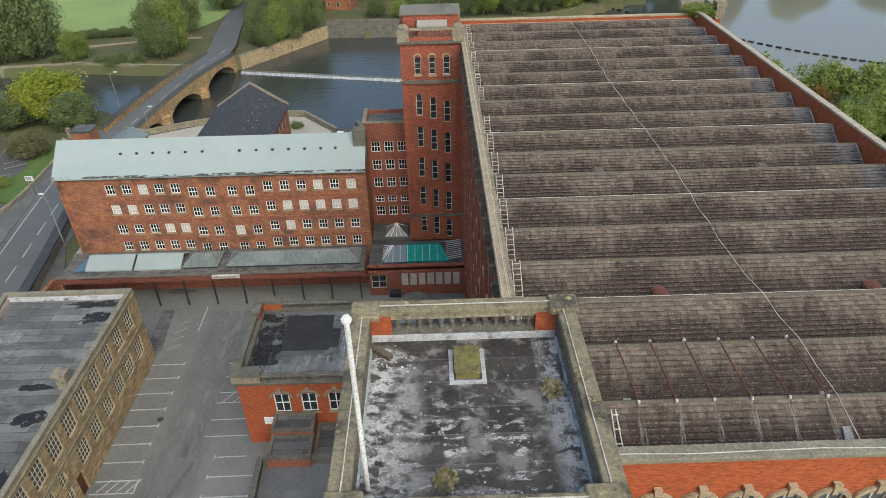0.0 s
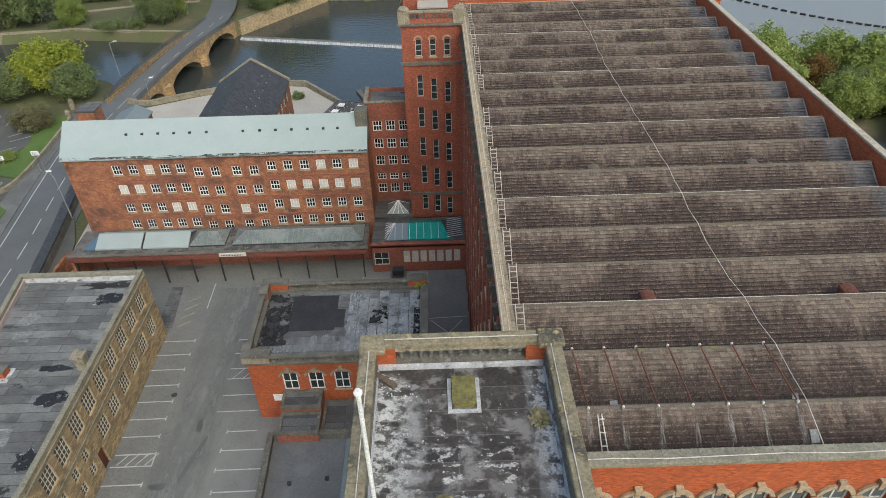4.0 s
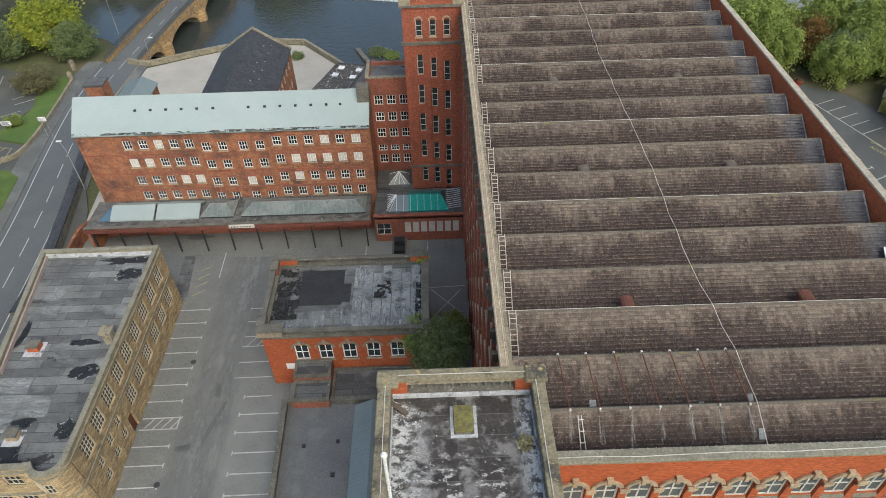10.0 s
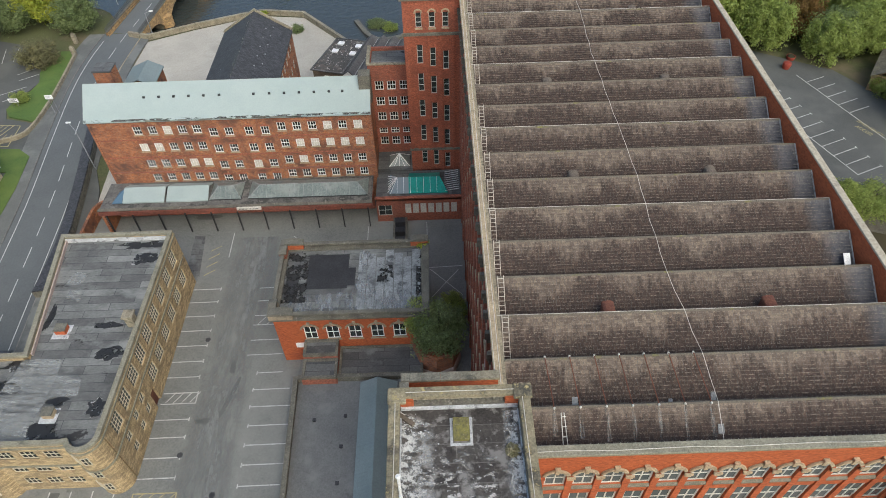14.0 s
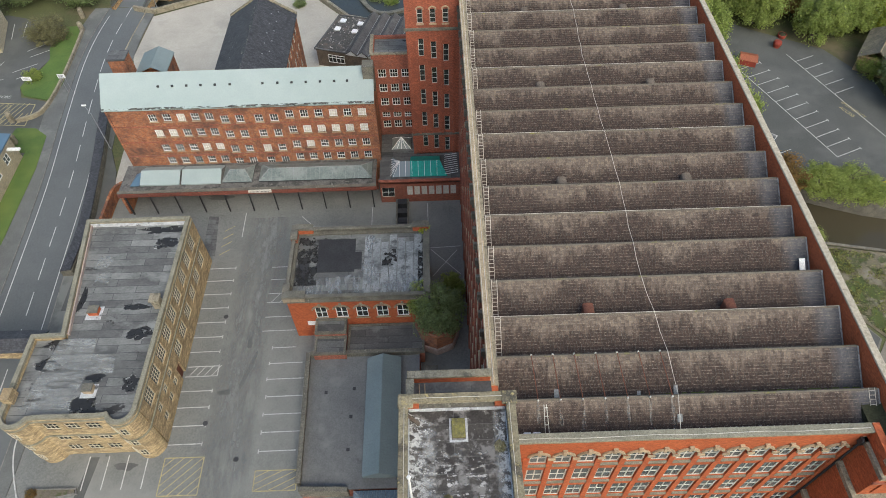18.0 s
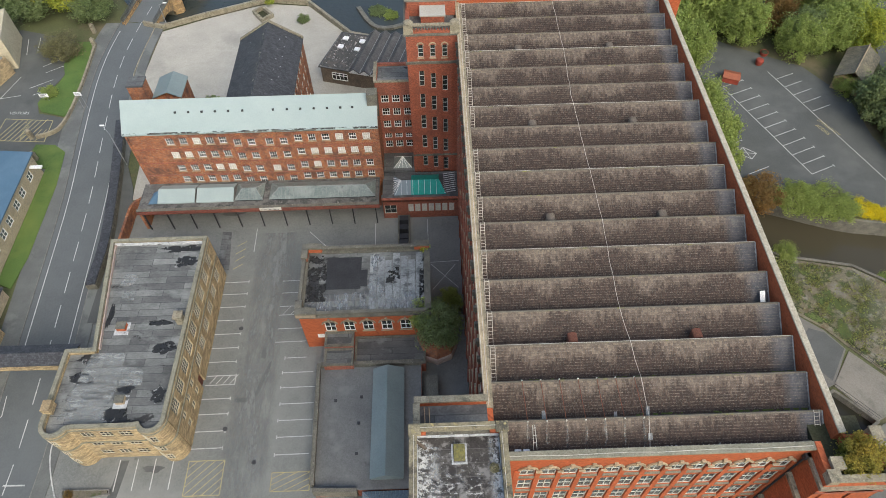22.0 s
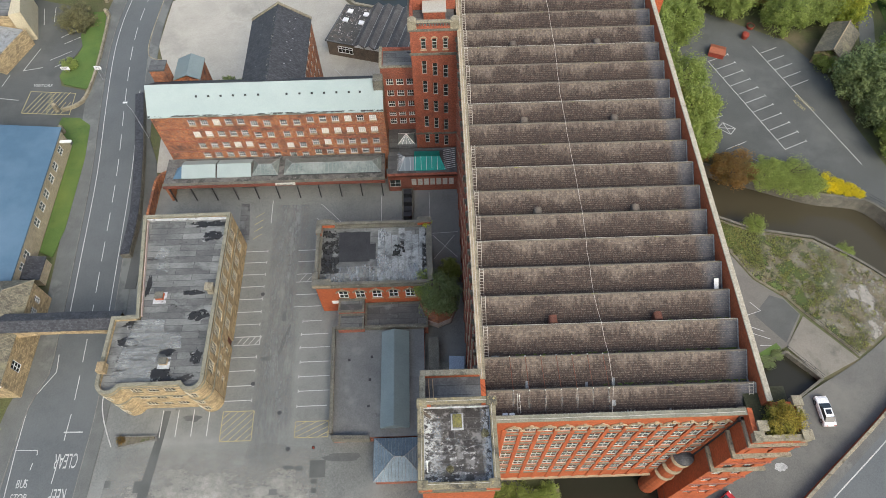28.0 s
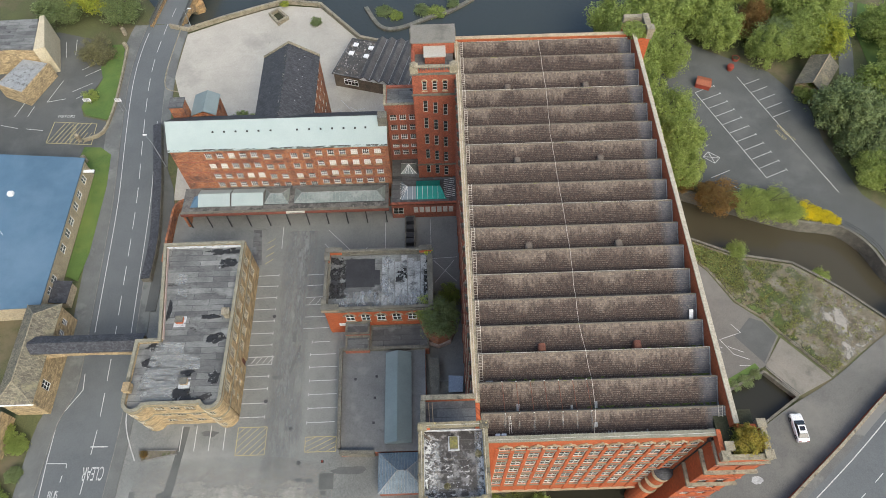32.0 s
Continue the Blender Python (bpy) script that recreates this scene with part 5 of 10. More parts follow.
for x in (TX0, TX1 - PW):
    b = B()
    box(b, x + 0.06, TY0 + PW, 40.8, x + PW - 0.06, TY1 - PW, 41.15)
    box(b, x + 0.06, TY0 + PW, 41.15, x + PW - 0.06, TY0 + 1.3, 41.9)
    box(b, x + 0.06, TY1 - 1.3, 41.15, x + PW - 0.06, TY1 - PW, 41.9)
    part("side_parapet", b, STONEDARK, tower)
    balustrade(tower, (x + PW / 2, TY0 + 1.3), (x + PW / 2, TY1 - 1.3), 41.15, STONEDARK, STONE, 12, 0.55)
for y in (TY0, TY1 - PW):
    b = B()
    box(b, TX0 + 1.2, y + 0.06, 40.8, TX1 - 1.2, y + PW - 0.06, 41.2)
    part("plinth", b, STONEDARK, tower)
    balustrade(tower, (TX0 + 1.2, y + PW / 2), (TX1 - 1.2, y + PW / 2), 41.2, STONEDARK, STONE, 13, 0.55)
    coping(tower, (TX0, y + PW / 2), (TX1, y + PW / 2), PW - 0.04, 41.91, 0.2, 1.4, LICHEN)
for x in (TX0 + PW / 2, TX1 - PW / 2):
    coping(tower, (x, TY0 + PW), (x, TY1 - PW), PW - 0.04, 41.92, 0.2, 1.4, LICHEN)
b = B()
for (x, y) in ((TX1 - 1.1, TY0 - 0.12), (TX0 - 0.12, TY1 - 1.0), (TX1 - 0.9, TY1 - 0.9), (TX0 - 0.12, TY0 - 0.12)):
    b = B()
    box(b, x + 0.08, y + 0.08, 41.95, x + 1.0, y + 0.88, 42.19)
    bmesh.ops.bevel(b, geom=b.edges[:], offset=0.05, segments=1, affect="EDGES")
    part("corner_cap", b, LICHEN, tower, "lichen-grown square cap stone")
b = B()
box(b, 4.42, 16.8, 40.95, 5.12, 17.85, 41.19)
box(b, 4.37, 16.74, 41.19, 5.17, 17.91, 41.25)
hatch = solid("roof_hatch", b, MOSS, "moss-covered wooden roof hatch on the tower", "hatch")
b = B()
ring(b, [(4.22, 16.55), (5.32, 16.55), (5.32, 18.02), (4.22, 18.02)], 0.13, 40.95, 41.0)
solid("hatch_apron", b, WHITESCUM, "flaking white coating round the roof hatch", "coating")
b = B()
box(b, 1.95, 17.5, 40.97, 2.15, 18.5, 41.13, Matrix.Translation((2.05, 18.0, 0)) @ Matrix.Rotation(0.9, 4, "Z") @ Matrix.Translation((-2.05, -18.0, 0)))
solid("loose_timber", b, WOOD, "dark loose timber in the roof corner", "timber")
b = B()
for i in range(90):
    x, y = random.uniform(TX0 + 0.7, TX1 - 0.8), random.uniform(TY0 + 0.7, TY1 - 0.9)
    if random.random() < 0.45:
        x, y = random.gauss(2.3, 0.4), random.gauss(17.5, 0.6)
    s_ = random.uniform(0.01, 0.028)
    if TX0 + 0.6 < x < TX1 - 0.7 and TY0 + 0.6 < y < TY1 - 0.85:
        box(b, x - s_, y - s_, 40.945, x + s_, y + s_, 40.95 + s_)
tagged(solid("roof_debris", b, WHITESCUM, "scattered brick crumbs and grit on the felt", "debris"), kind="stuff")
b = B()
rod(b, (2.07, 13.05, 40.95), (2.18, 12.56, 46.8), 0.065, 10, 0.055)
lathe(b, [(0.02, -0.06), (0.1, 0.0), (0.11, 0.07), (0.07, 0.14), (0.02, 0.15)], 2.18, 12.56, 46.8, 10)
solid("flagpole", b, WHITEPAINT, "white painted flagpole leaning over the tower parapet", "flagpole")
b = B()
for p, q in (((TX0 + 0.35, TY0 + 0.4), (TX1 - 0.4, TY0 + 0.4)), ((TX1 - 0.4, TY0 + 0.4), (TX1 - 0.4, TY1 - 0.35)), ((TX1 - 0.4, TY1 - 0.35), (TX0 + 0.35, TY1 - 0.35)), ((TX0 + 0.35, TY1 - 0.35), (TX0 + 0.35, TY0 + 0.4))):
    rod(b, (*p, 42.16), (*q, 42.16), 0.02, 5)
solid("lightning_tape", b, CABLE, "pale lightning conductor running round the parapet", "cable")
for (x, y, s) in ((7.15, 16.2, 0.5), (4.0, 13.2, 0.45)):
    b = B()
    for i in range(160):
        a, rr = random.random() * 6.283, 0.65 * s * random.random() ** 0.6
        px, py, pz = x + rr * math.cos(a), y + rr * math.sin(a), 40.96 + random.random() * 0.32 * (1.2 - rr / s)
        d = Vector((random.uniform(-1, 1), random.uniform(-1, 1), random.uniform(0.1, 1))).normalized() * 0.09
        e = d.orthogonal().normalized() * 0.04
        c = Vector((px, py, pz))
        b.faces.new([b.verts.new(c - d - e), b.verts.new(c + d - e), b.verts.new(c + d + e), b.verts.new(c - d + e)])
    for i in range(4):
        a = 1.6 * i
        rod(b, (x, y, 40.93), (x + 0.25 * math.cos(a), y + 0.25 * math.sin(a), 41.2), 0.015, 4)
    solid("weed_tuft", b, surf("dry_weed", (0.20, 0.18, 0.09), (0.30, 0.28, 0.2), 2.0, 0.9, bump=0), "dry pale weed growing from the felt roof", "weed")

# low annex behind the tower
annex = thing("annex", (4.3, 21, 0), "lower red brick annex with a flat roof behind the tower", "annex")
b = B()
wall(b, (1.3, 24.30), (1.3, 19.20), 0, 34.95, 0.45), wall(b, (7.4, 24.30), (1.3, 24.30), 0, 34.95, 0.45)
part("walls", b, RED, annex)
b = B()
box(b, 1.75, 19.20, 33.95, 7.45, 23.85, 34.15)
part("roof", b, FELTDARK, annex, "dark felt roof with a broken batten")
coping(annex, (1.3, 24.05), (7.5, 24.05), 0.6, 34.95, 0.2, 1.3, STONE)
coping(annex, (1.52, 19.20), (1.52, 23.70), 0.6, 34.95, 0.2, 1.3, STONE)
b = B()
for x in (2.3, 2.7):
    rod(b, (x, 19.30, 34.20), (x - 0.15, 23.70, 34.25), 0.05, 5)
solid("timber_batten", b, TRIM, "two loose timber battens on the annex roof", "timber")

# ---- front-right corner tower with a tree on its roof ----
ct = thing("corner_tower", (37, 18, 0), "red brick corner tower with stone bands and an overgrown roof", "tower")
CX0, CX1, CY0, CY1, CZ = 33.9, 39.3, 16.4, 20.2, 34.1
ct_holes = [(0.75 + 2.2 * i, 1.95 + 2.2 * i, z + 0.9, z + 3.1) for z in FLOORS for i in range(2)]
b = B()
wall(b, (CX0, CY0), (CX1, CY0), 0, CZ, 0.5, ct_holes)
wall(b, (CX1, CY0), (CX1, CY1), 0, CZ, 0.5)
wall(b, (CX1, CY1), (MX1, CY1), 0, CZ, 0.5)
wall(b, (CX0, MY0 + 0.5), (CX0, CY0), 0, CZ, 0.5)
part("walls", b, RED, ct)
add_windows(ct, (CX0, CY0), (CX1, CY0), ct_holes, 2, 3, 0.2, 0.06, 0.08)
for z in (9.5, 13.2, 17.0, 20.7, 24.4, 28.1, 31.3):
    b = B()
    box(b, CX0 - 0.12, CY0 - 0.12, z, CX1 + 0.12, CY0, z + 0.3)
    part("string_course", b, REDDARK, ct)
b = B()
ring(b, [(CX0 - 0.25, CY0 - 0.25), (CX1 + 0.25, CY0 - 0.25), (CX1 + 0.25, CY1), (CX0 - 0.25, CY1)], 0.9, CZ - 1.6, CZ - 1.2)
part("cornice", b, STONE, ct)
b = B()
box(b, CX0 + 0.5, CY0 + 0.5, CZ - 1.6, CX1 - 0.5, CY1 + 2, CZ - 1.1)
part("roof", b, HEDGE, ct, "soil-covered flat roof")
for p, q in (((CX0 + 0.2, CY0 + 0.2), (CX1 - 0.2, CY0 + 0.2)), ((CX1 - 0.2, CY0 + 0.2), (CX1 - 0.2, CY1))):
    coping(ct, p, q, 0.62, CZ, 0.2, 1.2, STONE)
for (x, y) in ((CX0 - 0.1, CY0 - 0.1), (CX1 - 0.8, CY0 - 0.1), (CX1 - 0.8, CY1 - 0.5), (CX0 + 0.5, CY0 + 0.9)):
    b = B()
    box(b, x, y, CZ - 0.5, x + 0.9, y + 0.9, CZ + 0.35)
    box(b, x - 0.06, y - 0.06, CZ + 0.35, x + 0.96, y + 0.96, CZ + 0.5)
    part("pedestal", b, STONE, ct)
for z0, z1, r in ((0.2, 9.4, 1.25), (10.3, 12.9, 1.2), (13.9, 16.4, 1.15)):
    b = B()
    lathe(b, [(r, 0), (r, z1 - z0)], 32.5, 19.0, z0, 16)
    part("bowed_bay", b, RED, ct)
    b = B()
    lathe(b, [(r + 0.02, 0), (r + 0.14, 0.06), (r + 0.14, 0.26), (r, 0.34)], 32.5, 19.0, z1, 16)
    part("rim", b, TRIM, ct, "pale stone rim")
    # Solid dark drum: its colour stands in for the shade of an open stage.
    b = B()
    lathe(b, [(r - 0.3, 0), (r - 0.3, 1.2)], 32.5, 19.0, z1 + 0.2, 16)
    part("recess", b, DARKIRON, ct, "dark drum painted as the shaded open stage between the bays")
b = B()
lathe(b, [(1.3, 0), (1.25, 0.12), (0.7, 0.5), (0.1, 0.7)], 32.5, 19.0, 17.6, 16)
part("lead_cap", b, SLATEBLUE, ct, "rounded lead cap")
for z in (28.5, 22.0):
    b = B()
    box(b, CX0 - 0.4, CY0 - 0.4, z, CX1 + 0.35, CY0, z + 0.45)
    box(b, CX0 - 0.4, CY0, z, CX0, MY0 - 0.3, z + 0.45)
    part("stone_band", b, STONE, ct, "lichened stone band round the tower")
b = B()
rod(b, (33.7, 19.02, 6), (33.7, 19.02, 32.2), 0.09, 7)
box(b, 33.45, 18.8, 32.2, 33.95, 19.15, 32.9)
part("downpipe", b, DARKIRON, ct, "black iron downpipe and hopper")
b = B()
for x0, x1 in ((34.6, 36.2), (37.0, 38.6)):
    box(b, x0, CY0 - 0.1, 29.4, x1, CY0, 31.6)
part("raised_panel", b, RED, ct)

# ---- rear-left tower and the far turret ----
rt = thing("rear_tower", (3.7, 80, 0), "tall red brick rear tower with tall narrow windows and stone cornice", "tower")
QX0, QX1, QY0, QY1 = 0.35, 7.3, 76.7, 85.4
rt_holes = []
for i, u in enumerate((1.55, 3.2, 4.85)):
    rt_holes += [(u, u + 0.75, 29.9, 31.9)]
    for k in range(5):
        z = 24.9 - 0.45 * i - 4.1 * k
        rt_holes += [(u, u + 0.75, z, z + 2.7)]
b = B()
wall(b, (QX0, QY0), (QX1, QY0), 0, 34.2, 0.5, rt_holes)
wall(b, (QX1, QY1), (QX0, QY1), 0, 34.2, 0.5), wall(b, (QX0, QY1), (QX0, QY0), 0, 34.2, 0.5)
part("walls", b, RED2, rt)
add_windows(rt, (QX0, QY0), (QX1, QY0), rt_holes, 1, 3, 0.2, 0.05, 0.07)
for z, o in ((28.9, 0.22), (10.9, 0.15)):
    b = B()
    box(b, QX0 - o, QY0 - o, z, QX1 + 0.1, QY0, z + 0.35)
    part("string_course", b, STONEDARK, rt)
for i, u in enumerate((1.55, 3.2, 4.85)):
    placed("arch", mesh("arch", arch_ring(0.75, 0.37, 0.0, 0.16, 0.12, 8, False), TRIM), rt, (QX0 + u + 0.375, QY0 - 0.02, 31.85))
    b = B()
    box(b, QX0 + u - 0.1, QY0 - 0.12, 29.7, QX0 + u + 0.85, QY0, 29.9)
    part("sill", b, TRIM, rt)
for x in (QX0 + 0.05, QX0 + 1.05, QX0 + 2.72, QX0 + 4.37, QX0 + 6.0):
    b = B()
    box(b, x, QY0 - 0.14, 5, x + 0.35, QY0, 28.9)
    part("pilaster", b, RED2, rt)
b = B()
box(b, QX0 - 0.3, QY0 - 0.3, 33.5, QX1 + 0.15, QY0 + 0.5, 33.75)
box(b, QX0 - 0.3, QY0 + 0.5, 33.5, QX0 + 0.5, QY1, 33.75)
part("cornice", b, STONEDARK, rt)
balustrade(rt, (QX0 + 1.1, QY0 + 0.1), (QX1 - 1.0, QY0 + 0.1), 34.2, STONEDARK, STONE, 12, 0.7)
for (x, y) in ((QX0 - 0.25, QY0 - 0.25), (QX1 - 1.0, QY0 - 0.25), (QX0 - 0.25, QY1 - 1.1), (QX1 - 1.1, QY1 - 1.1)):
    b = B()
    box(b, x, y, 33.75, x + 1.3, y + 1.1, 35.1)
    lathe(b, [(0.62, 1.35), (0.6, 1.55), (0.42, 1.75), (0.1, 1.85)], x + 0.65, y + 0.55, 33.75, 12)
    part("corner_pedestal", b, STONE, rt, "weathered stone pedestal with a rounded cap")
b = B()
box(b, QX0 + 0.5, QY0 + 0.5, 32.9, QX1 - 0.3, QY1 - 0.5, 33.1)
part("roof", b, FELTDARK, rt)
b = B()
box(b, QX0 + 0.2, 81.6, 33.1, QX1 - 0.1, QY1, 35.4)
part("tank_room", b, RED2, rt, "red brick tank room on the tower roof")
b = B()
box(b, QX0 - 0.05, 81.4, 35.4, QX1 + 0.1, QY1 + 0.2, 35.65)
part("tank_room_roof", b, PALEDECK, rt)
b = B()
box(b, QX0 + 2.1, 79.3, 33.1, QX0 + 5.3, 81.5, 34.6)
part("stair_hut", b, RED2, rt)
b = B()
box(b, QX0 + 1.95, 79.1, 34.6, QX0 + 5.45, 81.55, 34.8)
part("stair_hut_roof", b, CONCRETE, rt)

ft = thing("far_turret", (37.6, 85, 0), "red brick far corner turret with stone pedestals and shrubs", "tower")
b = B()
box(b, 35.4, 83.2, 0, 39.0, 87.5, 33.6)
part("walls", b, RED, ft)
b = B()
box(b, 38.2, 83.0, 33.6, 39.2, 87.6, 35.0)
box(b, 35.2, 86.8, 33.6, 38.2, 87.6, 34.8)
box(b, 38.1, 82.9, 35.0, 39.3, 84.2, 35.6)
part("parapet", b, STONE, ft)

# moss along the front valleys
MOSSGREEN = surf("wet_green_moss", (0.10, 0.13, 0.03), (0.07, 0.09, 0.025), 2.0, 0.95, bump=0.6)
for r, lo, hi, n in ((RIDGES[0], 22.0, 35.6, 90), (RIDGES[1], 20.0, 35.6, 120), (RIDGES[2], 9.0, 35.6, 110), (RIDGES[3], 10.0, 35.6, 50)):
    b = B()
    for i in range(n):
        x = hi - (hi - lo) * random.random() ** 1.6
        y = r - RUN + random.uniform(-0.12, 0.22)
        s = random.uniform(0.08, 0.28)
        bmesh.ops.create_icosphere(b, subdivisions=1, radius=1, matrix=Matrix.Translation((x, y, VALLEY_Z + max(0, y - r + RUN) * 0.6 + 0.02)) @ Matrix.Diagonal((s, s * 0.55, s * 0.35, 1)))
    part("moss", b, MOSSGREEN, mill, "green moss growing in the roof valley", "stuff")
nail = B()
rod(nail, (0, 0, 0), (0, -0.02, 0.2), 0.02, 5)
nail = mesh("snow_guard", nail, OLDWHITE)
for i in range(46):
    placed("snow_guard", nail, mill, (12.6 + 0.44 * i, MY0 + 0.62, 33.75), 0)

# ---- the old brick mill with the pale roof ----
wm = thing("brick_mill", (-24, 79, G), "long old orange brick mill with a pale coated roof", "mill building")
WX0, WX1, WY0, WY1, WE = -43.0, -4.8, 75.5, 83.2, 18.55
cols_w = [-36.7, -34.65, -32.6, -30.6, -28.6, -26.5, -24.35, -21.6, -19.4, -17.1, -15.0, -12.9, -10.8, -8.75, -6.65]
rows_w = [15.95, 13.1, 10.2, 7.62]


def drop(x):
    """The middle bays sit a little lower than the rest."""
    return -0.5 if -27.3 < x < -18 else 0.08


wm_holes = [(x - WX0 - 0.58, x - WX0 + 0.58, z + drop(x), z + drop(x) + 1.35) for z in rows_w for x in cols_w]
b = B()
wall(b, (WX0, WY0), (WX1, WY0), G - 0.3, WE, 0.5, wm_holes)
wall(b, (WX1, WY0), (WX1, WY1), G - 0.3, WE, 0.5), wall(b, (WX1, WY1), (WX0, WY1), G - 0.3, WE, 0.5), wall(b, (WX0, WY1), (WX0, WY0), G - 0.3, WE, 0.5)
part("walls", b, OLDBRICK, wm)
boards = {15, 16, 25, 26, 27, 28, 29, 33, 34, 37, 40} | {2, 12, 14}
add_windows(wm, (WX0, WY0), (WX1, WY0), wm_holes, 3, 2, 0.14, 0.06, 0.09, boards, WHITEPAINT)
sill = B()
box(sill, -0.68, -0.1, -0.14, 0.68, 0.1, 0)
sill = mesh("sill", sill, TRIM)
head = mesh("arch", arch_ring(1.2, 0.16, 0.0, 0.2, 0.03, 5, False), REDDARK)
for z in rows_w:
    for x in cols_w:
        placed("sill", sill, wm, (x, WY0, z + drop(x)))
        placed("arch", head, wm, (x, WY0 - 0.01, z + drop(x) + 1.33))
for z in (15.1, 12.1, 9.35):
    b = B()
    box(b, WX0 - 0.05, WY0 - 0.08, z, WX1, WY0, z + 0.16)
    part("string_course", b, REDDARK, wm)
for x in (-27.5, -18.2, -5.0, -43.0):
    b = B()
    box(b, x, WY0 - 0.14, G, x + 0.3, WY0, WE - 0.25)
    part("pilaster", b, OLDBRICK, wm)
for z in (15.8, 12.9, 10.1, 7.6):
    for x in (-41.2, -38.8):
        b = B()
        box(b, x - 0.7, WY0 - 0.03, z, x + 0.7, WY0, z + 1.5)
        part("blocked_window", b, OLDBRICK, wm, "bricked-up window recess")
b = B()
box(b, WX0 - 0.2, WY0 - 0.3, WE - 0.25, WX1 + 0.1, WY0, WE)
part("eaves_gutter", b, DARKIRON, wm)
WRY, WRZ = 79.1, 22.0
b = B()
slab3(b, [(WX0 - 0.2, WY0 - 0.35, WE), (WX1 - 1.4, WY0 - 0.35, WE), (WX1 - 1.4, WRY, WRZ), (WX0 - 0.2, WRY, WRZ)], 0.18)
slab3(b, [(WX1 - 1.4, WY0 - 0.35, WE), (WX1 + 0.1, WY0 - 0.35, WE), (WX1 + 0.1, WRY - 1.2, WRZ - 1.15), (WX1 - 1.4, WRY - 1.2, WRZ - 1.15)], 0.18)
part("roof_front", b, WHITEROOF, wm, "pale blue-white coated front slope")
b = B()
slab3(b, [(WX0 - 0.2, WRY, WRZ), (WX1 + 0.1, WRY, WRZ), (WX1 + 0.1, WY1 + 0.3, WE - 0.2), (WX0 - 0.2, WY1 + 0.3, WE - 0.2)], 0.18)
part("roof_back", b, SLATEBLUE, wm, "dark slate back slope")
b = B()
box(b, WX1 - 1.35, WRY - 1.4, WE, WX1 + 0.2, WRY + 0.3, WRZ + 0.7)
part("chimney_shaft", b, STONEDARK, wm)
for x in (WX0, WX1):
    b = B()
    poly3(b, (x, WY0, WE), (x, WY1, WE), (x, WRY, WRZ - 0.2))
    part("gable", b, OLDBRICK, wm)
b = B()
for i in range(26):
    x = random.uniform(WX0 + 8, WX1 - 9)
    box(b, x, WY0 - 0.44, WE - 0.03, x + random.uniform(0.3, 1.6), WY0 - 0.3, WE + random.uniform(0.02, 0.10))
part("eaves_growth", b, STONEDARK, wm, "moss and broken coating at the eaves", "stuff")
RAG = worn_film("torn_dark_eaves", (0.10, 0.098, 0.09), 0.9, 0.46, 0.56, (0.6, 2.0, 2.0))
b = B()
dz_ = (WRZ - WE) / (WRY - WY0 + 0.35)
slab3(b, [(WX0 - 0.18, WY0 - 0.36, WE + 0.012), (WX1 + 0.08, WY0 - 0.36, WE + 0.012), (WX1 + 0.08, WY0 - 0.14, WE + 0.012 + 0.22 * dz_), (WX0 - 0.18, WY0 - 0.14, WE + 0.012 + 0.22 * dz_)], 0.004)
part("torn_edge", b, RAG, wm, "torn coating and dark moss along the eaves")
vb = B()
box(vb, -0.16, -0.16, -0.05, 0.16, 0.16, 0.22)
vb = mesh("roof_outlet", vb, DARKIRON)
for x in (-35, -33, -31, -29, -27, -24.9, -20.3, -18.2, -16.2, -14.2, -12.2, -10.2, -8.4):
    placed("roof_outlet", vb, wm, (x, 77.6, 20.55))

# small brick outbuildings by the road end
for (x0, y0, x1, y1, z, roof, lab) in ((-43.4, 82.9, -41.0, 85.2, 21.5, FELTDARK, "small square red brick stair head with a flat dark roof"),):
    t = thing("stair_tower", ((x0 + x1) / 2, (y0 + y1) / 2, G), lab, "outbuilding")
    b = B()
    box(b, x0, y0, G, x1, y1, z - 0.2)
    part("walls", b, OLDBRICK, t)
    b = B()
    box(b, x0 - 0.1, y0 - 0.1, z - 0.2, x1 + 0.1, y1 + 0.1, z)
    part("roof", b, roof, t)
t = thing("outbuilding", (-38, 87, G), "red brick outbuilding with a blue-grey pitched roof", "outbuilding")
b = B()
box(b, -40.4, 83.6, G, -36.2, 88.6, 18.4)
part("walls", b, OLDBRICK, t)
b = B()
slab3(b, [(-40.6, 83.6, 18.5), (-38.0, 83.6, 19.6), (-38.0, 88.8, 19.6), (-40.6, 88.8, 18.5)], 0.15)
slab3(b, [(-38.0, 83.6, 19.6), (-36.0, 83.6, 18.5), (-36.0, 88.8, 18.5), (-38.0, 88.8, 19.6)], 0.15)
part("roof", b, GREENMETAL, t)

# ---- grey-roofed wing behind ----
gw = thing("brick_wing", (-23.2, 91, G), "brick wing with a dark slate pitched roof", "mill building")
gx0, gx1, gy0, gy1 = -28.6, -18.4, 83.2, 98.3
gw_holes = [(1.4 + 2.1 * i, 2.5 + 2.1 * i, z, z + 1.5) for z in (16.2, 13.2, 10.2, 7.2) for i in range(6)]
b = B()
wall(b, (gx0, gy0), (gx1, gy0), G, 18.5, 0.4), wall(b, (gx1, gy0), (gx1, gy1), G, 18.5, 0.4, gw_holes), wall(b, (gx1, gy1), (gx0, gy1), G, 18.5, 0.4), wall(b, (gx0, gy1), (gx0, gy0), G, 18.5, 0.4)
part("walls", b, OLDBRICK, gw)
add_windows(gw, (gx1, gy0), (gx1, gy1), gw_holes, 2, 3, 0.15, 0.05, 0.08)
b = B()
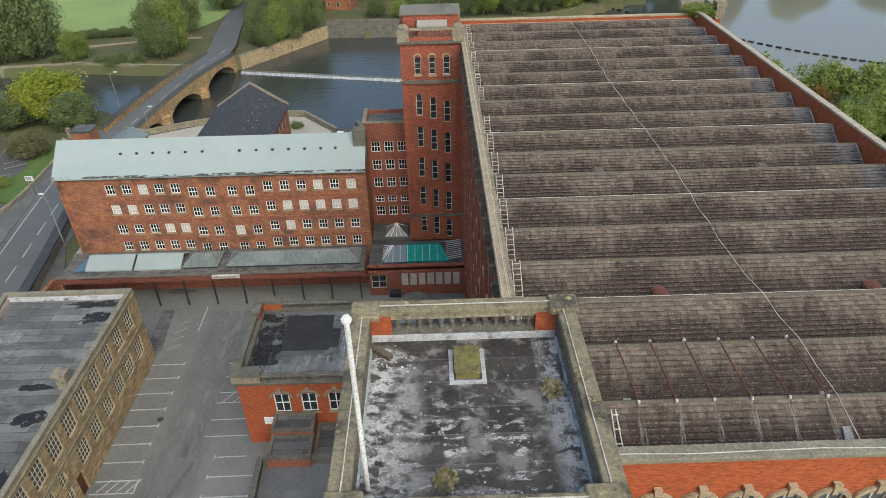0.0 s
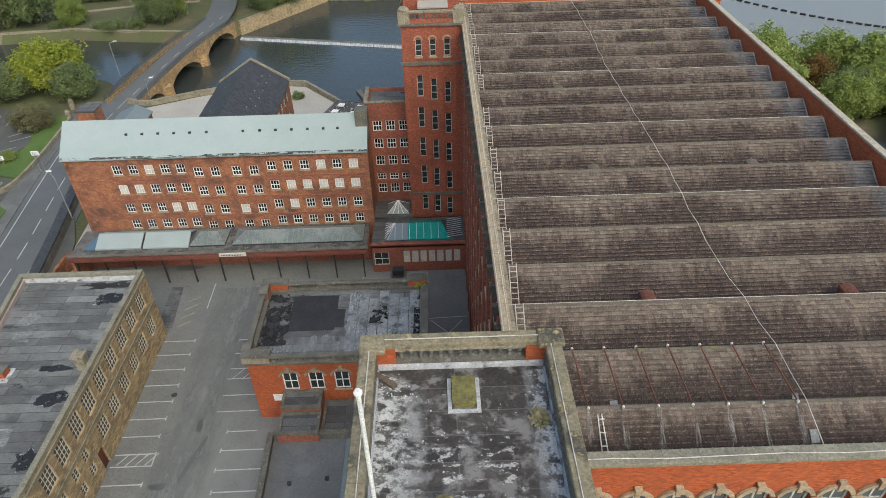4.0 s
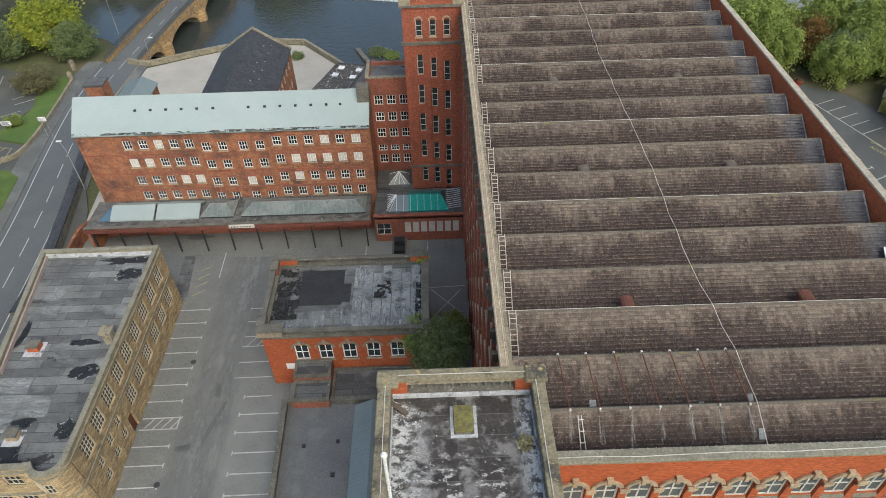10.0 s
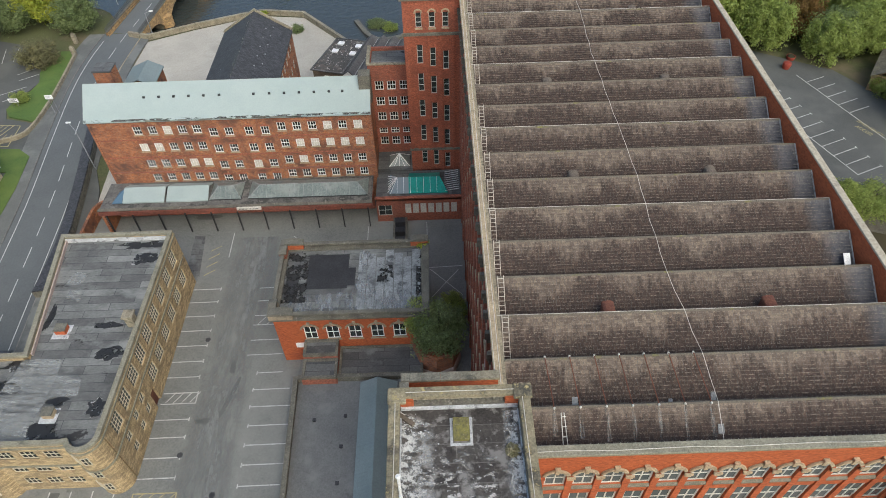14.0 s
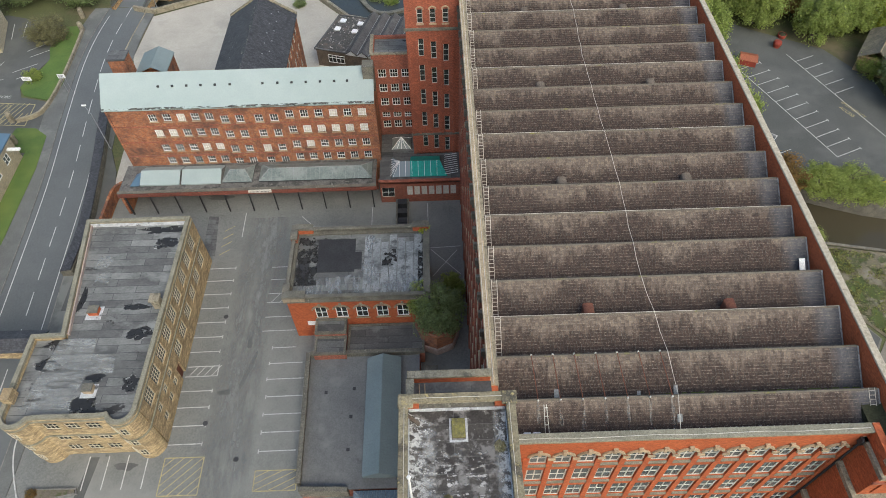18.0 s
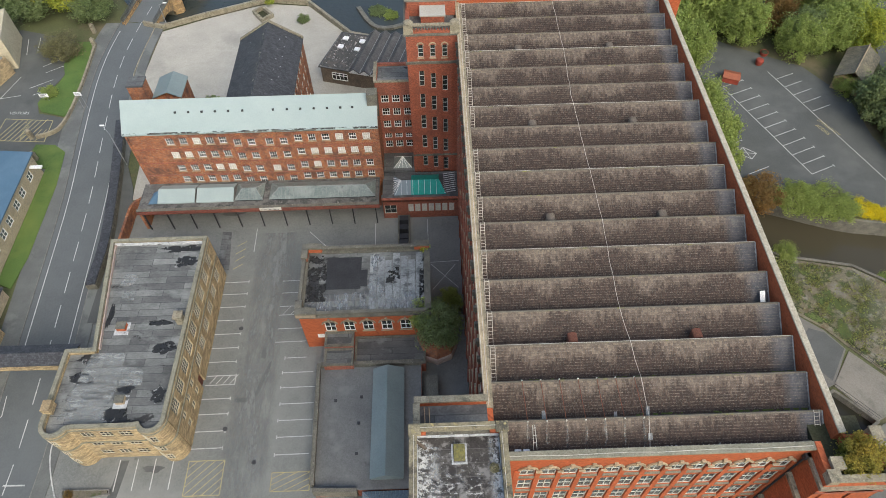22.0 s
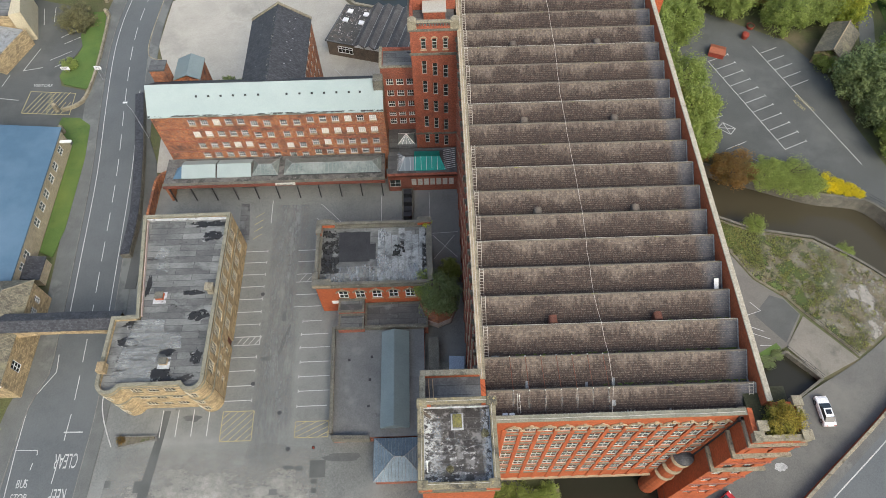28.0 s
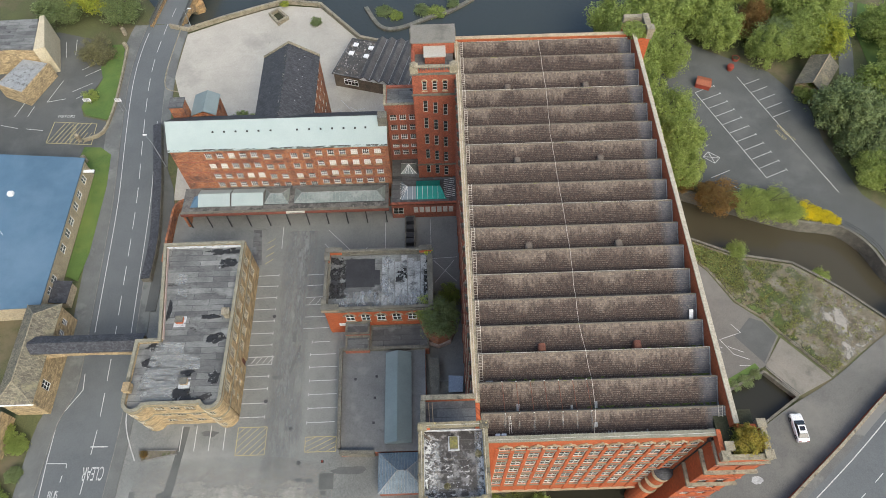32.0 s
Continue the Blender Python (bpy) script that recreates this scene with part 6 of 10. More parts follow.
slab3(b, [(gx0 - 0.25, 79.2, 18.55), (-23.4, 79.2, 22.0), (-23.4, gy1 - 0.2, 22.0), (gx0 - 0.25, gy1 - 0.2, 18.55)], 0.15)
slab3(b, [(-23.4, 79.2, 22.0), (gx1 + 0.25, 79.2, 18.55), (gx1 + 0.25, gy1 - 0.2, 18.55), (-23.4, gy1 - 0.2, 22.0)], 0.15)
part("roof", b, SLATEBLUE, gw, "dark slate roof with mossy ridge")
b = B()
slab3(b, [(-24.5, 79.6, 21.285), (-23.42, 79.6, 22.01), (-23.42, gy1 - 0.6, 22.01), (-24.5, gy1 - 0.6, 21.285)], 0.004)
part("ridge_lichen", b, worn_film("pale_ridge_lichen", (0.34, 0.32, 0.28), 1.6, 0.55, 0.60, (1.5, 0.8, 1), detail=12), gw, "pale lichen flecks below the ridge")
b = B()
poly3(b, (gx0, gy1 - 0.02, 18.4), (-23.4, gy1 - 0.02, 22.1), (gx1, gy1 - 0.02, 18.4))
slab3(b, [(gx0 - 0.3, gy1 - 0.4, 18.8), (-23.4, gy1 - 0.4, 22.25), (-23.4, gy1 + 0.05, 22.25), (gx0 - 0.3, gy1 + 0.05, 18.8)], 0.3)
slab3(b, [(-23.4, gy1 - 0.4, 22.25), (gx1 + 0.3, gy1 - 0.4, 18.8), (gx1 + 0.3, gy1 + 0.05, 18.8), (-23.4, gy1 + 0.05, 22.25)], 0.3)
part("gable_coping", b, STONE, gw)
b = B()
for k in range(10):
    y = 84.5 + k * 1.3
    for x in ((-20.6,) if k % 2 else (-26.2, -21.4)):
        zz = 22.0 - abs(x + 23.4) * 0.67
        b = B()
        box(b, x - 0.11, y - 0.09, zz - 0.05, x + 0.11, y + 0.09, zz + 0.07)
        part("roof_light", b, LEAD, gw, "tiny pale roof tile")

# mid block between the old mill and the rear tower
mb = thing("stair_block", (-2.3, 84, G), "red brick stair block with three window columns", "mill building")
mb_holes = [(0.75 + 1.72 * i, 1.95 + 1.72 * i, z, z + h) for z, h in ((18.2, 1.45), (15.6, 1.45), (13.0, 1.45), (10.7, 1.0), (8.6, 1.45)) for i in range(3)]
b = B()
wall(b, (-5.1, 81.2), (0.6, 81.2), G, 22.2, 0.4, mb_holes), wall(b, (-5.1, 86), (-5.1, 81.2), G, 22.2, 0.4)
wall(b, (0.6, 86), (-5.1, 86), G, 22.2, 0.4)
part("walls", b, REDDARK, mb)
add_windows(mb, (-5.1, 81.2), (0.6, 81.2), mb_holes, 3, 2, 0.15, 0.06, 0.09, (), WHITEPAINT)
b = B()
box(b, -4.7, 81.6, 21.6, 0.5, 85.6, 21.75)
part("roof", b, FELT, mb)
coping(mb, (-5.2, 81.3), (0.6, 81.3), 0.5, 22.2, 0.2, 1.2, STONE)
coping(mb, (-5.05, 81.5), (-5.05, 86), 0.5, 22.2, 0.2, 1.2, STONE)

# ---- low canopy range along the old mill ----
cn = thing("canopy_range", (-24, 72, G), "long low shed with rooflights and a red fascia", "shed")
b = B()
box(b, -43.8, 69.7, 7.2, -5.4, 75.4, 7.5)
part("roof", b, surf("stained_canopy_roof", (0.155, 0.148, 0.138), (0.10, 0.097, 0.09), 0.6, 0.85, c3=(0.055, 0.055, 0.052), s3=0.7, t3=(0.50, 0.60), c4=(0.27, 0.255, 0.235), s4=0.7, t4=(0.62, 0.7)), cn, "stained grey flat roof")
b = B()
box(b, -43.9, 69.4, 6.8, -5.3, 69.7, 7.35)
part("fascia", b, surf("dull_red_fascia", (0.20, 0.065, 0.045), (0.14, 0.055, 0.042), 0.6, 0.8), cn, "dull red fascia beam")
b = B()
box(b, -43.9, 69.5, 7.5, -5.3, 70.0, 7.62)
part("roof_edge", b, STONEDARK, cn, "dark felted roof edge")
for i in range(11):
    x = -43.0 + 3.7 * i
    b = B()
    box(b, x - 0.08, 69.45, G, x + 0.08, 69.65, 6.8)
    part("post", b, DARKIRON, cn)
b = B()
box(b, -43.8, 73.2, G, -5.4, 73.5, 7.2)
part("back_wall", b, REDDARK, cn)
b = B()
box(b, -43.8, 69.7, G, -43.4, 75.4, 7.2)
part("end_wall", b, OLDBRICK, cn)


def lantern(x0, x1, y0, y1, z, h, mat, lab, hip=1.2):
    """A hipped glass rooflight with bars."""
    t = thing("rooflight", ((x0 + x1) / 2, (y0 + y1) / 2, z), lab, "rooflight")
    ym = (y0 + y1) / 2
    b = B()
    box(b, x0, y0, z, x1, y1, z + 0.2)
    part("kerb_frame", b, DARKIRON, t)
    b = B()
    r0, r1 = (x0 + hip, ym, z + h), (x1 - hip, ym, z + h)
    a = [(x0, y0, z + 0.2), (x1, y0, z + 0.2), (x1, y1, z + 0.2), (x0, y1, z + 0.2)]
    poly3(b, a[0], a[1], r1, r0), poly3(b, a[2], a[3], r0, r1), poly3(b, a[1], a[2], r1), poly3(b, a[3], a[0], r0)
    part("glass", b, mat, t)
    b = B()
    for p, q in ((a[0], r0), (a[3], r0), (a[1], r1), (a[2], r1), (r0, r1)):
        rod(b, p, q, 0.06, 5)
    part("ridge_frame", b, LEAD, t)
    n = int((x1 - x0) / 0.65)
    for i in range(1, n):
        x = x0 + (x1 - x0) * i / n
        f = min(1, (x - x0) / hip, (x1 - x) / hip)
        b = B()
        tube(b, [(x, y0, z + 0.22), (x, y0 + (ym - y0) * f, z + 0.22 + (h - 0.2) * f), (x, y1 - (y1 - ym) * f, z + 0.22 + (h - 0.2) * f), (x, y1, z + 0.22)], 0.022, 4)
        part("glazing_bar", b, LEAD, t)
    return t


lantern(-28.5, -24.0, 71.1, 74.7, 7.5, 1.1, SKYGLASS, "dusty green glass rooflight on the shed")
lantern(-23.0, -6.0, 71.1, 74.7, 7.5, 1.1, SKYGLASS, "long dusty green glass rooflight on the shed", 1.6)
for x0, x1 in ((-40.8, -34.9), (-34.6, -28.7)):
    t = thing("roof_sheet", ((x0 + x1) / 2, 72.9, 7.5), "pale blue-white sheeted rooflight cover", "roof cover")
    b = B()
    slab3(b, [(x0, 71.0, 7.7), (x1, 71.0, 7.7), (x1, 73.2, 8.6), (x0, 73.2, 8.6)], 0.2)
    slab3(b, [(x0, 73.2, 8.6), (x1, 73.2, 8.6), (x1, 74.8, 7.7), (x0, 74.8, 7.7)], 0.2)
    part("sheeting", b, WHITEROOF, t)
b = B()
slab3(b, [(-42.3, 71.0, 7.6), (-40.9, 71.0, 7.65), (-40.9, 73.2, 8.3), (-41.8, 73.2, 7.8)], 0.12)
solid("tarpaulin", b, BLUEROOF, "dark blue tarpaulin over a broken rooflight", "tarpaulin")
b = B()
box(b, -24.3, 69.2, 7.2, -20.9, 69.42, 7.65)
solid("sign_board", b, BLIND, "long white sign board fixed to the red fascia", "sign")
b = B()
for i in range(14):
    box(b, -24.0 + 0.2 * i, 69.18, 7.33, -23.9 + 0.2 * i, 69.2, 7.5)
solid("sign_lettering", b, DARKIRON, "faint dark lettering bars on the white sign", "lettering")

# curved red wall at the yard gate
t = thing("gate_wall", (-45, 70, G), "curved red brick gate wall beside the yard entrance", "wall")
arc = [(-44.0 - 2.6 * math.sin(a), 72.6 - 2.6 + 2.6 * math.cos(a) + 2.2) for a in [math.pi * k / 12 for k in range(7)]]
arc += [(-46.6, 66), (-46.4, 61)]
for p, q in zip(arc, arc[1:]):
    b = B()
    d = (Vector(q) - Vector(p)).normalized()
    n = Vector((-d.y, d.x)) * 0.2
    prism(b, [(p[0] + n.x, p[1] + n.y), (p[0] - n.x, p[1] - n.y), (q[0] - n.x, q[1] - n.y), (q[0] + n.x, q[1] + n.y)], G, G + 2.3)
    bmesh.ops.recalc_face_normals(b, faces=b.faces)
    part("wall_length", b, OLDBRICK, t)
t = thing("road_wall", (-50, 70, G), "broad dark slate-topped wall between road and ramp", "wall", kind="structure")
line = smooth([(-49.3, 58), (-49.5, 67), (-51.3, 79), (-52.6, 86), (-54.4, 95)], 3)
for p, q in zip(line, line[1:]):
    d = (Vector(q) - Vector(p)).normalized()
    n = Vector((-d.y, d.x))
    b = B()
    a0, a1, c0, c1 = Vector(p) + n * 0.85, Vector(p) - n * 0.85, Vector(q) + n * 0.85, Vector(q) - n * 0.85
    prism(b, [tuple(a0), tuple(a1), tuple(c1), tuple(c0)], G, G + 1.2)
    bmesh.ops.recalc_face_normals(b, faces=b.faces)
    part("wall_length", b, STONEDARK, t)
    b = B()
    z = G + 1.3
    slab3(b, [(*a0, z), (*a1, z + 0.35), (*c1, z + 0.35), (*c0, z)], 0.12)
    bmesh.ops.recalc_face_normals(b, faces=b.faces)
    part("slate_top", b, SLATEBLUE, t)
sheet("loading_ramp", [(-48.5, 52), (-46.7, 52), (-46.9, 72), (-48.5, 79), (-51.5, 86), (-50.6, 79), (-48.8, 67)], G + 0.16, DARKTAR, "dark sunken service strip beside the road", "ramp")

# ---- link block with the teal roof ----
lk = thing("link_block", (1.2, 73, G), "low link block with a teal and glass roof", "shed")
b = B()
box(b, -4.9, 70.4, 6.9, 7.3, 76.6, 7.15)
part("roof", b, FELTDARK, lk)
lk_holes = [(0.25 + 0.0, 2.2, G + 1.2, G + 3.2)] + [(4.1 + 1.1 * i, 4.95 + 1.1 * i, G + 1.5, G + 3.4) for i in range(7)]
b = B()
wall(b, (-4.9, 70.4), (7.3, 70.4), G, 7.4, 0.4, lk_holes)
part("front_wall", b, REDDARK, lk)
add_windows(lk, (-4.9, 70.4), (7.3, 70.4), lk_holes[:1], 2, 2, 0.12)
add_windows(lk, (-4.9, 70.4), (7.3, 70.4), lk_holes[1:], 1, 1, 0.12, boards=range(7))
coping(lk, (-5, 70.5), (7.3, 70.5), 0.5, 7.4, 0.15, 1.5, REDDARK)
b = B()
slab3(b, [(-0.2, 71.4, 7.4), (5.4, 71.4, 7.4), (4.3, 73.6, 8.5), (-0.2, 73.6, 8.5)], 0.1)
slab3(b, [(-0.2, 73.6, 8.5), (4.3, 73.6, 8.5), (4.3, 75.6, 7.5), (-0.2, 75.6, 7.5)], 0.1)
part("teal_roof", b, TEAL, lk, "bright teal sheet roofing")
b = B()
slab3(b, [(-3.0, 71.4, 7.4), (-0.2, 71.4, 7.4), (-0.2, 73.6, 8.5), (-1.8, 73.6, 8.5)], 0.08)
slab3(b, [(-3.0, 75.6, 7.4), (-3.0, 71.4, 7.4), (-1.8, 73.6, 8.5)], 0.08)
part("glass_slope", b, PANELIT, lk, "pale glazed slope")
for i in range(10):
    y = 71.6 + 0.45 * i
    b = B()
    rod(b, (5.0, y, 7.5), (7.0, y + 0.2, 7.7), 0.04, 4)
    part("rafter", b, WHITEPAINT, lk)
    if i < 7:
        b = B()
        rod(b, (-3.2, 71.5 + 0.6 * i, 7.5), (-1.8, 73.6, 8.55), 0.035, 4)
        part("rafter", b, WHITEPAINT, lk)
for i in range(8):
    x = -2.8 + 0.95 * i
    b = B()
    rod(b, (x, 71.4, 7.46), (max(x, -1.8), 73.6, 8.55), 0.03, 4)
    part("rafter", b, WHITEPAINT, lk)
t = thing("rooflight", (-1.6, 78.6, 7.3), "small pyramid glass rooflight with white bars", "rooflight")
b = B()
c = (-1.6, 78.7, 8.8)
sq = [(-3.1, 77.4, 7.4), (-0.1, 77.4, 7.4), (-0.1, 80.0, 7.4), (-3.1, 80.0, 7.4)]
for i in range(4):
    poly3(b, sq[i], sq[(i + 1) % 4], c)
part("glass", b, SKYGLASS, t)
b = B()
for p in sq:
    rod(b, p, c, 0.05, 5)
for i in range(1, 4):
    rod(b, (-3.1 + 0.75 * i, 77.4, 7.42), c, 0.035, 4)
part("bar_frame", b, WHITEPAINT, t)
sheet("low_roof", [(-4.9, 76.7), (7.3, 76.7), (7.3, 81.1), (-4.9, 81.1)], 7.25, FELTDARK, "dark low roof between the blocks", "roof", 0.3)
t = thing("sunken_plant", (-1.6, 65, G), "black iron plant trench with pipes in the yard", "plant")
b = B()
ring(b, [(-2.6, 60.2), (-0.6, 60.2), (-0.6, 70.2), (-2.6, 70.2)], 0.25, G, G + 0.9)
part("kerb", b, STONEDARK, t)
for i in range(6):
    b = B()
    box(b, -2.3, 60.6 + 1.6 * i, G, -0.9, 61.6 + 1.6 * i, G + 0.9 + 0.3 * (i % 3))
    part("tank", b, DARKIRON, t)

# ---- stone offices beside the yard ----
st = thing("stone_offices", (-36.5, 46, G), "golden sandstone office block with rounded corners and flat roof", "office building")
SZ, SR = 12.55, 12.1
arc_r = [(-31.0 + 1.75 * math.cos(a), 32.6 + 1.75 * math.sin(a)) for a in [-math.pi * 0.85 + math.pi * 0.85 * k / 9 for k in range(10)]]
arc_l = [(-42.3 + 1.75 * math.cos(a), 32.4 + 1.75 * math.sin(a)) for a in [-math.pi + math.pi * 0.85 * k / 9 for k in range(10)]]
outline = [(-44.05, 42.3)] + arc_l + [(-40.2, 31.7), (-33.2, 31.7)] + arc_r + [(-29.25, 60.0), (-43.0, 59.9), (-40.6, 42.4)]
east_p, east_q = (-29.25, 32.8), (-29.25, 60.0)
up = [(y - 32.8 - 0.9, y - 32.8 + 0.9, 9.35, 11.75) for y in (57.2, 54.4, 51.65, 48.8, 46.0, 43.35, 40.6, 37.8, 35.1)]
low = [(y - 32.8 - 0.9, y - 32.8 + 0.9, 5.5, 7.7) for y in (57.4, 54.55, 51.85, 49.0, 46.15, 43.5)] + [(y - 32.8 - 0.5, y - 32.8 + 0.5, z, z + 1.35) for y in (39.75, 37.7, 35.25) for z in (6.55, 4.4)]
door_h = [(8.2, 9.4, G, 5.6)]
b = B()
wall(b, east_p, east_q, G - 0.2, SZ, 0.5, up + low + door_h)
front_p2, front_q2 = (-40.2, 31.7), (-33.2, 31.7)
fr = [(0.3 + 2.3 * i, 1.9 + 2.3 * i, z, z + 1.5) for i in range(3) for z in (10.0, 7.0, 4.2)]
wall(b, front_p2, front_q2, G - 0.2, SZ, 0.5, fr)
rest = [outline[i] for i in range(len(outline))]
for a, c in zip(rest, rest[1:] + rest[:1]):
    if (a, c) in ((front_p2, front_q2),) or (abs(a[0] + 29.25) < 0.02 and abs(c[0] + 29.25) < 0.02 and a[1] < 40):
        continue
    wall(b, a, c, G - 0.2, SZ, 0.5)
bmesh.ops.recalc_face_normals(b, faces=b.faces)
part("walls", b, GOLD, st)
add_windows(st, east_p, east_q, up, 4, 4, 0.16, 0.06, 0.09, (), BUFFPAINT, OFFICEGLASS)
add_windows(st, east_p, east_q, low[:6], 4, 4, 0.16, 0.06, 0.09, (), BUFFPAINT, OFFICEGLASS)
add_windows(st, east_p, east_q, low[6:], 2, 3, 0.16, 0.06, 0.09, (), BUFFPAINT, OFFICEGLASS)
add_windows(st, front_p2, front_q2, fr, 3, 2, 0.16, 0.06, 0.09, (), BUFFPAINT)
b = B()
box(b, -29.6, 32.8 + 8.25, G, -29.5, 32.8 + 9.35, 5.5)
part("door", b, RUST, st, "dark brown panelled door")
for i in range(8):
    for cx, cy, a in ((-31.0, 32.6, -math.pi * 0.62), (-42.3, 32.4, -math.pi * 0.7)):
        if i < 3:
            for da in (-0.45, 0.15):
                aa = a + da + 0.3
                fm, pm = window_meshes(0.75, 1.4, 2, 2, 0.05, 0.07, BUFFPAINT)
                w = placed("window", fm, st, (cx + 1.74 * math.cos(aa), cy + 1.74 * math.sin(aa), 4.2 + 2.9 * i), math.degrees(aa) + 90)
                pn = new("pane", pm)
                pn.parent = w
for z in (8.35, 12.1):
    b = B()
    for a, c in zip(outline, outline[1:] + outline[:1]):
        d = (Vector(c) - Vector(a)).normalized()
        o = Vector((d.y, -d.x)) * 0.1
        prism(b, [(a[0], a[1]), (a[0] + o.x, a[1] + o.y), (c[0] + o.x, c[1] + o.y), (c[0], c[1])], z, z + 0.22)
    bmesh.ops.recalc_face_normals(b, faces=b.faces)
    part("string_course", b, FRONTCOPING, st)
b = B()
inner = ring(b, outline, 0.5, SZ, SZ + 0.35)
part("parapet", b, FRONTCOPING, st, "weathered grey-green stone parapet")
b = B()
prism(b, inner, SR - 0.2, SR)
bmesh.ops.triangulate(b, faces=[f for f in b.faces if len(f.verts) > 4])
bmesh.ops.recalc_face_normals(b, faces=b.faces)
part("roof", b, FELT, st, "patched grey felt roof with black damp areas")
damp = worn_film("black_damp_felt", (0.025, 0.025, 0.025), 0.9, 0.40, 0.46, rough=0.5)
rim_film = worn_film("pale_tide_marks", (0.34, 0.34, 0.33), 1.6, 0.50, 0.60)
for cx, cy, rx, ry, seed in ((-35.6, 33.4, 1.3, 1.6, 1), (-35.3, 37.2, 1.2, 0.9, 2), (-41.3, 38.6, 1.5, 0.9, 3), (-40.9, 41.2, 1.3, 0.6, 4), (-31.0, 36.0, 0.9, 1.0, 5), (-31.8, 42.4, 1.6, 0.8, 6), (-33.2, 46.2, 1.4, 0.5, 7), (-31.8, 56.0, 1.7, 0.9, 8), (-32.8, 58.3, 2.6, 0.6, 9), (-40.0, 47.5, 0.4, 1.8, 10)):
    b = B()
    v = []
    for k in range(26):
        a = 2 * math.pi * k / 26
        f = 1 + 0.55 * noise.noise((math.cos(a) * 1.7 + seed * 7, math.sin(a) * 1.7, 0)) + 0.3 * noise.noise((math.cos(a) * 5 + seed, math.sin(a) * 5, 3))
        v.append((cx + rx * f * math.cos(a), cy + ry * f * math.sin(a)))
    prism(b, v, SR, SR + 0.006)
    bmesh.ops.triangulate(b, faces=[f for f in b.faces if len(f.verts) > 4])
    part("damp_patch", b, damp, st, "black damp patch in the felt")
    b = B()
    prism(b, [(cx + (x - cx) * 1.14, cy + (y - cy) * 1.14) for x, y in v], SR, SR + 0.003)
    bmesh.ops.triangulate(b, faces=[f for f in b.faces if len(f.verts) > 4])
    part("tide_mark", b, rim_film, st, "pale tide mark round the damp patch")
WASH = worn_film("bleached_roof_wash", (0.38, 0.39, 0.375), 0.7, 0.44, 0.74, (0.5, 2.2, 1))
for pts in ([(-42.6, 33.2), (-37.2, 33.0), (-36.2, 38.4), (-36.6, 42.0), (-40.8, 42.0)], [(-39.4, 49.6), (-37.6, 49.6), (-37.4, 51.4), (-39.2, 51.4)], [(-40.2, 52.2), (-38.4, 52.2), (-37.6, 54.2), (-39.6, 54.2)], [(-36.6, 37.0), (-33.4, 37.4), (-33.8, 40.0), (-36.4, 39.8)]):
    b = B()
    prism(b, pts, SR + 0.007, SR + 0.010)
    part("pale_wash", b, WASH, st, "bleached pale wash on the felt")
b = B()
box(b, -42.4, 59.15, SR, -29.9, 59.32, SR + 0.5)
part("flashing", b, WHITESCUM, st)
b = B()
prism(b, [(-42.35, 59.2), (-42.2, 59.2), (-39.85, 42.4), (-40.0, 42.4)][::-1], SR, SR + 0.45)
bmesh.ops.recalc_face_normals(b, faces=b.faces)
part("flashing", b, surf("pinkish_flashing", (0.42, 0.34, 0.30), (0.34, 0.27, 0.24), 1.0, 0.8), st)
for (x, y, s, lab) in ((-37.9, 45.6, 0.72, "low brick roof hatch with a dark lid"), (-35.4, 35.3, 0.65, "low brick roof hatch on a white apron")):
    t = thing("roof_hatch", (x, y, SR), lab, "hatch")
    b = B()
    box(b, x - s * 1.3, y - s * 1.5, SR, x + s * 1.3, y + s * 1.1, SR + 0.02)
    part("apron", b, WHITESCUM, t)
    b = B()
    box(b, x - s * 0.8, y - s * 0.7, SR + 0.02, x + s * 0.8, y + s * 0.7, SR + 0.65)
    part("body", b, RED if y > 40 else TRIM, t)
    b = B()
    box(b, x - s * 0.88, y - s * 0.78, SR + 0.65, x + s * 0.88, y + s * 0.78, SR + 0.75)
    part("lid", b, STONEDARK, t)
t = thing("chimney", (-30.2, 46.3, SR), "short square stone chimney on the parapet", "chimney")
b = B()
box(b, -30.75, 45.8, SR, -29.85, 46.7, 13.7)
part("shaft", b, STONE, t)
b = B()
box(b, -30.9, 45.65, 13.7, -29.7, 46.85, 13.95)
part("cap", b, STONE, t)
t = thing("vent_box", (-43.3, 34.4, SZ), "small orange stone chimney stump on the parapet", "chimney")
b = B()
box(b, -43.9, 33.6, SZ, -42.9, 35.0, SZ + 1.3)
part("shaft", b, GOLD, t)

# arched gangway over the road
gwy = thing("footbridge", (-52, 43, G), "enclosed stone gangway on an arch over the road", "footbridge")
b = B()
X0, X1 = -60.1, -44.1
n = 18
for y, s in ((41.7, 1), (44.2, -1)):
    for i in range(n):
        xa, xb = X0 + (X1 - X0) * i / n, X0 + (X1 - X0) * (i + 1) / n
        f = lambda x: G + 4.4 + 1.3 * math.sqrt(max(0, 1 - ((x - (X0 + X1) / 2) / 8.1) ** 2))
        v = [b.verts.new(p) for p in ((xa, y, f(xa)), (xb, y, f(xb)), (xb, y, 10.3), (xa, y, 10.3), (xa, y + 0.35 * s, f(xa)), (xb, y + 0.35 * s, f(xb)), (xb, y + 0.35 * s, 10.3), (xa, y + 0.35 * s, 10.3))]
        b.faces.new((v[0], v[1], v[2], v[3])), b.faces.new((v[5], v[4], v[7], v[6])), b.faces.new((v[1], v[0], v[4], v[5]))
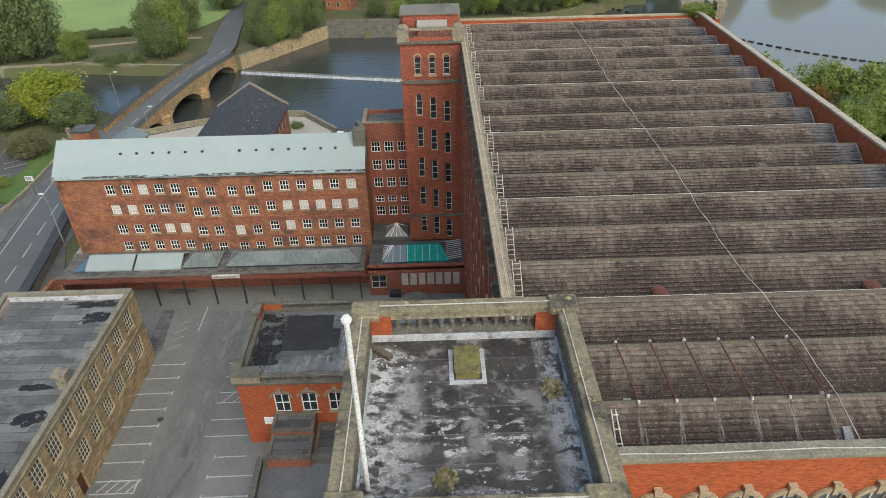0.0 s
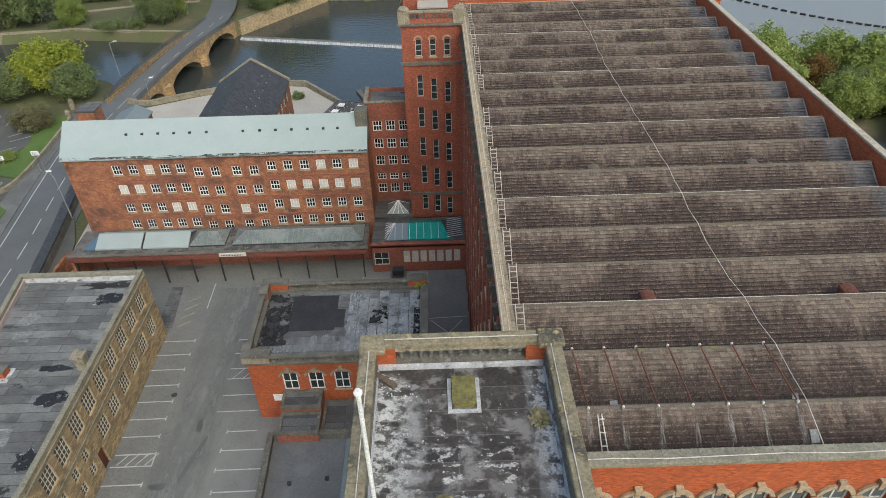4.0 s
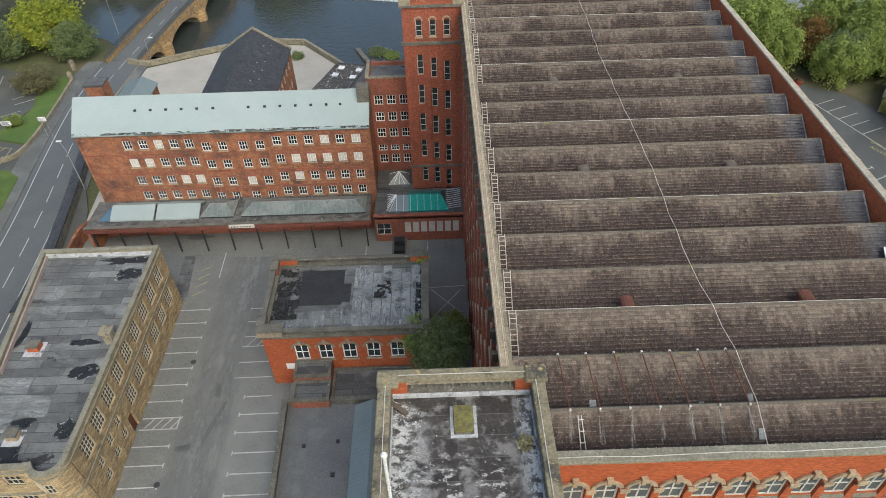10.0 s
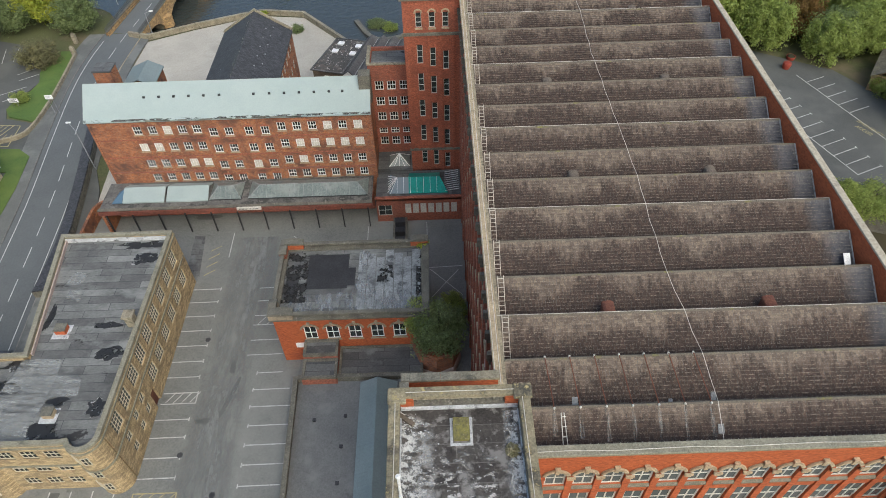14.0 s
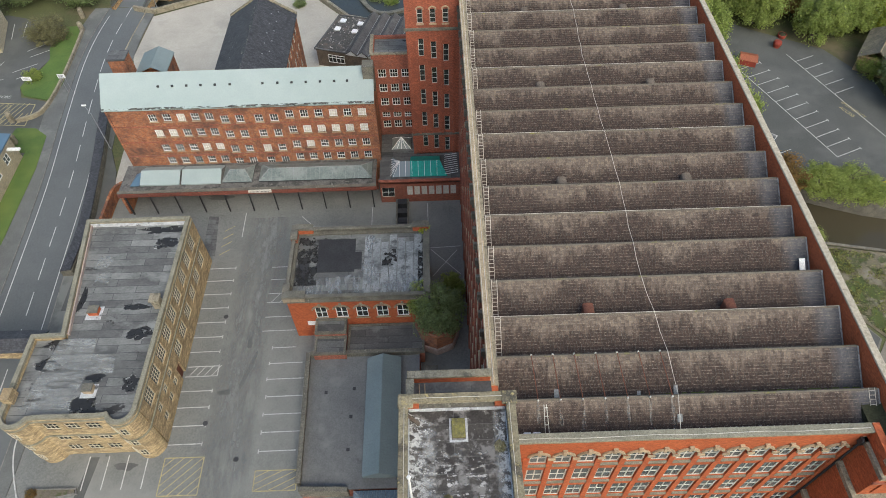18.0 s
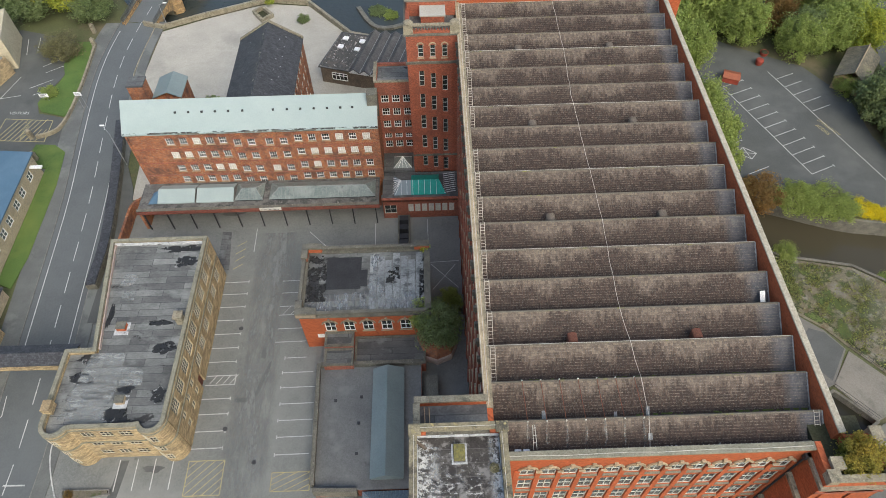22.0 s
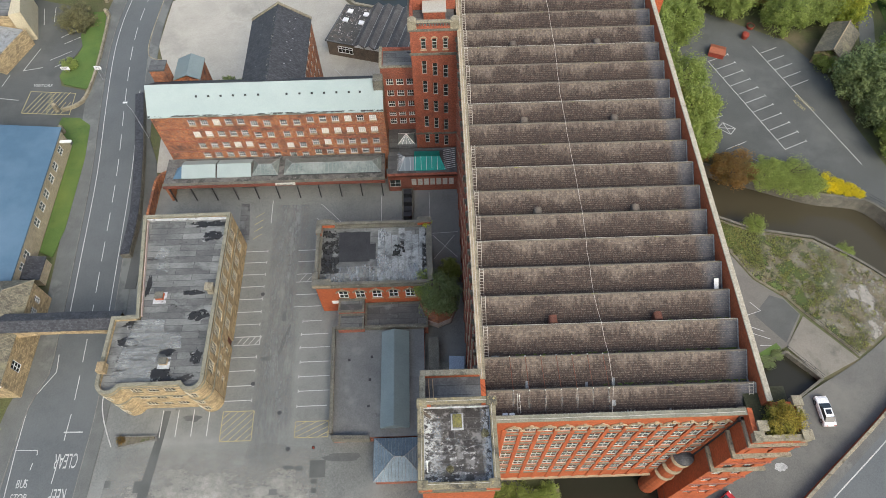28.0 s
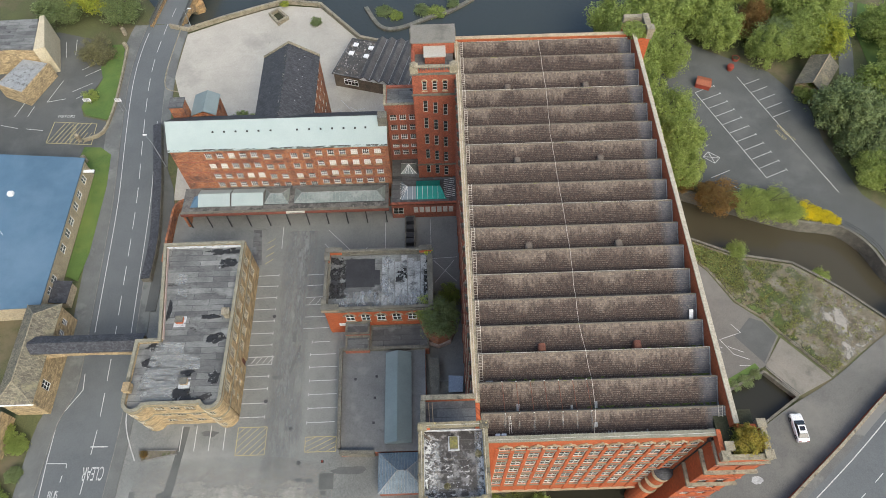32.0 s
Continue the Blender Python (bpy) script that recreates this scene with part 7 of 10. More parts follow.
for i in range(n):
    xa, xb = X0 + (X1 - X0) * i / n, X0 + (X1 - X0) * (i + 1) / n
    poly3(b, (xa, 44.2, f(xa)), (xb, 44.2, f(xb)), (xb, 41.7, f(xb)), (xa, 41.7, f(xa)))
bmesh.ops.recalc_face_normals(b, faces=b.faces)
part("walls", b, GOLD, gwy)
b = B()
slab3(b, [(X0 - 2.2, 41.4, 10.3), (X1 + 0.2, 41.4, 10.3), (X1 + 0.2, 42.95, 11.0), (X0 - 2.2, 42.95, 11.0)], 0.12)
slab3(b, [(X0 - 2.2, 42.95, 11.0), (X1 + 0.2, 42.95, 11.0), (X1 + 0.2, 44.5, 10.3), (X0 - 2.2, 44.5, 10.3)], 0.12)
part("roof", b, SLATEBLUE, gwy, "dark slate roof of the gangway")

# gold house at the far end of the gangway
gh = thing("stone_house", (-62.7, 41, G), "golden stone house with a hipped slate roof", "house")
hx0, hx1, hy0, hy1, hz = -65.4, -60.1, 34.0, 50.7, 8.9
gh_h = [(3.0, 4.4, 5.2, 7.5), (12.3, 13.3, 5.6, 7.2), (14.3, 15.3, 5.6, 7.2)]
b = B()
wall(b, (hx0, hy0), (hx1, hy0), G, hz, 0.4), wall(b, (hx1, hy0), (hx1, hy1), G, hz, 0.4, gh_h), wall(b, (hx1, hy1), (hx0, hy1), G, hz, 0.4), wall(b, (hx0, hy1), (hx0, hy0), G, hz, 0.4)
part("walls", b, GOLD, gh)
add_windows(gh, (hx1, hy0), (hx1, hy1), gh_h, 2, 3, 0.14, 0.07, 0.1, (), WHITEPAINT)
b = B()
e = 0.3
a = [(hx0 - e, hy0 - e, hz), (hx1 + e, hy0 - e, hz), (hx1 + e, hy1 + e, hz), (hx0 - e, hy1 + e, hz)]
r0, r1 = (-62.7, hy0 + 2.8, 11.1), (-62.7, hy1 - 2.6, 11.1)
poly3(b, a[0], a[1], r0), poly3(b, a[1], a[2], r1, r0), poly3(b, a[2], a[3], r1), poly3(b, a[3], a[0], r0, r1), poly3(b, *a[::-1])
part("roof", b, SLATEPLAIN, gh, "lichened grey slate hipped roof")
b = B()
for p, q in ((a[0], r0), (a[1], r0), (a[2], r1), (a[3], r1), (r0, r1)):
    rod(b, p, q, 0.1, 5)
part("hip_ridge", b, STONE, gh)
b = B()
box(b, hx0 - 0.45, hy0 - 0.45, hz - 0.15, hx1 + 0.45, hy0 - 0.3, hz + 0.02)
part("gutter", b, WHITEPAINT, gh)
t = thing("stone_annex", (-66, 30, G), "low golden stone annex wall", "annex")
b = B()
box(b, -73, 27, G, -65.7, 33.5, 6.6)
part("walls", b, GOLD, t)

# blue-roofed works
bw = thing("works_building", (-80, 66, G), "pale beige brick works building with a broad blue sheet roof", "industrial building")
e_p, e_q = (-64.7, 51.4), (-65.3, 83.2)
bw_h = [(y - 52.2, y - 50.6, 4.75, 6.4) for y in (55.2, 57.6, 64.1, 67.4, 70.1, 73.5, 76.2, 79.9)]
b = B()
wall(b, e_p, e_q, G, 7.5, 0.4, bw_h), wall(b, e_q, (-104, 86), G, 7.5, 0.4), wall(b, (-104, 50), e_p, G, 7.5, 0.4), wall(b, (-104, 86), (-104, 50), G, 7.5, 0.4)
part("walls", b, BEIGE, bw)
add_windows(bw, e_p, e_q, bw_h, 2, 2, 0.12, 0.09, 0.14, (), WHITEPAINT, MILKY)
b = B()
slab3(b, [(-104.3, 49.7, 8.7), (-64.4, 51.1, 7.7), (-65.0, 83.6, 7.7), (-104.3, 86.4, 8.7)], 0.22)
part("roof", b, BLUEROOF, bw, "weathered blue sheet roof")
for (x, y) in ((-78.9, 68.3), (-80.0, 66.0), (-76.5, 75.0)):
    t = thing("roof_unit", (x, y, 7.9), "small white roof ventilator on the blue roof", "roof vent")
    b = B()
    box(b, x - 0.5, y - 0.5, 7.8, x + 0.5, y + 0.5, 8.6)
    bmesh.ops.bevel(b, geom=b.edges[:], offset=0.12, segments=2, affect="EDGES")
    part("hood", b, WHITEPAINT, t)
for (x, y) in ((-76.3, 66.2), (-77.6, 62.2), (-78.0, 57.0)):
    b = B()
    rod(b, (x, y, 8.2), (x + 1.1, y - 0.1, 8.8), 0.04, 5), rod(b, (x + 1.1, y - 0.1, 8.8), (x + 1.8, y - 0.9, 8.8), 0.04, 5)
    rod(b, (x, y, 7.8), (x, y, 8.2), 0.04, 5)
    solid("roof_bracket", b, WHITEPAINT, "thin white bracket on the blue roof", "bracket")
t = thing("bay_window", (-63.2, 55.2, G), "boxy stone bay with a slate roof on the works", "bay")
b = B()
box(b, -64.6, 53.2, G, -61.9, 57.2, 5.2)
part("walls", b, BEIGE, t)
b = B()
slab3(b, [(-64.62, 53.0, 5.7), (-61.7, 53.0, 5.25), (-61.7, 57.4, 5.25), (-64.62, 57.4, 5.7)], 0.15)
part("roof", b, SLATEBLUE, t)
t = thing("flood_lamp", (-64, 80.5, 6.4), "long white lamp box on the works wall", "lamp")
b = B()
box(b, -65.25, 80.9, 6.35, -63.2, 81.5, 6.6)
part("lamp_head", b, WHITEPAINT, t)

# building by the visitors' car park
CREAMWALL = surf("cream_render", (0.50, 0.44, 0.31), (0.42, 0.37, 0.26), 0.4, 0.85, c3=(0.3, 0.26, 0.18), s3=0.5, t3=(0.58, 0.75))
vb_ = thing("visitor_building", (-90, 116, G), "flat-roofed stone building with a pale end wall", "building")
for name, pts, z, mat, lab in (("wall", [(-114, 111), (-88, 113), (-82.5, 112.5), (-84.4, 123), (-114, 122)], 9.2, GOLD, ""), ("roof", [(-114, 111.2), (-88, 113.2), (-82.8, 112.8), (-84.6, 122.8), (-114, 121.8)], 9.5, FELT, "grey felt roof"),
                              ("end_wall", [(-82.4, 112.2), (-80.2, 113.0), (-83.2, 123.4), (-84.2, 123.2)], 9.9, CREAMWALL, "cream rendered end wall"), ("porch", [(-90, 105.4), (-83.6, 102.6), (-80.4, 111.5), (-86.5, 113)], 6.8, GOLD, ""), ("porch_roof", [(-89.6, 105.4), (-83.8, 102.9), (-80.8, 111.3), (-86.3, 112.7)], 6.95, LEAD, "grey porch roof")):
    b = B()
    prism(b, pts, G if "roof" not in name else z - 0.32, z)
    bmesh.ops.recalc_face_normals(b, faces=b.faces)
    part(name, b, mat, vb_, lab)

# ---- balustraded boiler house in the yard ----
yb = thing("boiler_house", (-6.5, 52, G), "red brick boiler house with stone balustrade and felt roof", "building")
yx0, yx1, yy0, yy1, yz = -15.2, 2.4, 46.9, 57.9, 11.35
yb_h = [(3.15 + 2.58 * i, 4.65 + 2.58 * i, 7.15, 9.55) for i in range(5)]
b = B()
wall(b, (yx0, yy0), (yx1, yy0), G - 0.2, yz, 0.5, yb_h), wall(b, (yx1, yy0), (yx1, yy1), G - 0.2, yz, 0.5), wall(b, (yx1, yy1), (yx0, yy1), G - 0.2, yz, 0.5), wall(b, (yx0, yy1), (yx0, yy0), G - 0.2, yz, 0.5)
part("walls", b, RED, yb)
add_windows(yb, (yx0, yy0), (yx1, yy0), yb_h, 2, 2, 0.15, 0.09, 0.12, (), WHITEPAINT)
yarch = mesh("arch", arch_ring(1.85, 0.72, 0.0, 0.2, 0.16, 12, True), ARCHSTONE)
for h in yb_h:
    placed("arch", yarch, yb, (yx0 + (h[0] + h[1]) / 2, yy0 - 0.02, 9.2))
    b = B()
    r = 0.0
    x0_, x1_ = yx0 + h[0] - 0.15, yx0 + h[1] + 0.15
    box(b, x0_, yy0 - 0.1, 6.97, x1_, yy0 + 0.1, 7.15)
    part("sill", b, TRIM, yb)
b = B()
ring(b, [(yx0 - 0.3, yy0 - 0.3), (yx1 + 0.2, yy0 - 0.3), (yx1 + 0.2, yy1 + 0.3), (yx0 - 0.3, yy1 + 0.3)], 0.9, yz - 0.2, yz + 0.03)
part("cornice_top", b, STONEDARK, yb, "sooty stone cornice")
b = B()
ring(b, [(yx0 - 0.16, yy0 - 0.16), (yx1 + 0.1, yy0 - 0.16), (yx1 + 0.1, yy1 + 0.16), (yx0 - 0.16, yy1 + 0.16)], 0.2, yz - 0.42, yz - 0.2)
part("cornice", b, STONEDARK, yb, "sooty stone cornice")
b = B()
box(b, yx0 + 0.5, yy0 + 0.5, yz - 0.5, yx1 - 0.5, yy1 - 0.5, yz - 0.25)
part("roof", b, FELT, yb, "patchwork grey and black felt roof")
b = B()
box(b, -12.0, 51.2, yz - 0.25, -7.1, 56.6, yz - 0.235), box(b, -7.1, 51.6, yz - 0.25, -6.2, 54.4, yz - 0.235), box(b, -14.4, 50.0, yz - 0.25, -12.9, 53.4, yz - 0.235)
part("felt_patch", b, surf("black_felt_patch", (0.04, 0.04, 0.042), (0.028, 0.028, 0.03), 0.6, 0.7), yb, "black patched felt")
WET = worn_film("wet_pale_bloom", (0.34, 0.36, 0.37), 0.8, 0.48, 0.7, (2.0, 0.5, 1))
for pts in ([(-14.2, 47.6), (1.6, 47.6), (1.6, 50.6), (-5.0, 50.9), (-12.0, 50.2), (-14.2, 49.6)], [(-6.2, 50.9), (-4.4, 50.9), (-4.6, 57.0), (-5.6, 57.2)]):
    b = B()
    prism(b, pts, yz - 0.232, yz - 0.229)
    part("bloom", b, WET, yb, "bleached bloom on the felt")
SOOT = worn_film("black_scorched_felt", (0.03, 0.03, 0.03), 1.0, 0.46, 0.56)
for pts in ([(-14.6, 49.2), (-11.8, 49.2), (-11.9, 54.8), (-12.6, 57.0), (-14.6, 57.0)], [(1.0, 47.8), (1.8, 47.8), (1.8, 56.5), (1.1, 55.0)], [(-3.6, 52.0), (-1.6, 52.0), (-1.8, 54.6), (-3.4, 54.8)]):
    b = B()
    prism(b, pts, yz - 0.228, yz - 0.225)
    part("scorch", b, SOOT, yb, "black worn patch in the felt")
PALEFELT = surf("bleached_felt_strip", (0.30, 0.315, 0.315), (0.19, 0.20, 0.205), 0.5, 0.8, c3=(0.09, 0.095, 0.098), s3=0.7, t3=(0.52, 0.64))
for i in range(7):
    x = -5.9 + 1.08 * i
    b = B()
    box(b, x, yy0 + 0.7 + 0.5 * (i % 2), yz - 0.25, x + 0.98, yy1 - 0.8 - 0.6 * (i % 3), yz - 0.238)
    part("felt_strip", b, PALEFELT, yb, "bleached pale felt strip")
b = B()
box(b, yx1 - 0.55, yy0 + 0.35, yz + 0.004, yx1 + 0.2, yy1 - 0.55, yz + 0.45)
part("east_parapet", b, STONEDARK, yb, "sooty stone parapet")
for y in (yy0 + 0.1, yy1 - 0.1):
    balustrade(yb, (yx0 + 2.4, y), (yx1 - (0.4 if y < 50 else 2.0), y), yz, STONEDARK, STONEDARK, 40, 0.5)
balustrade(yb, (yx0 + 0.05, yy0 + 2.0), (yx0 + 0.05, yy1 - 2.0), yz, STONEDARK, STONEDARK, 20, 0.5)
for (x, y, w, d) in ((yx0 - 0.3, yy0 - 0.3, 2.7, 0.9), (yx0 - 0.3, yy0 + 0.6, 0.8, 1.4), (yx0 - 0.3, yy1 - 0.5, 2.7, 0.8), (yx0 - 0.3, yy1 - 2.0, 0.8, 1.5), (yx1 - 2.0, yy1 - 0.5, 2.1, 0.8)):
    b = B()
    box(b, x, y, yz + 0.03, x + w, y + d, yz + 0.8)
    part("corner_pier", b, ARCHSTONE if y < 50 else REDDARK if w < 1 else RED, yb)
    b = B()
    n_, long_ = 8, max(w, d)
    for k in range(n_):
        f0, f1 = k / n_, (k + 1) / n_
        h0, h1 = (0.16 + 0.24 * (1 - (2 * f - 1) ** 2) for f in (f0, f1))
        if w >= d:
            v = [(x - 0.06 + (w + 0.12) * f0, h0), (x - 0.06 + (w + 0.12) * f1, h1)]
            c_ = [b.verts.new((u, yy, zz)) for u, h in v for yy in (y - 0.06, y + d + 0.06) for zz in (yz + 0.8, yz + 0.8 + h)]
        else:
            v = [(y - 0.06 + (d + 0.12) * f0, h0), (y - 0.06 + (d + 0.12) * f1, h1)]
            c_ = [b.verts.new((xx, u, zz)) for u, h in v for xx in (x - 0.06, x + w + 0.06) for zz in (yz + 0.8, yz + 0.8 + h)]
        for f in ((1, 3, 7, 5), (0, 4, 6, 2), (0, 1, 5, 4), (2, 6, 7, 3), (0, 2, 3, 1), (4, 5, 7, 6)):
            b.faces.new([c_[i] for i in f])
    bmesh.ops.remove_doubles(b, verts=b.verts, dist=0.001)
    bmesh.ops.recalc_face_normals(b, faces=b.faces)
    part("pier_cap", b, STONEDARK, yb)
for (x, z, w, h) in ((-13.4, 5.6, 1.1, 0.9), (-12.0, 5.9, 0.35, 0.3)):
    b = B()
    box(b, x, yy0 - 0.06, z, x + w, yy0, z + h)
    solid("notice", b, WHITEPAINT, "white notice board on the red brick wall", "notice")

# lean-tos and the flat-roofed store south of it
lt = thing("lean_to", (-10, 44, G), "low lean-to with dark felt roofs", "outbuilding")
for (x0, y0, x1, y1, z) in ((-12.2, 42.0, -8.2, 44.6, 6.3), (-12.2, 44.6, -8.2, 46.8, 7.0), (-8.2, 42.4, 1.6, 46.8, 5.4)):
    b = B()
    box(b, x0, y0, G, x1, y1, z - 0.15)
    part("walls", b, REDDARK, lt)
    b = B()
    ring(b, [(x0, y0), (x1, y0), (x1, y1), (x0, y1)], 0.3, z - 0.15, z + 0.2)
    part("rim", b, STONEDARK, lt)
    b = B()
    box(b, x0 + 0.3, y0 + 0.3, z - 0.15, x1 - 0.3, y1 - 0.3, z)
    part("roof", b, FELTDARK, lt)
store = thing("store_shed", (-5, 33, G), "flat-roofed dark store with brick parapets", "store")
b = B()
prism(b, [(-12.4, 25.7), (1.0, 25.7), (1.0, 42.6), (-12.9, 42.6)], G, 5.0)
part("walls", b, REDDARK, store)
b = B()
prism(b, [(-12.45, 25.75), (0.95, 25.75), (0.95, 42.55), (-12.9, 42.55)], 5.004, 5.15)
part("roof", b, surf("smooth_asphalt_roof", (0.15, 0.153, 0.15), (0.122, 0.125, 0.124), 0.3, 0.8, c3=(0.185, 0.186, 0.18), s3=0.35, t3=(0.5, 0.7), c4=(0.09, 0.09, 0.088), s4=0.6, t4=(0.62, 0.72), grit=0.5, bump=0.1), store, "smooth grey asphalt roof")
for p, q in (((-12.5, 26.3), (-12.95, 42.6)), ((-12.4, 25.7), (-7.0, 25.5)), ((-12.7, 42.5), (1, 42.5))):
    b = B()
    d = (Vector(q) - Vector(p)).normalized()
    n = Vector((-d.y, d.x)) * 0.2
    prism(b, [(p[0] + n.x, p[1] + n.y), (p[0] - n.x, p[1] - n.y), (q[0] - n.x, q[1] - n.y), (q[0] + n.x, q[1] + n.y)], 4.0, 5.9)
    bmesh.ops.recalc_face_normals(b, faces=b.faces)
    part("parapet", b, STONEDARK, store)
    coping(store, p, q, 0.55, 5.9, 0.14, 1.2, STONEDARK)
b = B()
slab3(b, [(-5.5, 26.8, 5.9), (-3.5, 26.8, 7.0), (-3.5, 41.6, 7.0), (-5.5, 41.6, 5.9)], 0.1)
slab3(b, [(-3.5, 26.8, 7.0), (-1.3, 26.8, 5.9), (-1.3, 41.6, 5.9), (-3.5, 41.6, 7.0)], 0.1)
for y in (26.9, 41.5):
    poly3(b, (-5.4, y, 5.1), (-1.4, y, 5.1), (-1.4, y, 5.85), (-3.5, y, 6.95), (-5.4, y, 5.85))
part("pitched_roof", b, GREENMETAL, store, "grey-green corrugated pitched roof")
b = B()
for i in range(1, 34):
    y = 26.8 + 14.8 * i / 34
    rod(b, (-5.5, y, 5.91), (-3.5, y, 7.01), 0.02, 4), rod(b, (-3.5, y, 7.01), (-1.3, y, 5.91), 0.02, 4)
part("corrugation", b, GREENMETAL, store, "ribs of the corrugated roof", "stuff")
for (x, y) in ((-7.0, 37.8), (-7.2, 34.2), (-7.3, 30.2), (-10.4, 37.4)):
    b = B()
    box(b, x - 0.14, y - 0.14, 5.15, x + 0.14, y + 0.14, 5.36)
    box(b, x - 0.19, y - 0.19, 5.36, x + 0.19, y + 0.19, 5.4)
    solid("roof_vent", b, DARKIRON, "small dark square vent on the store roof", "roof vent", "", "vents on the store roof")
# glass pyramid porch
pp = thing("glass_porch", (-3.2, 22.6, G), "hipped glass and metal porch roof beside the tower", "porch")
b = B()
ring(b, [(-6.2, 19.7), (0.9, 19.7), (0.9, 25.4), (-6.2, 25.4)], 0.3, G, 5.2)
part("walls", b, REDDARK, pp)
b = B()
sq = [(-6.4, 19.5, 5.3), (1.1, 19.5, 5.3), (1.1, 25.5, 5.3), (-6.4, 25.5, 5.3)]
c0, c1 = (-3.4, 22.5, 7.0), (-2.0, 22.5, 7.0)
poly3(b, sq[0], sq[1], c1, c0), poly3(b, sq[1], sq[2], c1), poly3(b, sq[2], sq[3], c0, c1), poly3(b, sq[3], sq[0], c0)
part("glass", b, surf("ribbed_blue_grey_sheet", (0.17, 0.22, 0.25), (0.13, 0.17, 0.20), 0.8, 0.5), pp, "blue-grey ribbed sheets")
for i in range(16):
    x = -6.2 + 7.2 * i / 15
    f = min(1, (x + 6.4) / 3.0, (1.1 - x) / 3.1)
    b = B()
    tube(b, [(x, 19.5, 5.33), (x, 19.5 + 3.0 * f, 5.33 + 1.7 * f), (x, 25.5 - 3.0 * f, 5.33 + 1.7 * f), (x, 25.5, 5.33)], 0.03, 4)
    part("rib", b, LEAD, pp)
b = B()
for p, q in ((sq[0], c0), (sq[3], c0), (sq[1], c1), (sq[2], c1), (c0, c1)):
    rod(b, p, q, 0.07, 5)
part("hip_frame", b, LEAD, pp)

# octagonal chimney stump with a tree on it
oc = thing("chimney_stump", (4.0, 45.6, G), "octagonal brick chimney base with a stone rim", "chimney base")
b = B()
lathe(b, [(2.75, 0), (2.75, 4.2), (2.5, 4.3), (2.5, 4.5)], 3.2, 46.2, G - 0.2, 8)
part("drum", b, OLDBRICK, oc)
b = B()
lathe(b, [(2.9, 0), (2.9, 1.3), (2.7, 1.6)], 3.2, 46.2, G - 0.1, 8)
part("plinth", b, surf("pale_pink_stone", (0.42, 0.34, 0.30), (0.34, 0.27, 0.23), 0.8, 0.85), oc, "pale pinkish plinth band")
t = thing("yard_shed", (4.6, 33, G), "dark sunken sheds between the store and the mill wall", "shed")
for (x0, y0, x1, y1, z) in ((1.6, 26.5, 3.2, 41.0, 4.6), (3.2, 30.0, 5.2, 37.0, 4.2), (5.2, 26.2, 7.2, 34.5, 4.4)):
    b = B()
    box(b, x0, y0, G, x1, y1, z)
    part("block", b, STONEDARK, t)
b = B()
slab3(b, [(4.6, 34.8, 5.2), (6.9, 34.9, 5.0), (7.0, 37.3, 5.6), (4.7, 37.4, 5.8)], 0.12)
solid("corrugated_sheet", b, surf("pale_blue_sheet", (0.32, 0.38, 0.44), (0.26, 0.31, 0.37), 0.8, 0.5), "pale corrugated sheet roof over the passage", "roof sheet")

# saw-tooth shed behind the stair block
ss = thing("small_shed", (-9, 107, G), "low sheds with black corrugated roofs above the river", "shed")
b = B()
prism(b, [(-17.8, 105.95), (-12.2, 104.3), (-2.1, 101.4), (1.8, 114.4), (-8.6, 115.6), (-14.1, 116.2)], G, 6.4)
bmesh.ops.recalc_face_normals(b, faces=b.faces)
part("walls", b, surf("brown_rendered_wall", (0.15, 0.115, 0.085), (0.11, 0.088, 0.068), 0.8, 0.9, c3=(0.075, 0.065, 0.055), s3=0.6, t3=(0.5, 0.7)), ss, "dull brown rendered walls")
b = B()
flat_r = [(-18.2, 105.9), (-12.25, 104.05), (-8.7, 115.2), (-14.3, 116.7)]
prism(b, flat_r, 6.4, 6.55)
bmesh.ops.recalc_face_normals(b, faces=b.faces)
part("flat_roof", b, surf("dark_gravelled_felt", (0.075, 0.072, 0.068), (0.055, 0.053, 0.05), 0.6, 0.9, c3=(0.10, 0.088, 0.075), s3=0.5), ss, "dark gravelled flat roof")
b = B()
prism(b, flat_r, 6.554, 6.557)
part("gravel_layer", b, worn_film("pale_stone_chips", (0.33, 0.31, 0.28), 1.5, 0.545, 0.60, (1.2, 0.7, 1), detail=14), ss, "pale chips scattered on the roof")
b = B()
ring(b, flat_r, 0.22, 6.55, 6.68)
part("roof_rim", b, FELTDARK, ss)
CORRUGATED = surf("dark_grey_corrugated_sheet", (0.105, 0.10, 0.098), (0.075, 0.072, 0.07), 0.5, 0.7, c3=(0.15, 0.145, 0.14), s3=0.8, t3=(0.55, 0.7))
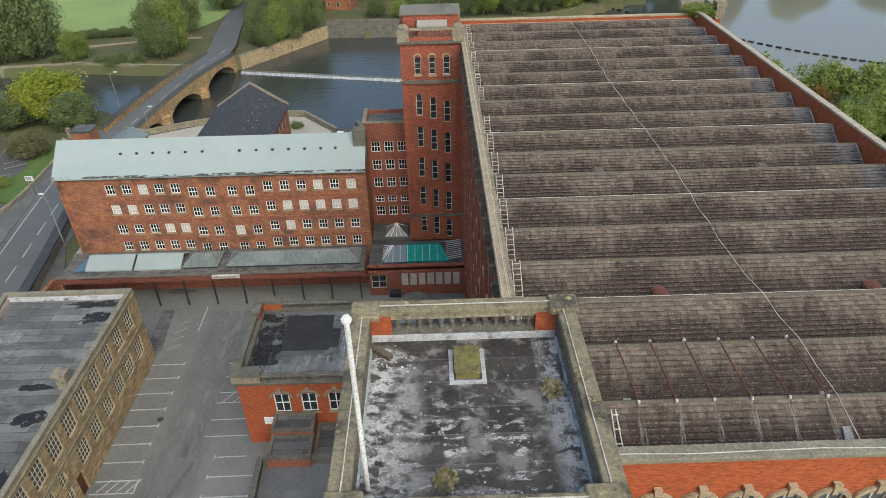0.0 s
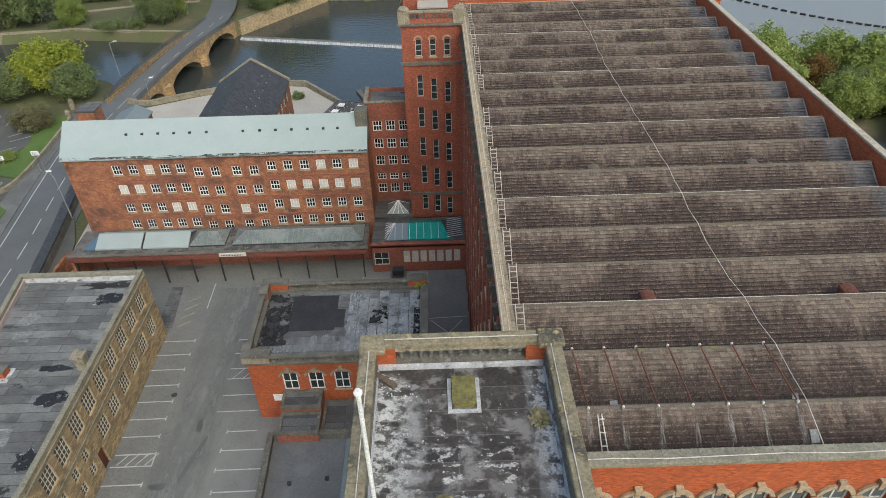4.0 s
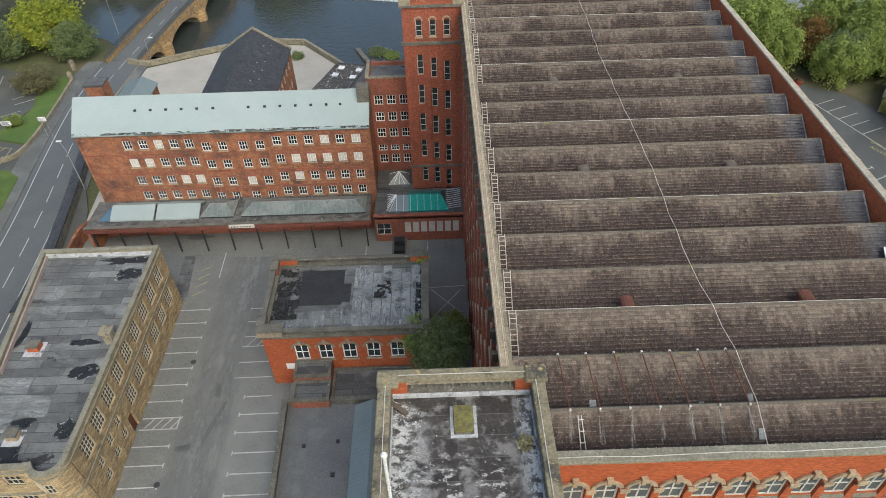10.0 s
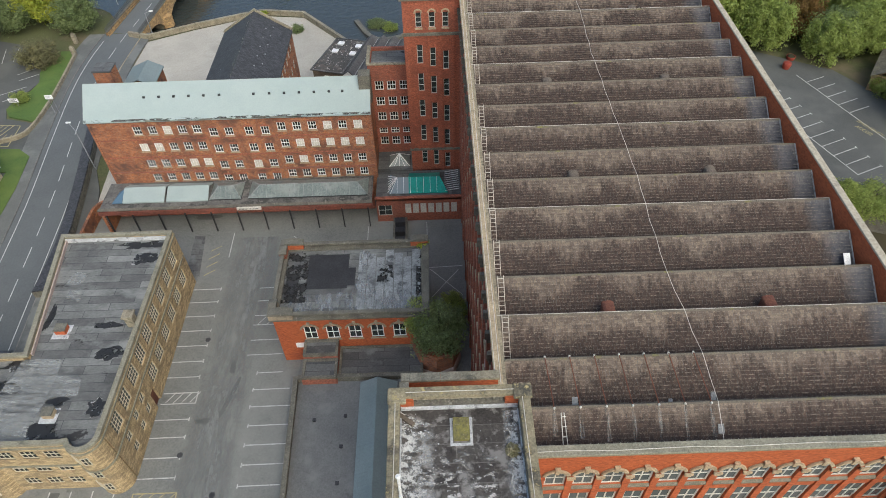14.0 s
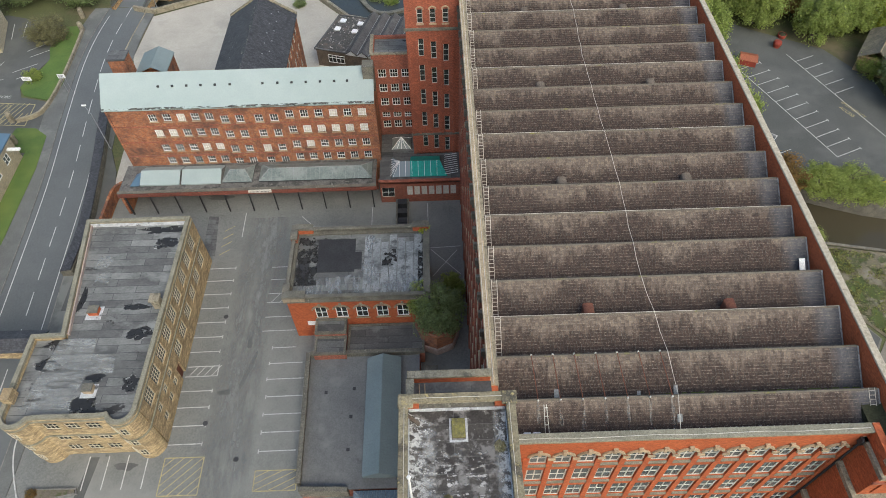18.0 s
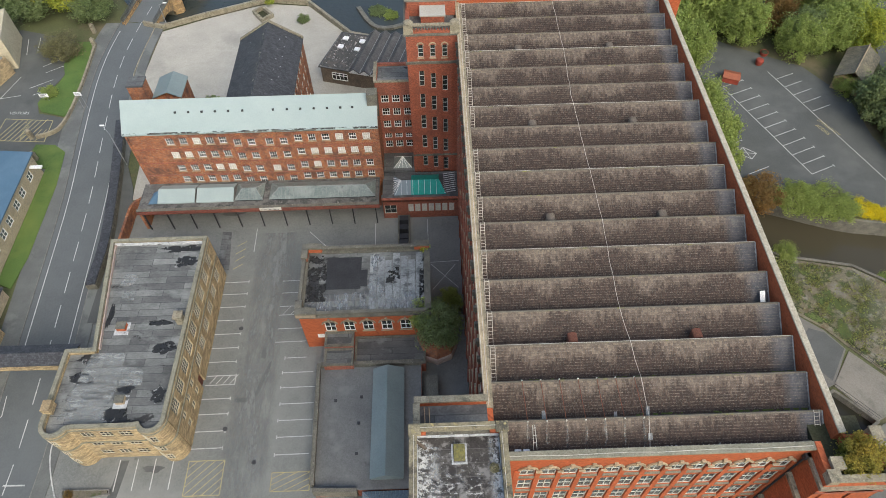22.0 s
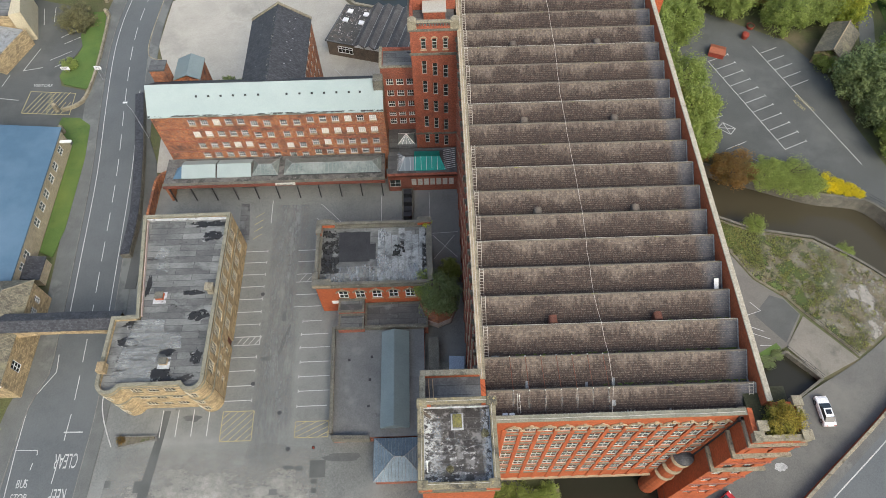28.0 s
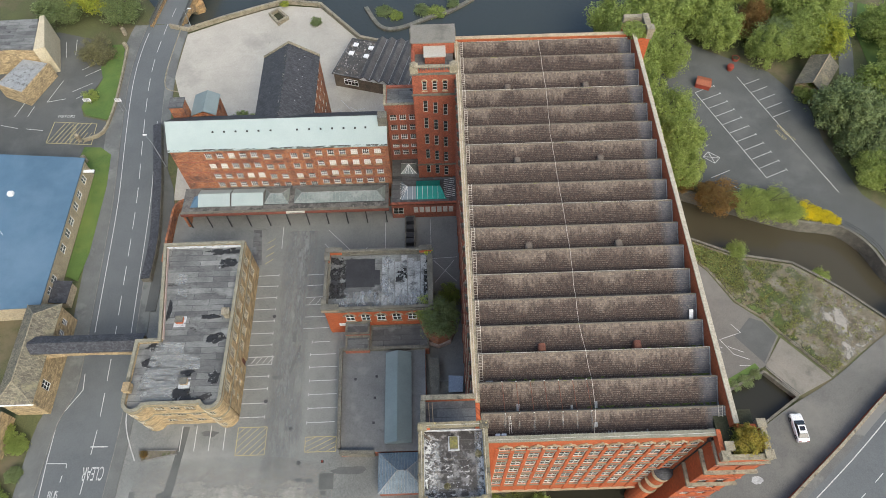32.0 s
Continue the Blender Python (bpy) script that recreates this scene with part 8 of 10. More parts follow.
for i in range(5):
    f, g = Vector((-12.2 + 2.05 * i, 104.05 - 0.6 * i)), Vector((-8.5 + 2.1 * i, 116.4 - 0.35 * i))
    f2, g2 = f + Vector((2.05, -0.6)), g + Vector((2.1, -0.35))
    fm, gm = (f + f2) / 2, (g + g2) / 2
    b = B()
    slab3(b, [(*f, 6.5), (*fm, 7.35), (*gm, 7.35), (*g, 6.5)], 0.1)
    slab3(b, [(*fm, 7.35), (*f2, 6.5), (*g2, 6.5), (*gm, 7.35)], 0.1)
    part("roof_bay", b, CORRUGATED, ss, "dark corrugated roof bay")
    for k in range(1, 14):
        u = k / 14
        p, q, r = f.lerp(g, u), fm.lerp(gm, u), f2.lerp(g2, u)
        b = B()
        tube(b, [(*p, 6.53), (*q, 7.38), (*r, 6.53)], 0.035, 4)
        part("rib", b, CORRUGATED, ss)
    o = Vector((-0.05, -0.16))
    b = B()
    slab3(b, [(*(f + o), 6.42), (*(f2 + o), 6.42), (*(fm + o), 7.28)], 0.05)
    part("gable_board", b, WHITEPAINT, ss, "white painted gable board")
    b = B()
    rod(b, (*f2, 6.52), (*g2, 6.52), 0.09, 6)
    part("valley_gutter", b, LEAD, ss)
for (x, y) in ((-13.3, 114.4), (-9.95, 113.2), (-14.2, 111.8), (-10.9, 110.7)):
    m_ = Matrix.Translation((x, y, 6.55)) @ Matrix.Rotation(radians(-17), 4, "Z")
    b = B()
    box(b, -0.48, -0.48, 0, 0.48, 0.48, 0.22, m_)
    box(b, -0.54, -0.54, 0.22, 0.54, 0.54, 0.28, m_)
    part("skylight", b, WHITEPAINT, ss, "small white skylight")
d, a = Vector((5.6, -1.65)).normalized(), Vector((-15.6, 105.2))
n = Vector((d.y, -d.x))
win = thing("shed_window", (a.x, a.y, 4.0), "white-framed window of the river shed", "window", kind="structure")
b = B()
p, q = a + n * 0.05, a + d * 3.1 + n * 0.05
slab3(b, [(*p, 4.2), (*q, 4.2), (*q, 5.7), (*p, 5.7)], 0.04)
part("pane", b, PANE, win)
for k in range(5):
    u = a + d * (3.1 * k / 4) + n * 0.1
    b = B()
    rod(b, (*u, 4.15), (*u, 5.75), 0.06, 4)
    part("window_frame", b, WHITEPAINT, win)
for z in (4.17, 5.2, 5.73):
    b = B()
    rod(b, (*(a + n * 0.1), z), (*(a + d * 3.1 + n * 0.1), z), 0.06, 4)
    part("window_frame", b, WHITEPAINT, win)

# ---- the stone bridge ----
br = thing("road_bridge", (-54, 150, 0), "arched sandstone road bridge over the river", "bridge")
A, Z = Vector((-55.2, 125.4)), Vector((-47.0, 172.3))
d = (Z - A).normalized()
nrm = Vector((-d.y, d.x))
LEN = (Z - A).length
PIERS = [0.0, 9.5, 12.0, 27.0, 29.5, 46.0, LEN]


def soffit(u):
    for a, c in ((0.5, 9.5), (12.0, 27.0), (29.5, 46.0)):
        if a < u < c:
            s = (u - (a + c) / 2) / ((c - a) / 2)
            return -0.6 + (2.4 + (c - a) * 0.09) * math.sqrt(max(0, 1 - s * s))
    return -1.4


N = 90
for off, out in ((0.0, -1), (7.6, 1)):
    b = B()
    for i in range(N):
        u0, u1 = LEN * i / N, LEN * (i + 1) / N
        um = (u0 + u1) / 2
        top = lambda u: G + 0.2 + 1.55 * math.sin(math.pi * min(1, max(0, (u + 4) / (LEN + 10))))
        p0, p1 = A + d * u0 + nrm * off, A + d * u1 + nrm * off
        q = nrm * (0.5 * (1 if off == 0 else -1))
        z0, z1 = soffit(u0 + 1e-3), soffit(u1 - 1e-3)
        v = [b.verts.new((p.x, p.y, z)) for p, z in ((p0, z0), (p1, z1), (p1, top(u1) + 0.35), (p0, top(u0) + 0.35), (p0 + q, z0), (p1 + q, z1), (p1 + q, top(u1) + 0.35), (p0 + q, top(u0) + 0.35))]
        for f in ((0, 1, 2, 3), (5, 4, 7, 6), (3, 2, 6, 7), (1, 0, 4, 5)):
            b.faces.new([v[k] for k in f])
    bmesh.ops.recalc_face_normals(b, faces=b.faces)
    part("spandrel_wall", b, BRIDGESTONE, br, "buff sandstone spandrel wall")
    b = B()
    for i in range(N):
        u0, u1 = LEN * i / N, LEN * (i + 1) / N
        p0, p1 = A + d * u0 + nrm * (off - 0.06), A + d * u1 + nrm * (off - 0.06)
        q = nrm * 0.62
        if off:
            p0, p1 = p0 - nrm * 0.5, p1 - nrm * 0.5
        slab3(b, [(p0.x, p0.y, top(u0) + 0.44), (p1.x, p1.y, top(u1) + 0.44), (p1.x + q.x, p1.y + q.y, top(u1) + 0.44), (p0.x + q.x, p0.y + q.y, top(u0) + 0.44)], 0.08)
    part("parapet_coping", b, STONEDARK, br, "grey weathered parapet coping")
b = B()
for i in range(N):
    u0, u1 = LEN * i / N, LEN * (i + 1) / N
    z0, z1 = soffit(u0 + 1e-3), soffit(u1 - 1e-3)
    p = [A + d * u0, A + d * u1, A + d * u1 + nrm * 7.6, A + d * u0 + nrm * 7.6]
    poly3(b, (*p[0], z0), (*p[3], z0), (*p[2], z1), (*p[1], z1))
part("arch_barrel", b, STONE, br)
for u in (10.75, 28.25):
    b = B()
    c = A + d * u - nrm * 1.2
    prism(b, [tuple(A + d * (u - 1.3)), tuple(c - d * 0.5), tuple(c + d * 0.5), tuple(A + d * (u + 1.3))], -1.4, 2.4)
    bmesh.ops.recalc_face_normals(b, faces=b.faces)
    part("cutwater", b, BRIDGESTONE, br)
BRIDGE_IRON = surf("grey_bridge_iron", (0.09, 0.095, 0.09), (0.07, 0.074, 0.07), 1.0, 0.6)
NR = 30
for off in (0.2, 7.4):
    for k in range(NR):
        u, u2 = LEN * k / NR, LEN * (k + 1) / NR
        p, p2 = A + d * u + nrm * off, A + d * u2 + nrm * off
        za, zb = (G + 0.55 + 1.55 * math.sin(math.pi * min(1, (v + 4) / (LEN + 10))) for v in (u, u2))
        b = B()
        rod(b, (p.x, p.y, za), (p.x, p.y, za + 1.0), 0.06, 5)
        part("rail_post", b, BRIDGE_IRON, br)
        for hh in (0.15, 0.55, 0.95):
            b = B()
            rod(b, (p.x, p.y, za + hh), (p2.x, p2.y, zb + hh), 0.045, 4)
            part("rail", b, BRIDGE_IRON, br)
        for m_ in range(1, 6):
            w_ = p + (p2 - p) * (m_ / 6)
            zz = za + (zb - za) * m_ / 6
            b = B()
            rod(b, (w_.x, w_.y, zz + 0.15), (w_.x, w_.y, zz + 0.95), 0.03, 4)
            part("bar", b, BRIDGE_IRON, br)

# the weir
wr = thing("weir", (-25, 168, 0), "straight river weir with white falling water", "weir")
b = B()
prism(b, [(-45.5, 170.0), (-4.0, 160.6), (14, 156.6), (14.2, 157.5), (-4.0, 161.6), (-45.4, 171.0)], -1.4, 0.55)
bmesh.ops.recalc_face_normals(b, faces=b.faces)
part("sill_wall", b, STONEDARK, wr)
b = B()
slab3(b, [(-45.6, 169.2, 0.06), (-4.2, 159.8, 0.06), (14, 155.8, 0.06), (14, 156.5, 0.5), (-4.0, 160.5, 0.5), (-45.5, 169.9, 0.5)], 0.05)
part("fall", b, FOAM, wr, "white falling water")

# ---- trees and shrubs ----
def crown_mesh(name, seed, lumps, leaves, size, mat, flat=0.85):
    """A crown about one metre in radius: leaves in many uneven lumps with gaps between."""
    rng = np.random.default_rng(seed)
    c = rng.normal(size=(lumps, 3))
    c /= np.linalg.norm(c, axis=1, keepdims=True)
    c *= (0.25 + 0.58 * rng.random((lumps, 1)) ** 0.7)
    c[:, 2] = c[:, 2] * flat
    rad = 0.12 + 0.22 * rng.random(lumps) ** 1.5
    which = rng.integers(0, lumps, leaves)
    n = rng.normal(size=(leaves, 3))
    n /= np.linalg.norm(n, axis=1, keepdims=True)
    pos = c[which] + n * rad[which][:, None] * (0.3 + 0.95 * rng.random((leaves, 1)) ** 0.7)
    tilt = n + np.array((0, 0, 0.45)) + 0.6 * rng.normal(size=(leaves, 3))
    tilt /= np.linalg.norm(tilt, axis=1, keepdims=True)
    u = np.cross(tilt, rng.normal(size=(leaves, 3)))
    u /= np.linalg.norm(u, axis=1, keepdims=True)
    w = np.cross(tilt, u)
    s = size * (0.6 + 0.8 * rng.random((leaves, 1)))
    quads = np.stack([pos - u * s, pos - w * s * 0.55, pos + u * s, pos + w * s * 0.55], axis=1).reshape(-1, 3)
    me = bpy.data.meshes.new(name)
    idx = np.arange(leaves * 4).reshape(-1, 4)
    me.from_pydata(quads.tolist(), [], idx.tolist())
    me.materials.append(mat)
    return me


def trunk_mesh(seed, top):
    """A tapered trunk with limbs for a tree one unit in crown radius, crown centre at height top."""
    rng = random.Random(seed)
    b = B()
    rod(b, (0, 0, -0.05), (0.03, 0.02, top * 0.55), 0.085, 8, 0.06)
    rod(b, (0.03, 0.02, top * 0.55), (0, 0, top + 0.35), 0.06, 7, 0.015)
    for k in range(7):
        a, z = rng.random() * 6.28, top * (0.45 + 0.5 * rng.random())
        rod(b, (0.02, 0.02, z), (0.62 * math.cos(a), 0.62 * math.sin(a), z + 0.25 + 0.35 * rng.random()), 0.035, 5, 0.008)
    return mesh("trunk", b, BARK)


TREES = {}


def tree(x, y, z, r, h, leaf, label, category="tree", group="", seed=0, dense=2600, top=None):
    """A tree with crown radius r and total height h."""
    key = (leaf.name, seed % 3, dense)
    if key not in TREES:
        TREES[key] = crown_mesh("crown", 11 + seed % 3, 95, int(dense * 4.6), 0.036 if dense > 1500 else 0.058, leaf), trunk_mesh(seed % 3, 1.2)
    c, tr = TREES[key]
    t = thing(category if category in ("tree", "hedge") else "shrub", (x, y, z), label, category, group)
    sz = h / 2.15
    o = new("trunk", tr)
    o.parent, o.scale = t, (r, r, sz)
    o = new("crown", c)
    o.parent, o.location, o.scale = t, (0, 0, sz * (0.96 if category == "tree" else 0.85)), (r * 1.14, r * 1.14, sz * 1.26)
    o.rotation_euler = (0, 0, seed * 1.7 + x)
    return t


rg = random.Random(4)
tree(-76, 135, G, 7.0, 11.5, LEAF_C, "round yellow-green tree on the river bank", seed=0, dense=4200)
tree(-69.5, 130, G, 5.0, 8, LEAF_B, "dark green tree beside the yellow one", seed=1, dense=2600)
tree(-84, 131, G, 6, 9, LEAF_B, "dark green bankside tree", seed=2)
tree(-72, 117, G, 4.2, 5.5, surf("olive_scrub_leaves", (0.14, 0.13, 0.06), (0.10, 0.10, 0.05), 0.4, 0.8, bump=0, island=0.35), "thin olive shrub on the verge", "shrub", seed=1)
tree(-71, 104, G, 1.7, 2.4, LEAF_A, "small bright green shrub on the grass", "shrub", seed=2, dense=1200)
FAR_TREES = ((-101, 179, 8.5, 22), (-116, 188, 10, 20), (-130, 193, 11, 19), (-108, 174.8, 5, 10), (-90, 177, 4, 8),
             (-66, 174.5, 3.8, 13), (-69.5, 177, 4.2, 15), (-65, 181, 4.5, 18), (-71, 185, 4.5, 15), (-68, 200, 5, 15), (-72, 210, 6, 15),
             (-64, 226, 6, 17), (-66, 240, 8, 18), (-50, 222, 6, 18), (-47, 232, 7, 20), (-58, 250, 10, 20), (-42, 216, 5.5, 19),
             (-43.6, 185.5, 3.6, 13), (-40.5, 181.5, 2.8, 8), (-38.5, 186.5, 4, 12), (-34.8, 189.5, 3.4, 11), (-42, 194, 5, 19), (-36, 197, 5, 17), (-30.5, 198, 3.6, 14), (-44, 205, 6, 21), (-35, 208, 6, 20), (-36, 222, 7, 20),
             (-13, 212, 3.4, 7), (-6, 209, 3.2, 6), (1, 211, 4.2, 8), (-14, 240, 11, 17), (-34, 245, 12, 20), (6, 236, 10, 16),
             (11, 211, 5.0, 13), (20, 211, 5.4, 14), (30, 210.5, 5.6, 13), (39, 213, 6.0, 15), (48, 219, 6.0, 14), (57, 224, 6.0, 15), (66, 231, 6.5, 16), (26, 226, 10, 18), (46, 236, 11, 19), (80, 243, 8, 20), (95, 257, 9, 22), (112, 270, 9, 24), (126, 284, 8, 25), (160, 296, 9, 25), (172, 300, 8, 22), (205, 304, 11, 24), (235, 304, 12, 24))
for k, (x, y, r, h) in enumerate(FAR_TREES):
    m = LEAF_A if k % 3 == 1 else LEAF_B
    tree(x, y, G, r, h, m, "tall dark green riverside tree" if m is LEAF_B else "leafy green riverside tree", "tree", "trees on the far bank", seed=rg.randrange(9), dense=2600)
for k in range(12):
    tree(-99 + 2.6 * k, 195.5 + 0.45 * k, G, 2.2, 2.3 + 0.5 * (k % 3), LEAF_B, "clipped dark hedge clump along the meadow", "hedge", "hedge along the meadow", seed=k, dense=900)
for (x, y, r, h) in ((-78, 172.6, 2.6, 3.6), (-82, 173.4, 2.0, 2.6), (-94, 175, 2.2, 2.6), (-72, 172.4, 2.2, 4), (-108, 178, 3, 3.5)):
    tree(x, y, G - 0.6, r, h, LEAF_B, "low bush on the stone river bank", "shrub", "bushes on the stone bank", seed=int(r * 10), dense=1300)
for (x, y, r, h, m) in ((47.5, 111, 6.0, 13, LEAF_A), (53, 119, 7, 14, LEAF_A), (62, 121, 7.5, 15, LEAF_A), (54.5, 107, 4.5, 11, LEAF_A), (67, 115.5, 5.5, 11, LEAF_A), (75, 118, 3.6, 10, LEAF_D), (76.5, 109.5, 4.6, 10, LEAF_A), (87, 120, 7, 13, LEAF_A), (93, 123, 5.5, 11, LEAF_A), (81, 126, 6, 12, LEAF_A), (105, 116, 6, 9, LEAF_A),
                        (46.5, 95, 4.8, 12, LEAF_A), (48, 88.5, 5.0, 13, LEAF_A), (46, 103, 5.2, 13, LEAF_A), (43.5, 117, 5.5, 13, LEAF_A), (70, 127, 6, 13, LEAF_A), (47.5, 76.5, 4.2, 11, LEAF_A), (50, 82, 4.8, 12, LEAF_A), (44, 99, 4.6, 11, LEAF_A), (44.5, 109, 4.6, 12, LEAF_A),
                        (86.5, 90, 6.5, 12, LEAF_B), (95.5, 95, 6, 12, LEAF_A), (94, 86, 7.5, 12, LEAF_B), (89, 82, 5.0, 10, LEAF_B), (88.5, 76, 4.5, 8, LEAF_A), (103.5, 103, 5, 10, LEAF_A), (103, 91, 8, 13, LEAF_A), (96, 78, 5.5, 8, LEAF_D), (106, 84, 8, 12, LEAF_B), (112, 100, 8, 13, LEAF_B), (94, 72.5, 4, 6, LEAF_B), (78.4, 112, 4.5, 10, LEAF_B), (82.5, 111.5, 4.8, 10, LEAF_A), (86, 113.5, 5.5, 11, LEAF_A), (90.5, 112, 5, 10, LEAF_C), (51.5, 76.5, 3.6, 9, LEAF_A), (53, 84.5, 3.6, 10, LEAF_A), (53, 92, 3.6, 10, LEAF_A), (85.5, 91.5, 4.2, 9, LEAF_B), (82.5, 98, 2.6, 4, LEAF_A), (87, 84.5, 3.6, 6, LEAF_B), (104, 75, 6, 9, LEAF_B)):
    tree(x, y, G, r, h, m, {"autumn_leaves": "russet autumn tree beside the car park", "yellow_green_leaves": "bright yellow-green tree beside the car park"}.get(m.name, "broad green tree beside the car park"), "tree", "trees round the car park", seed=rg.randrange(9), dense=3000)
for (x, y, r, h, m, lab) in ((56.8, 71.5, 4.2, 5.5, LEAF_D, "rounded olive-brown tree over the stream"), (62.5, 70.6, 3.6, 4.6, LEAF_A, "leafy green shrub over the stream"), (66.5, 70.0, 4.0, 4.8, LEAF_A, "broad green shrub above the stream"), (69.5, 68.6, 3.4, 4.0, LEAF_A, "broad green shrub above the stream"),
                             (73.4, 68.8, 2.0, 2.2, LEAF_Y, "bright yellow flowering shrub on the wall"), (75.2, 68.0, 1.7, 1.8, LEAF_Y, "bright yellow flowering shrub on the wall"), (77.2, 67.2, 1.5, 1.5, LEAF_Y, "bright yellow flowering shrub on the wall"), (78.5, 66.5, 1.1, 1.2, LEAF_Y, "bright yellow flowering shrub on the wall"), (58.5, 60.8, 2.2, 3.2, LEAF_A, "small green shrub at the stream edge"), (72.5, 55.2, 1.8, 2.2, LEAF_A, "small green shrub at the stream edge"),
                             (51.5, 75.5, 2.2, 4.5, LEAF_D, "purple-brown shrub by the wall")):
    tree(x, y, G - (1.4 if "edge" in lab else 0), r, h, m, lab, "shrub", "shrubs along the stream", seed=rg.randrange(9), dense=2200)
rng_w = random.Random(21)
vs, fs = [], []
while len(fs) < 9000:
    x, y = rng_w.uniform(45, 80), rng_w.uniform(36, 65)
    keep = 0.9 if x < 58 and y > 52 else (0.55 if noise.noise((x * 0.35, y * 0.35, 4)) > 0.05 else 0.06)
    if inside(SCRUB, x, y) and rng_w.random() < keep * (1.0 if x < 70 else 0.35):
        for k in range(4):
            a, s_, hh = rng_w.uniform(0, 6.28), rng_w.uniform(0.05, 0.13), rng_w.uniform(0.04, 0.16)
            cx, cy, z0 = x + rng_w.gauss(0, 0.14), y + rng_w.gauss(0, 0.14), G + 0.05
            dx, dy = math.cos(a) * s_, math.sin(a) * s_
            i0 = len(vs)
            vs += [(cx - dx, cy - dy, z0), (cx + dx, cy + dy, z0), (cx + dx * 0.6 - dy, cy + dy * 0.6 + dx, z0 + hh), (cx - dx * 0.6 - dy, cy - dy * 0.6 + dx, z0 + hh * 0.9)]
            fs.append((i0, i0 + 1, i0 + 2, i0 + 3))
me = bpy.data.meshes.new("weeds")
me.from_pydata(vs, [], fs)
me.materials.append(leaf_mat("rough_weed_leaves", (0.27, 0.27, 0.10), (0.20, 0.215, 0.08), 0.4))
tagged(new("weeds", me), "rough green and straw-coloured weeds over the gravel", "weeds", kind="stuff")
tree(37.0, 18.3, 32.3, 1.9, 4.9, leaf_mat("gold_green_leaves", (0.38, 0.30, 0.06), (0.22, 0.25, 0.06), 0.4), "self-sown golden tree on the corner tower", "shrub", seed=1, dense=2600)
tree(36.6, 84.2, 33.5, 2.0, 2.3, LEAF_A, "green bush growing on the far turret", "shrub", seed=2, dense=1400)
tree(3.6, 46.0, G + 4.0, 3.5, 6.4, LEAF_B, "self-sown dark green tree on the chimney stump", "tree", seed=0, dense=3400)
tree(1.6, 47.6, G + 5.0, 2.2, 5.2, LEAF_A, "paler green branch of scrub over the parapet", "shrub", seed=2, dense=2000)
tree(5.2, 52.6, G, 2.2, 4.8, LEAF_A, "dark green scrub against the mill wall", "shrub", seed=1, dense=2000)
tree(1.9, 57.6, 11.2, 0.8, 1.0, LEAF_C, "yellow-green weed on the parapet", "shrub", seed=2, dense=900)
tree(13.4, 16.6, G - 0.5, 2.8, 3.4, LEAF_A, "light green bush below the mill front", "shrub", seed=0, dense=2200)
tree(17.4, 17.2, G - 0.3, 2.2, 2.8, LEAF_A, "light green bush below the mill front", "shrub", seed=1, dense=1800)
tree(10.6, 16.8, G - 0.3, 2.4, 3.0, LEAF_A, "light green bush below the mill front", "shrub", seed=2, dense=1800)
for (x, y, r, h) in ((-32.5, 85.6, 1.8, 3.0), (-30.5, 85.2, 1.5, 2.2)):
    tree(x, y, G + 11, r, h, LEAF_B, "dark bush in the gap behind the old mill", "shrub", seed=1, dense=1200)
for (x, y) in ((-66, 30.5), (-63.5, 29), (-68, 24), (-64, 20), (-61.5, 13)):
    tree(x, y, G, 1.8, 2.0, LEAF_A, "bright green bush on the rough bank", "shrub", "bushes on the rough bank", seed=rg.randrange(9), dense=1500)
for k, (x, y, r, h) in enumerate(((-66, 22, 2.2, 2.0), (-70, 26, 2.6, 2.4), (-68.5, 17, 2.4, 2.0), (-63, 24.5, 1.4, 1.3), (-66, 12, 2.4, 2.2), (-72, 20, 3, 3), (-75, 13, 3, 3))):
    tree(x, y, G, r, h, LEAF_B if k % 2 else LEAF_A, "tangled scrub on the rough bank", "shrub", "bushes on the rough bank", seed=k, dense=1300)

# ---- markings ----
def stripe(p, q, w, mat, label, name="road_marking", z=None, group="road markings"):
    d = (Vector(q) - Vector(p)).normalized()
    n = Vector((-d.y, d.x)) * w / 2
    b = B()
    zz = z or (G + 0.03)
    prism(b, [(p[0] + n.x, p[1] + n.y), (p[0] - n.x, p[1] - n.y), (q[0] - n.x, q[1] - n.y), (q[0] + n.x, q[1] + n.y)], zz, zz + 0.006)
    bmesh.ops.recalc_face_normals(b, faces=b.faces)
    return solid(name, b, mat, label, "marking", "structure", group)


YZ = G + 0.02
for y in (32.4, 34.7, 37.1, 39.3, 44.9, 47.1, 49.4, 51.7, 54.0, 56.3, 58.5):
    stripe((-29.3, y), (-25.15 - 0.013 * (y - 32), y + 0.05), 0.13, LINE, "worn white parking bay line", "bay_line", YZ, "bay lines in the yard")
    stripe((-25.2 - 0.013 * (y - 32), y - 0.22), (-25.2 - 0.013 * (y - 32), y + 0.3), 0.13, LINE, "short white bay end mark", "bay_line", YZ, "bay lines in the yard")
for y, x0, x1 in ((58.45, -20.3, -17.4), (56.25, -20.2, -17.3), (50.0, -20.1, -16.5), (47.8, -20.2, -15.8), (45.2, -18.5, -15.4), (42.9, -18.6, -14.3), (40.65, -18.6, -13.9), (38.25, -18.4, -13.8), (35.9, -18.4, -13.7), (33.6, -18.3, -13.6), (31.25, -18.3, -13.8)):
    stripe((x0, y), (x1, y + 0.05), 0.13, LINE, "worn white parking bay line", "bay_line", YZ, "bay lines in the yard")
    if y < 46:
        stripe((x0, y - 0.25), (x0, y + 0.25), 0.13, LINE, "short white bay end mark", "bay_line", YZ, "bay lines in the yard")
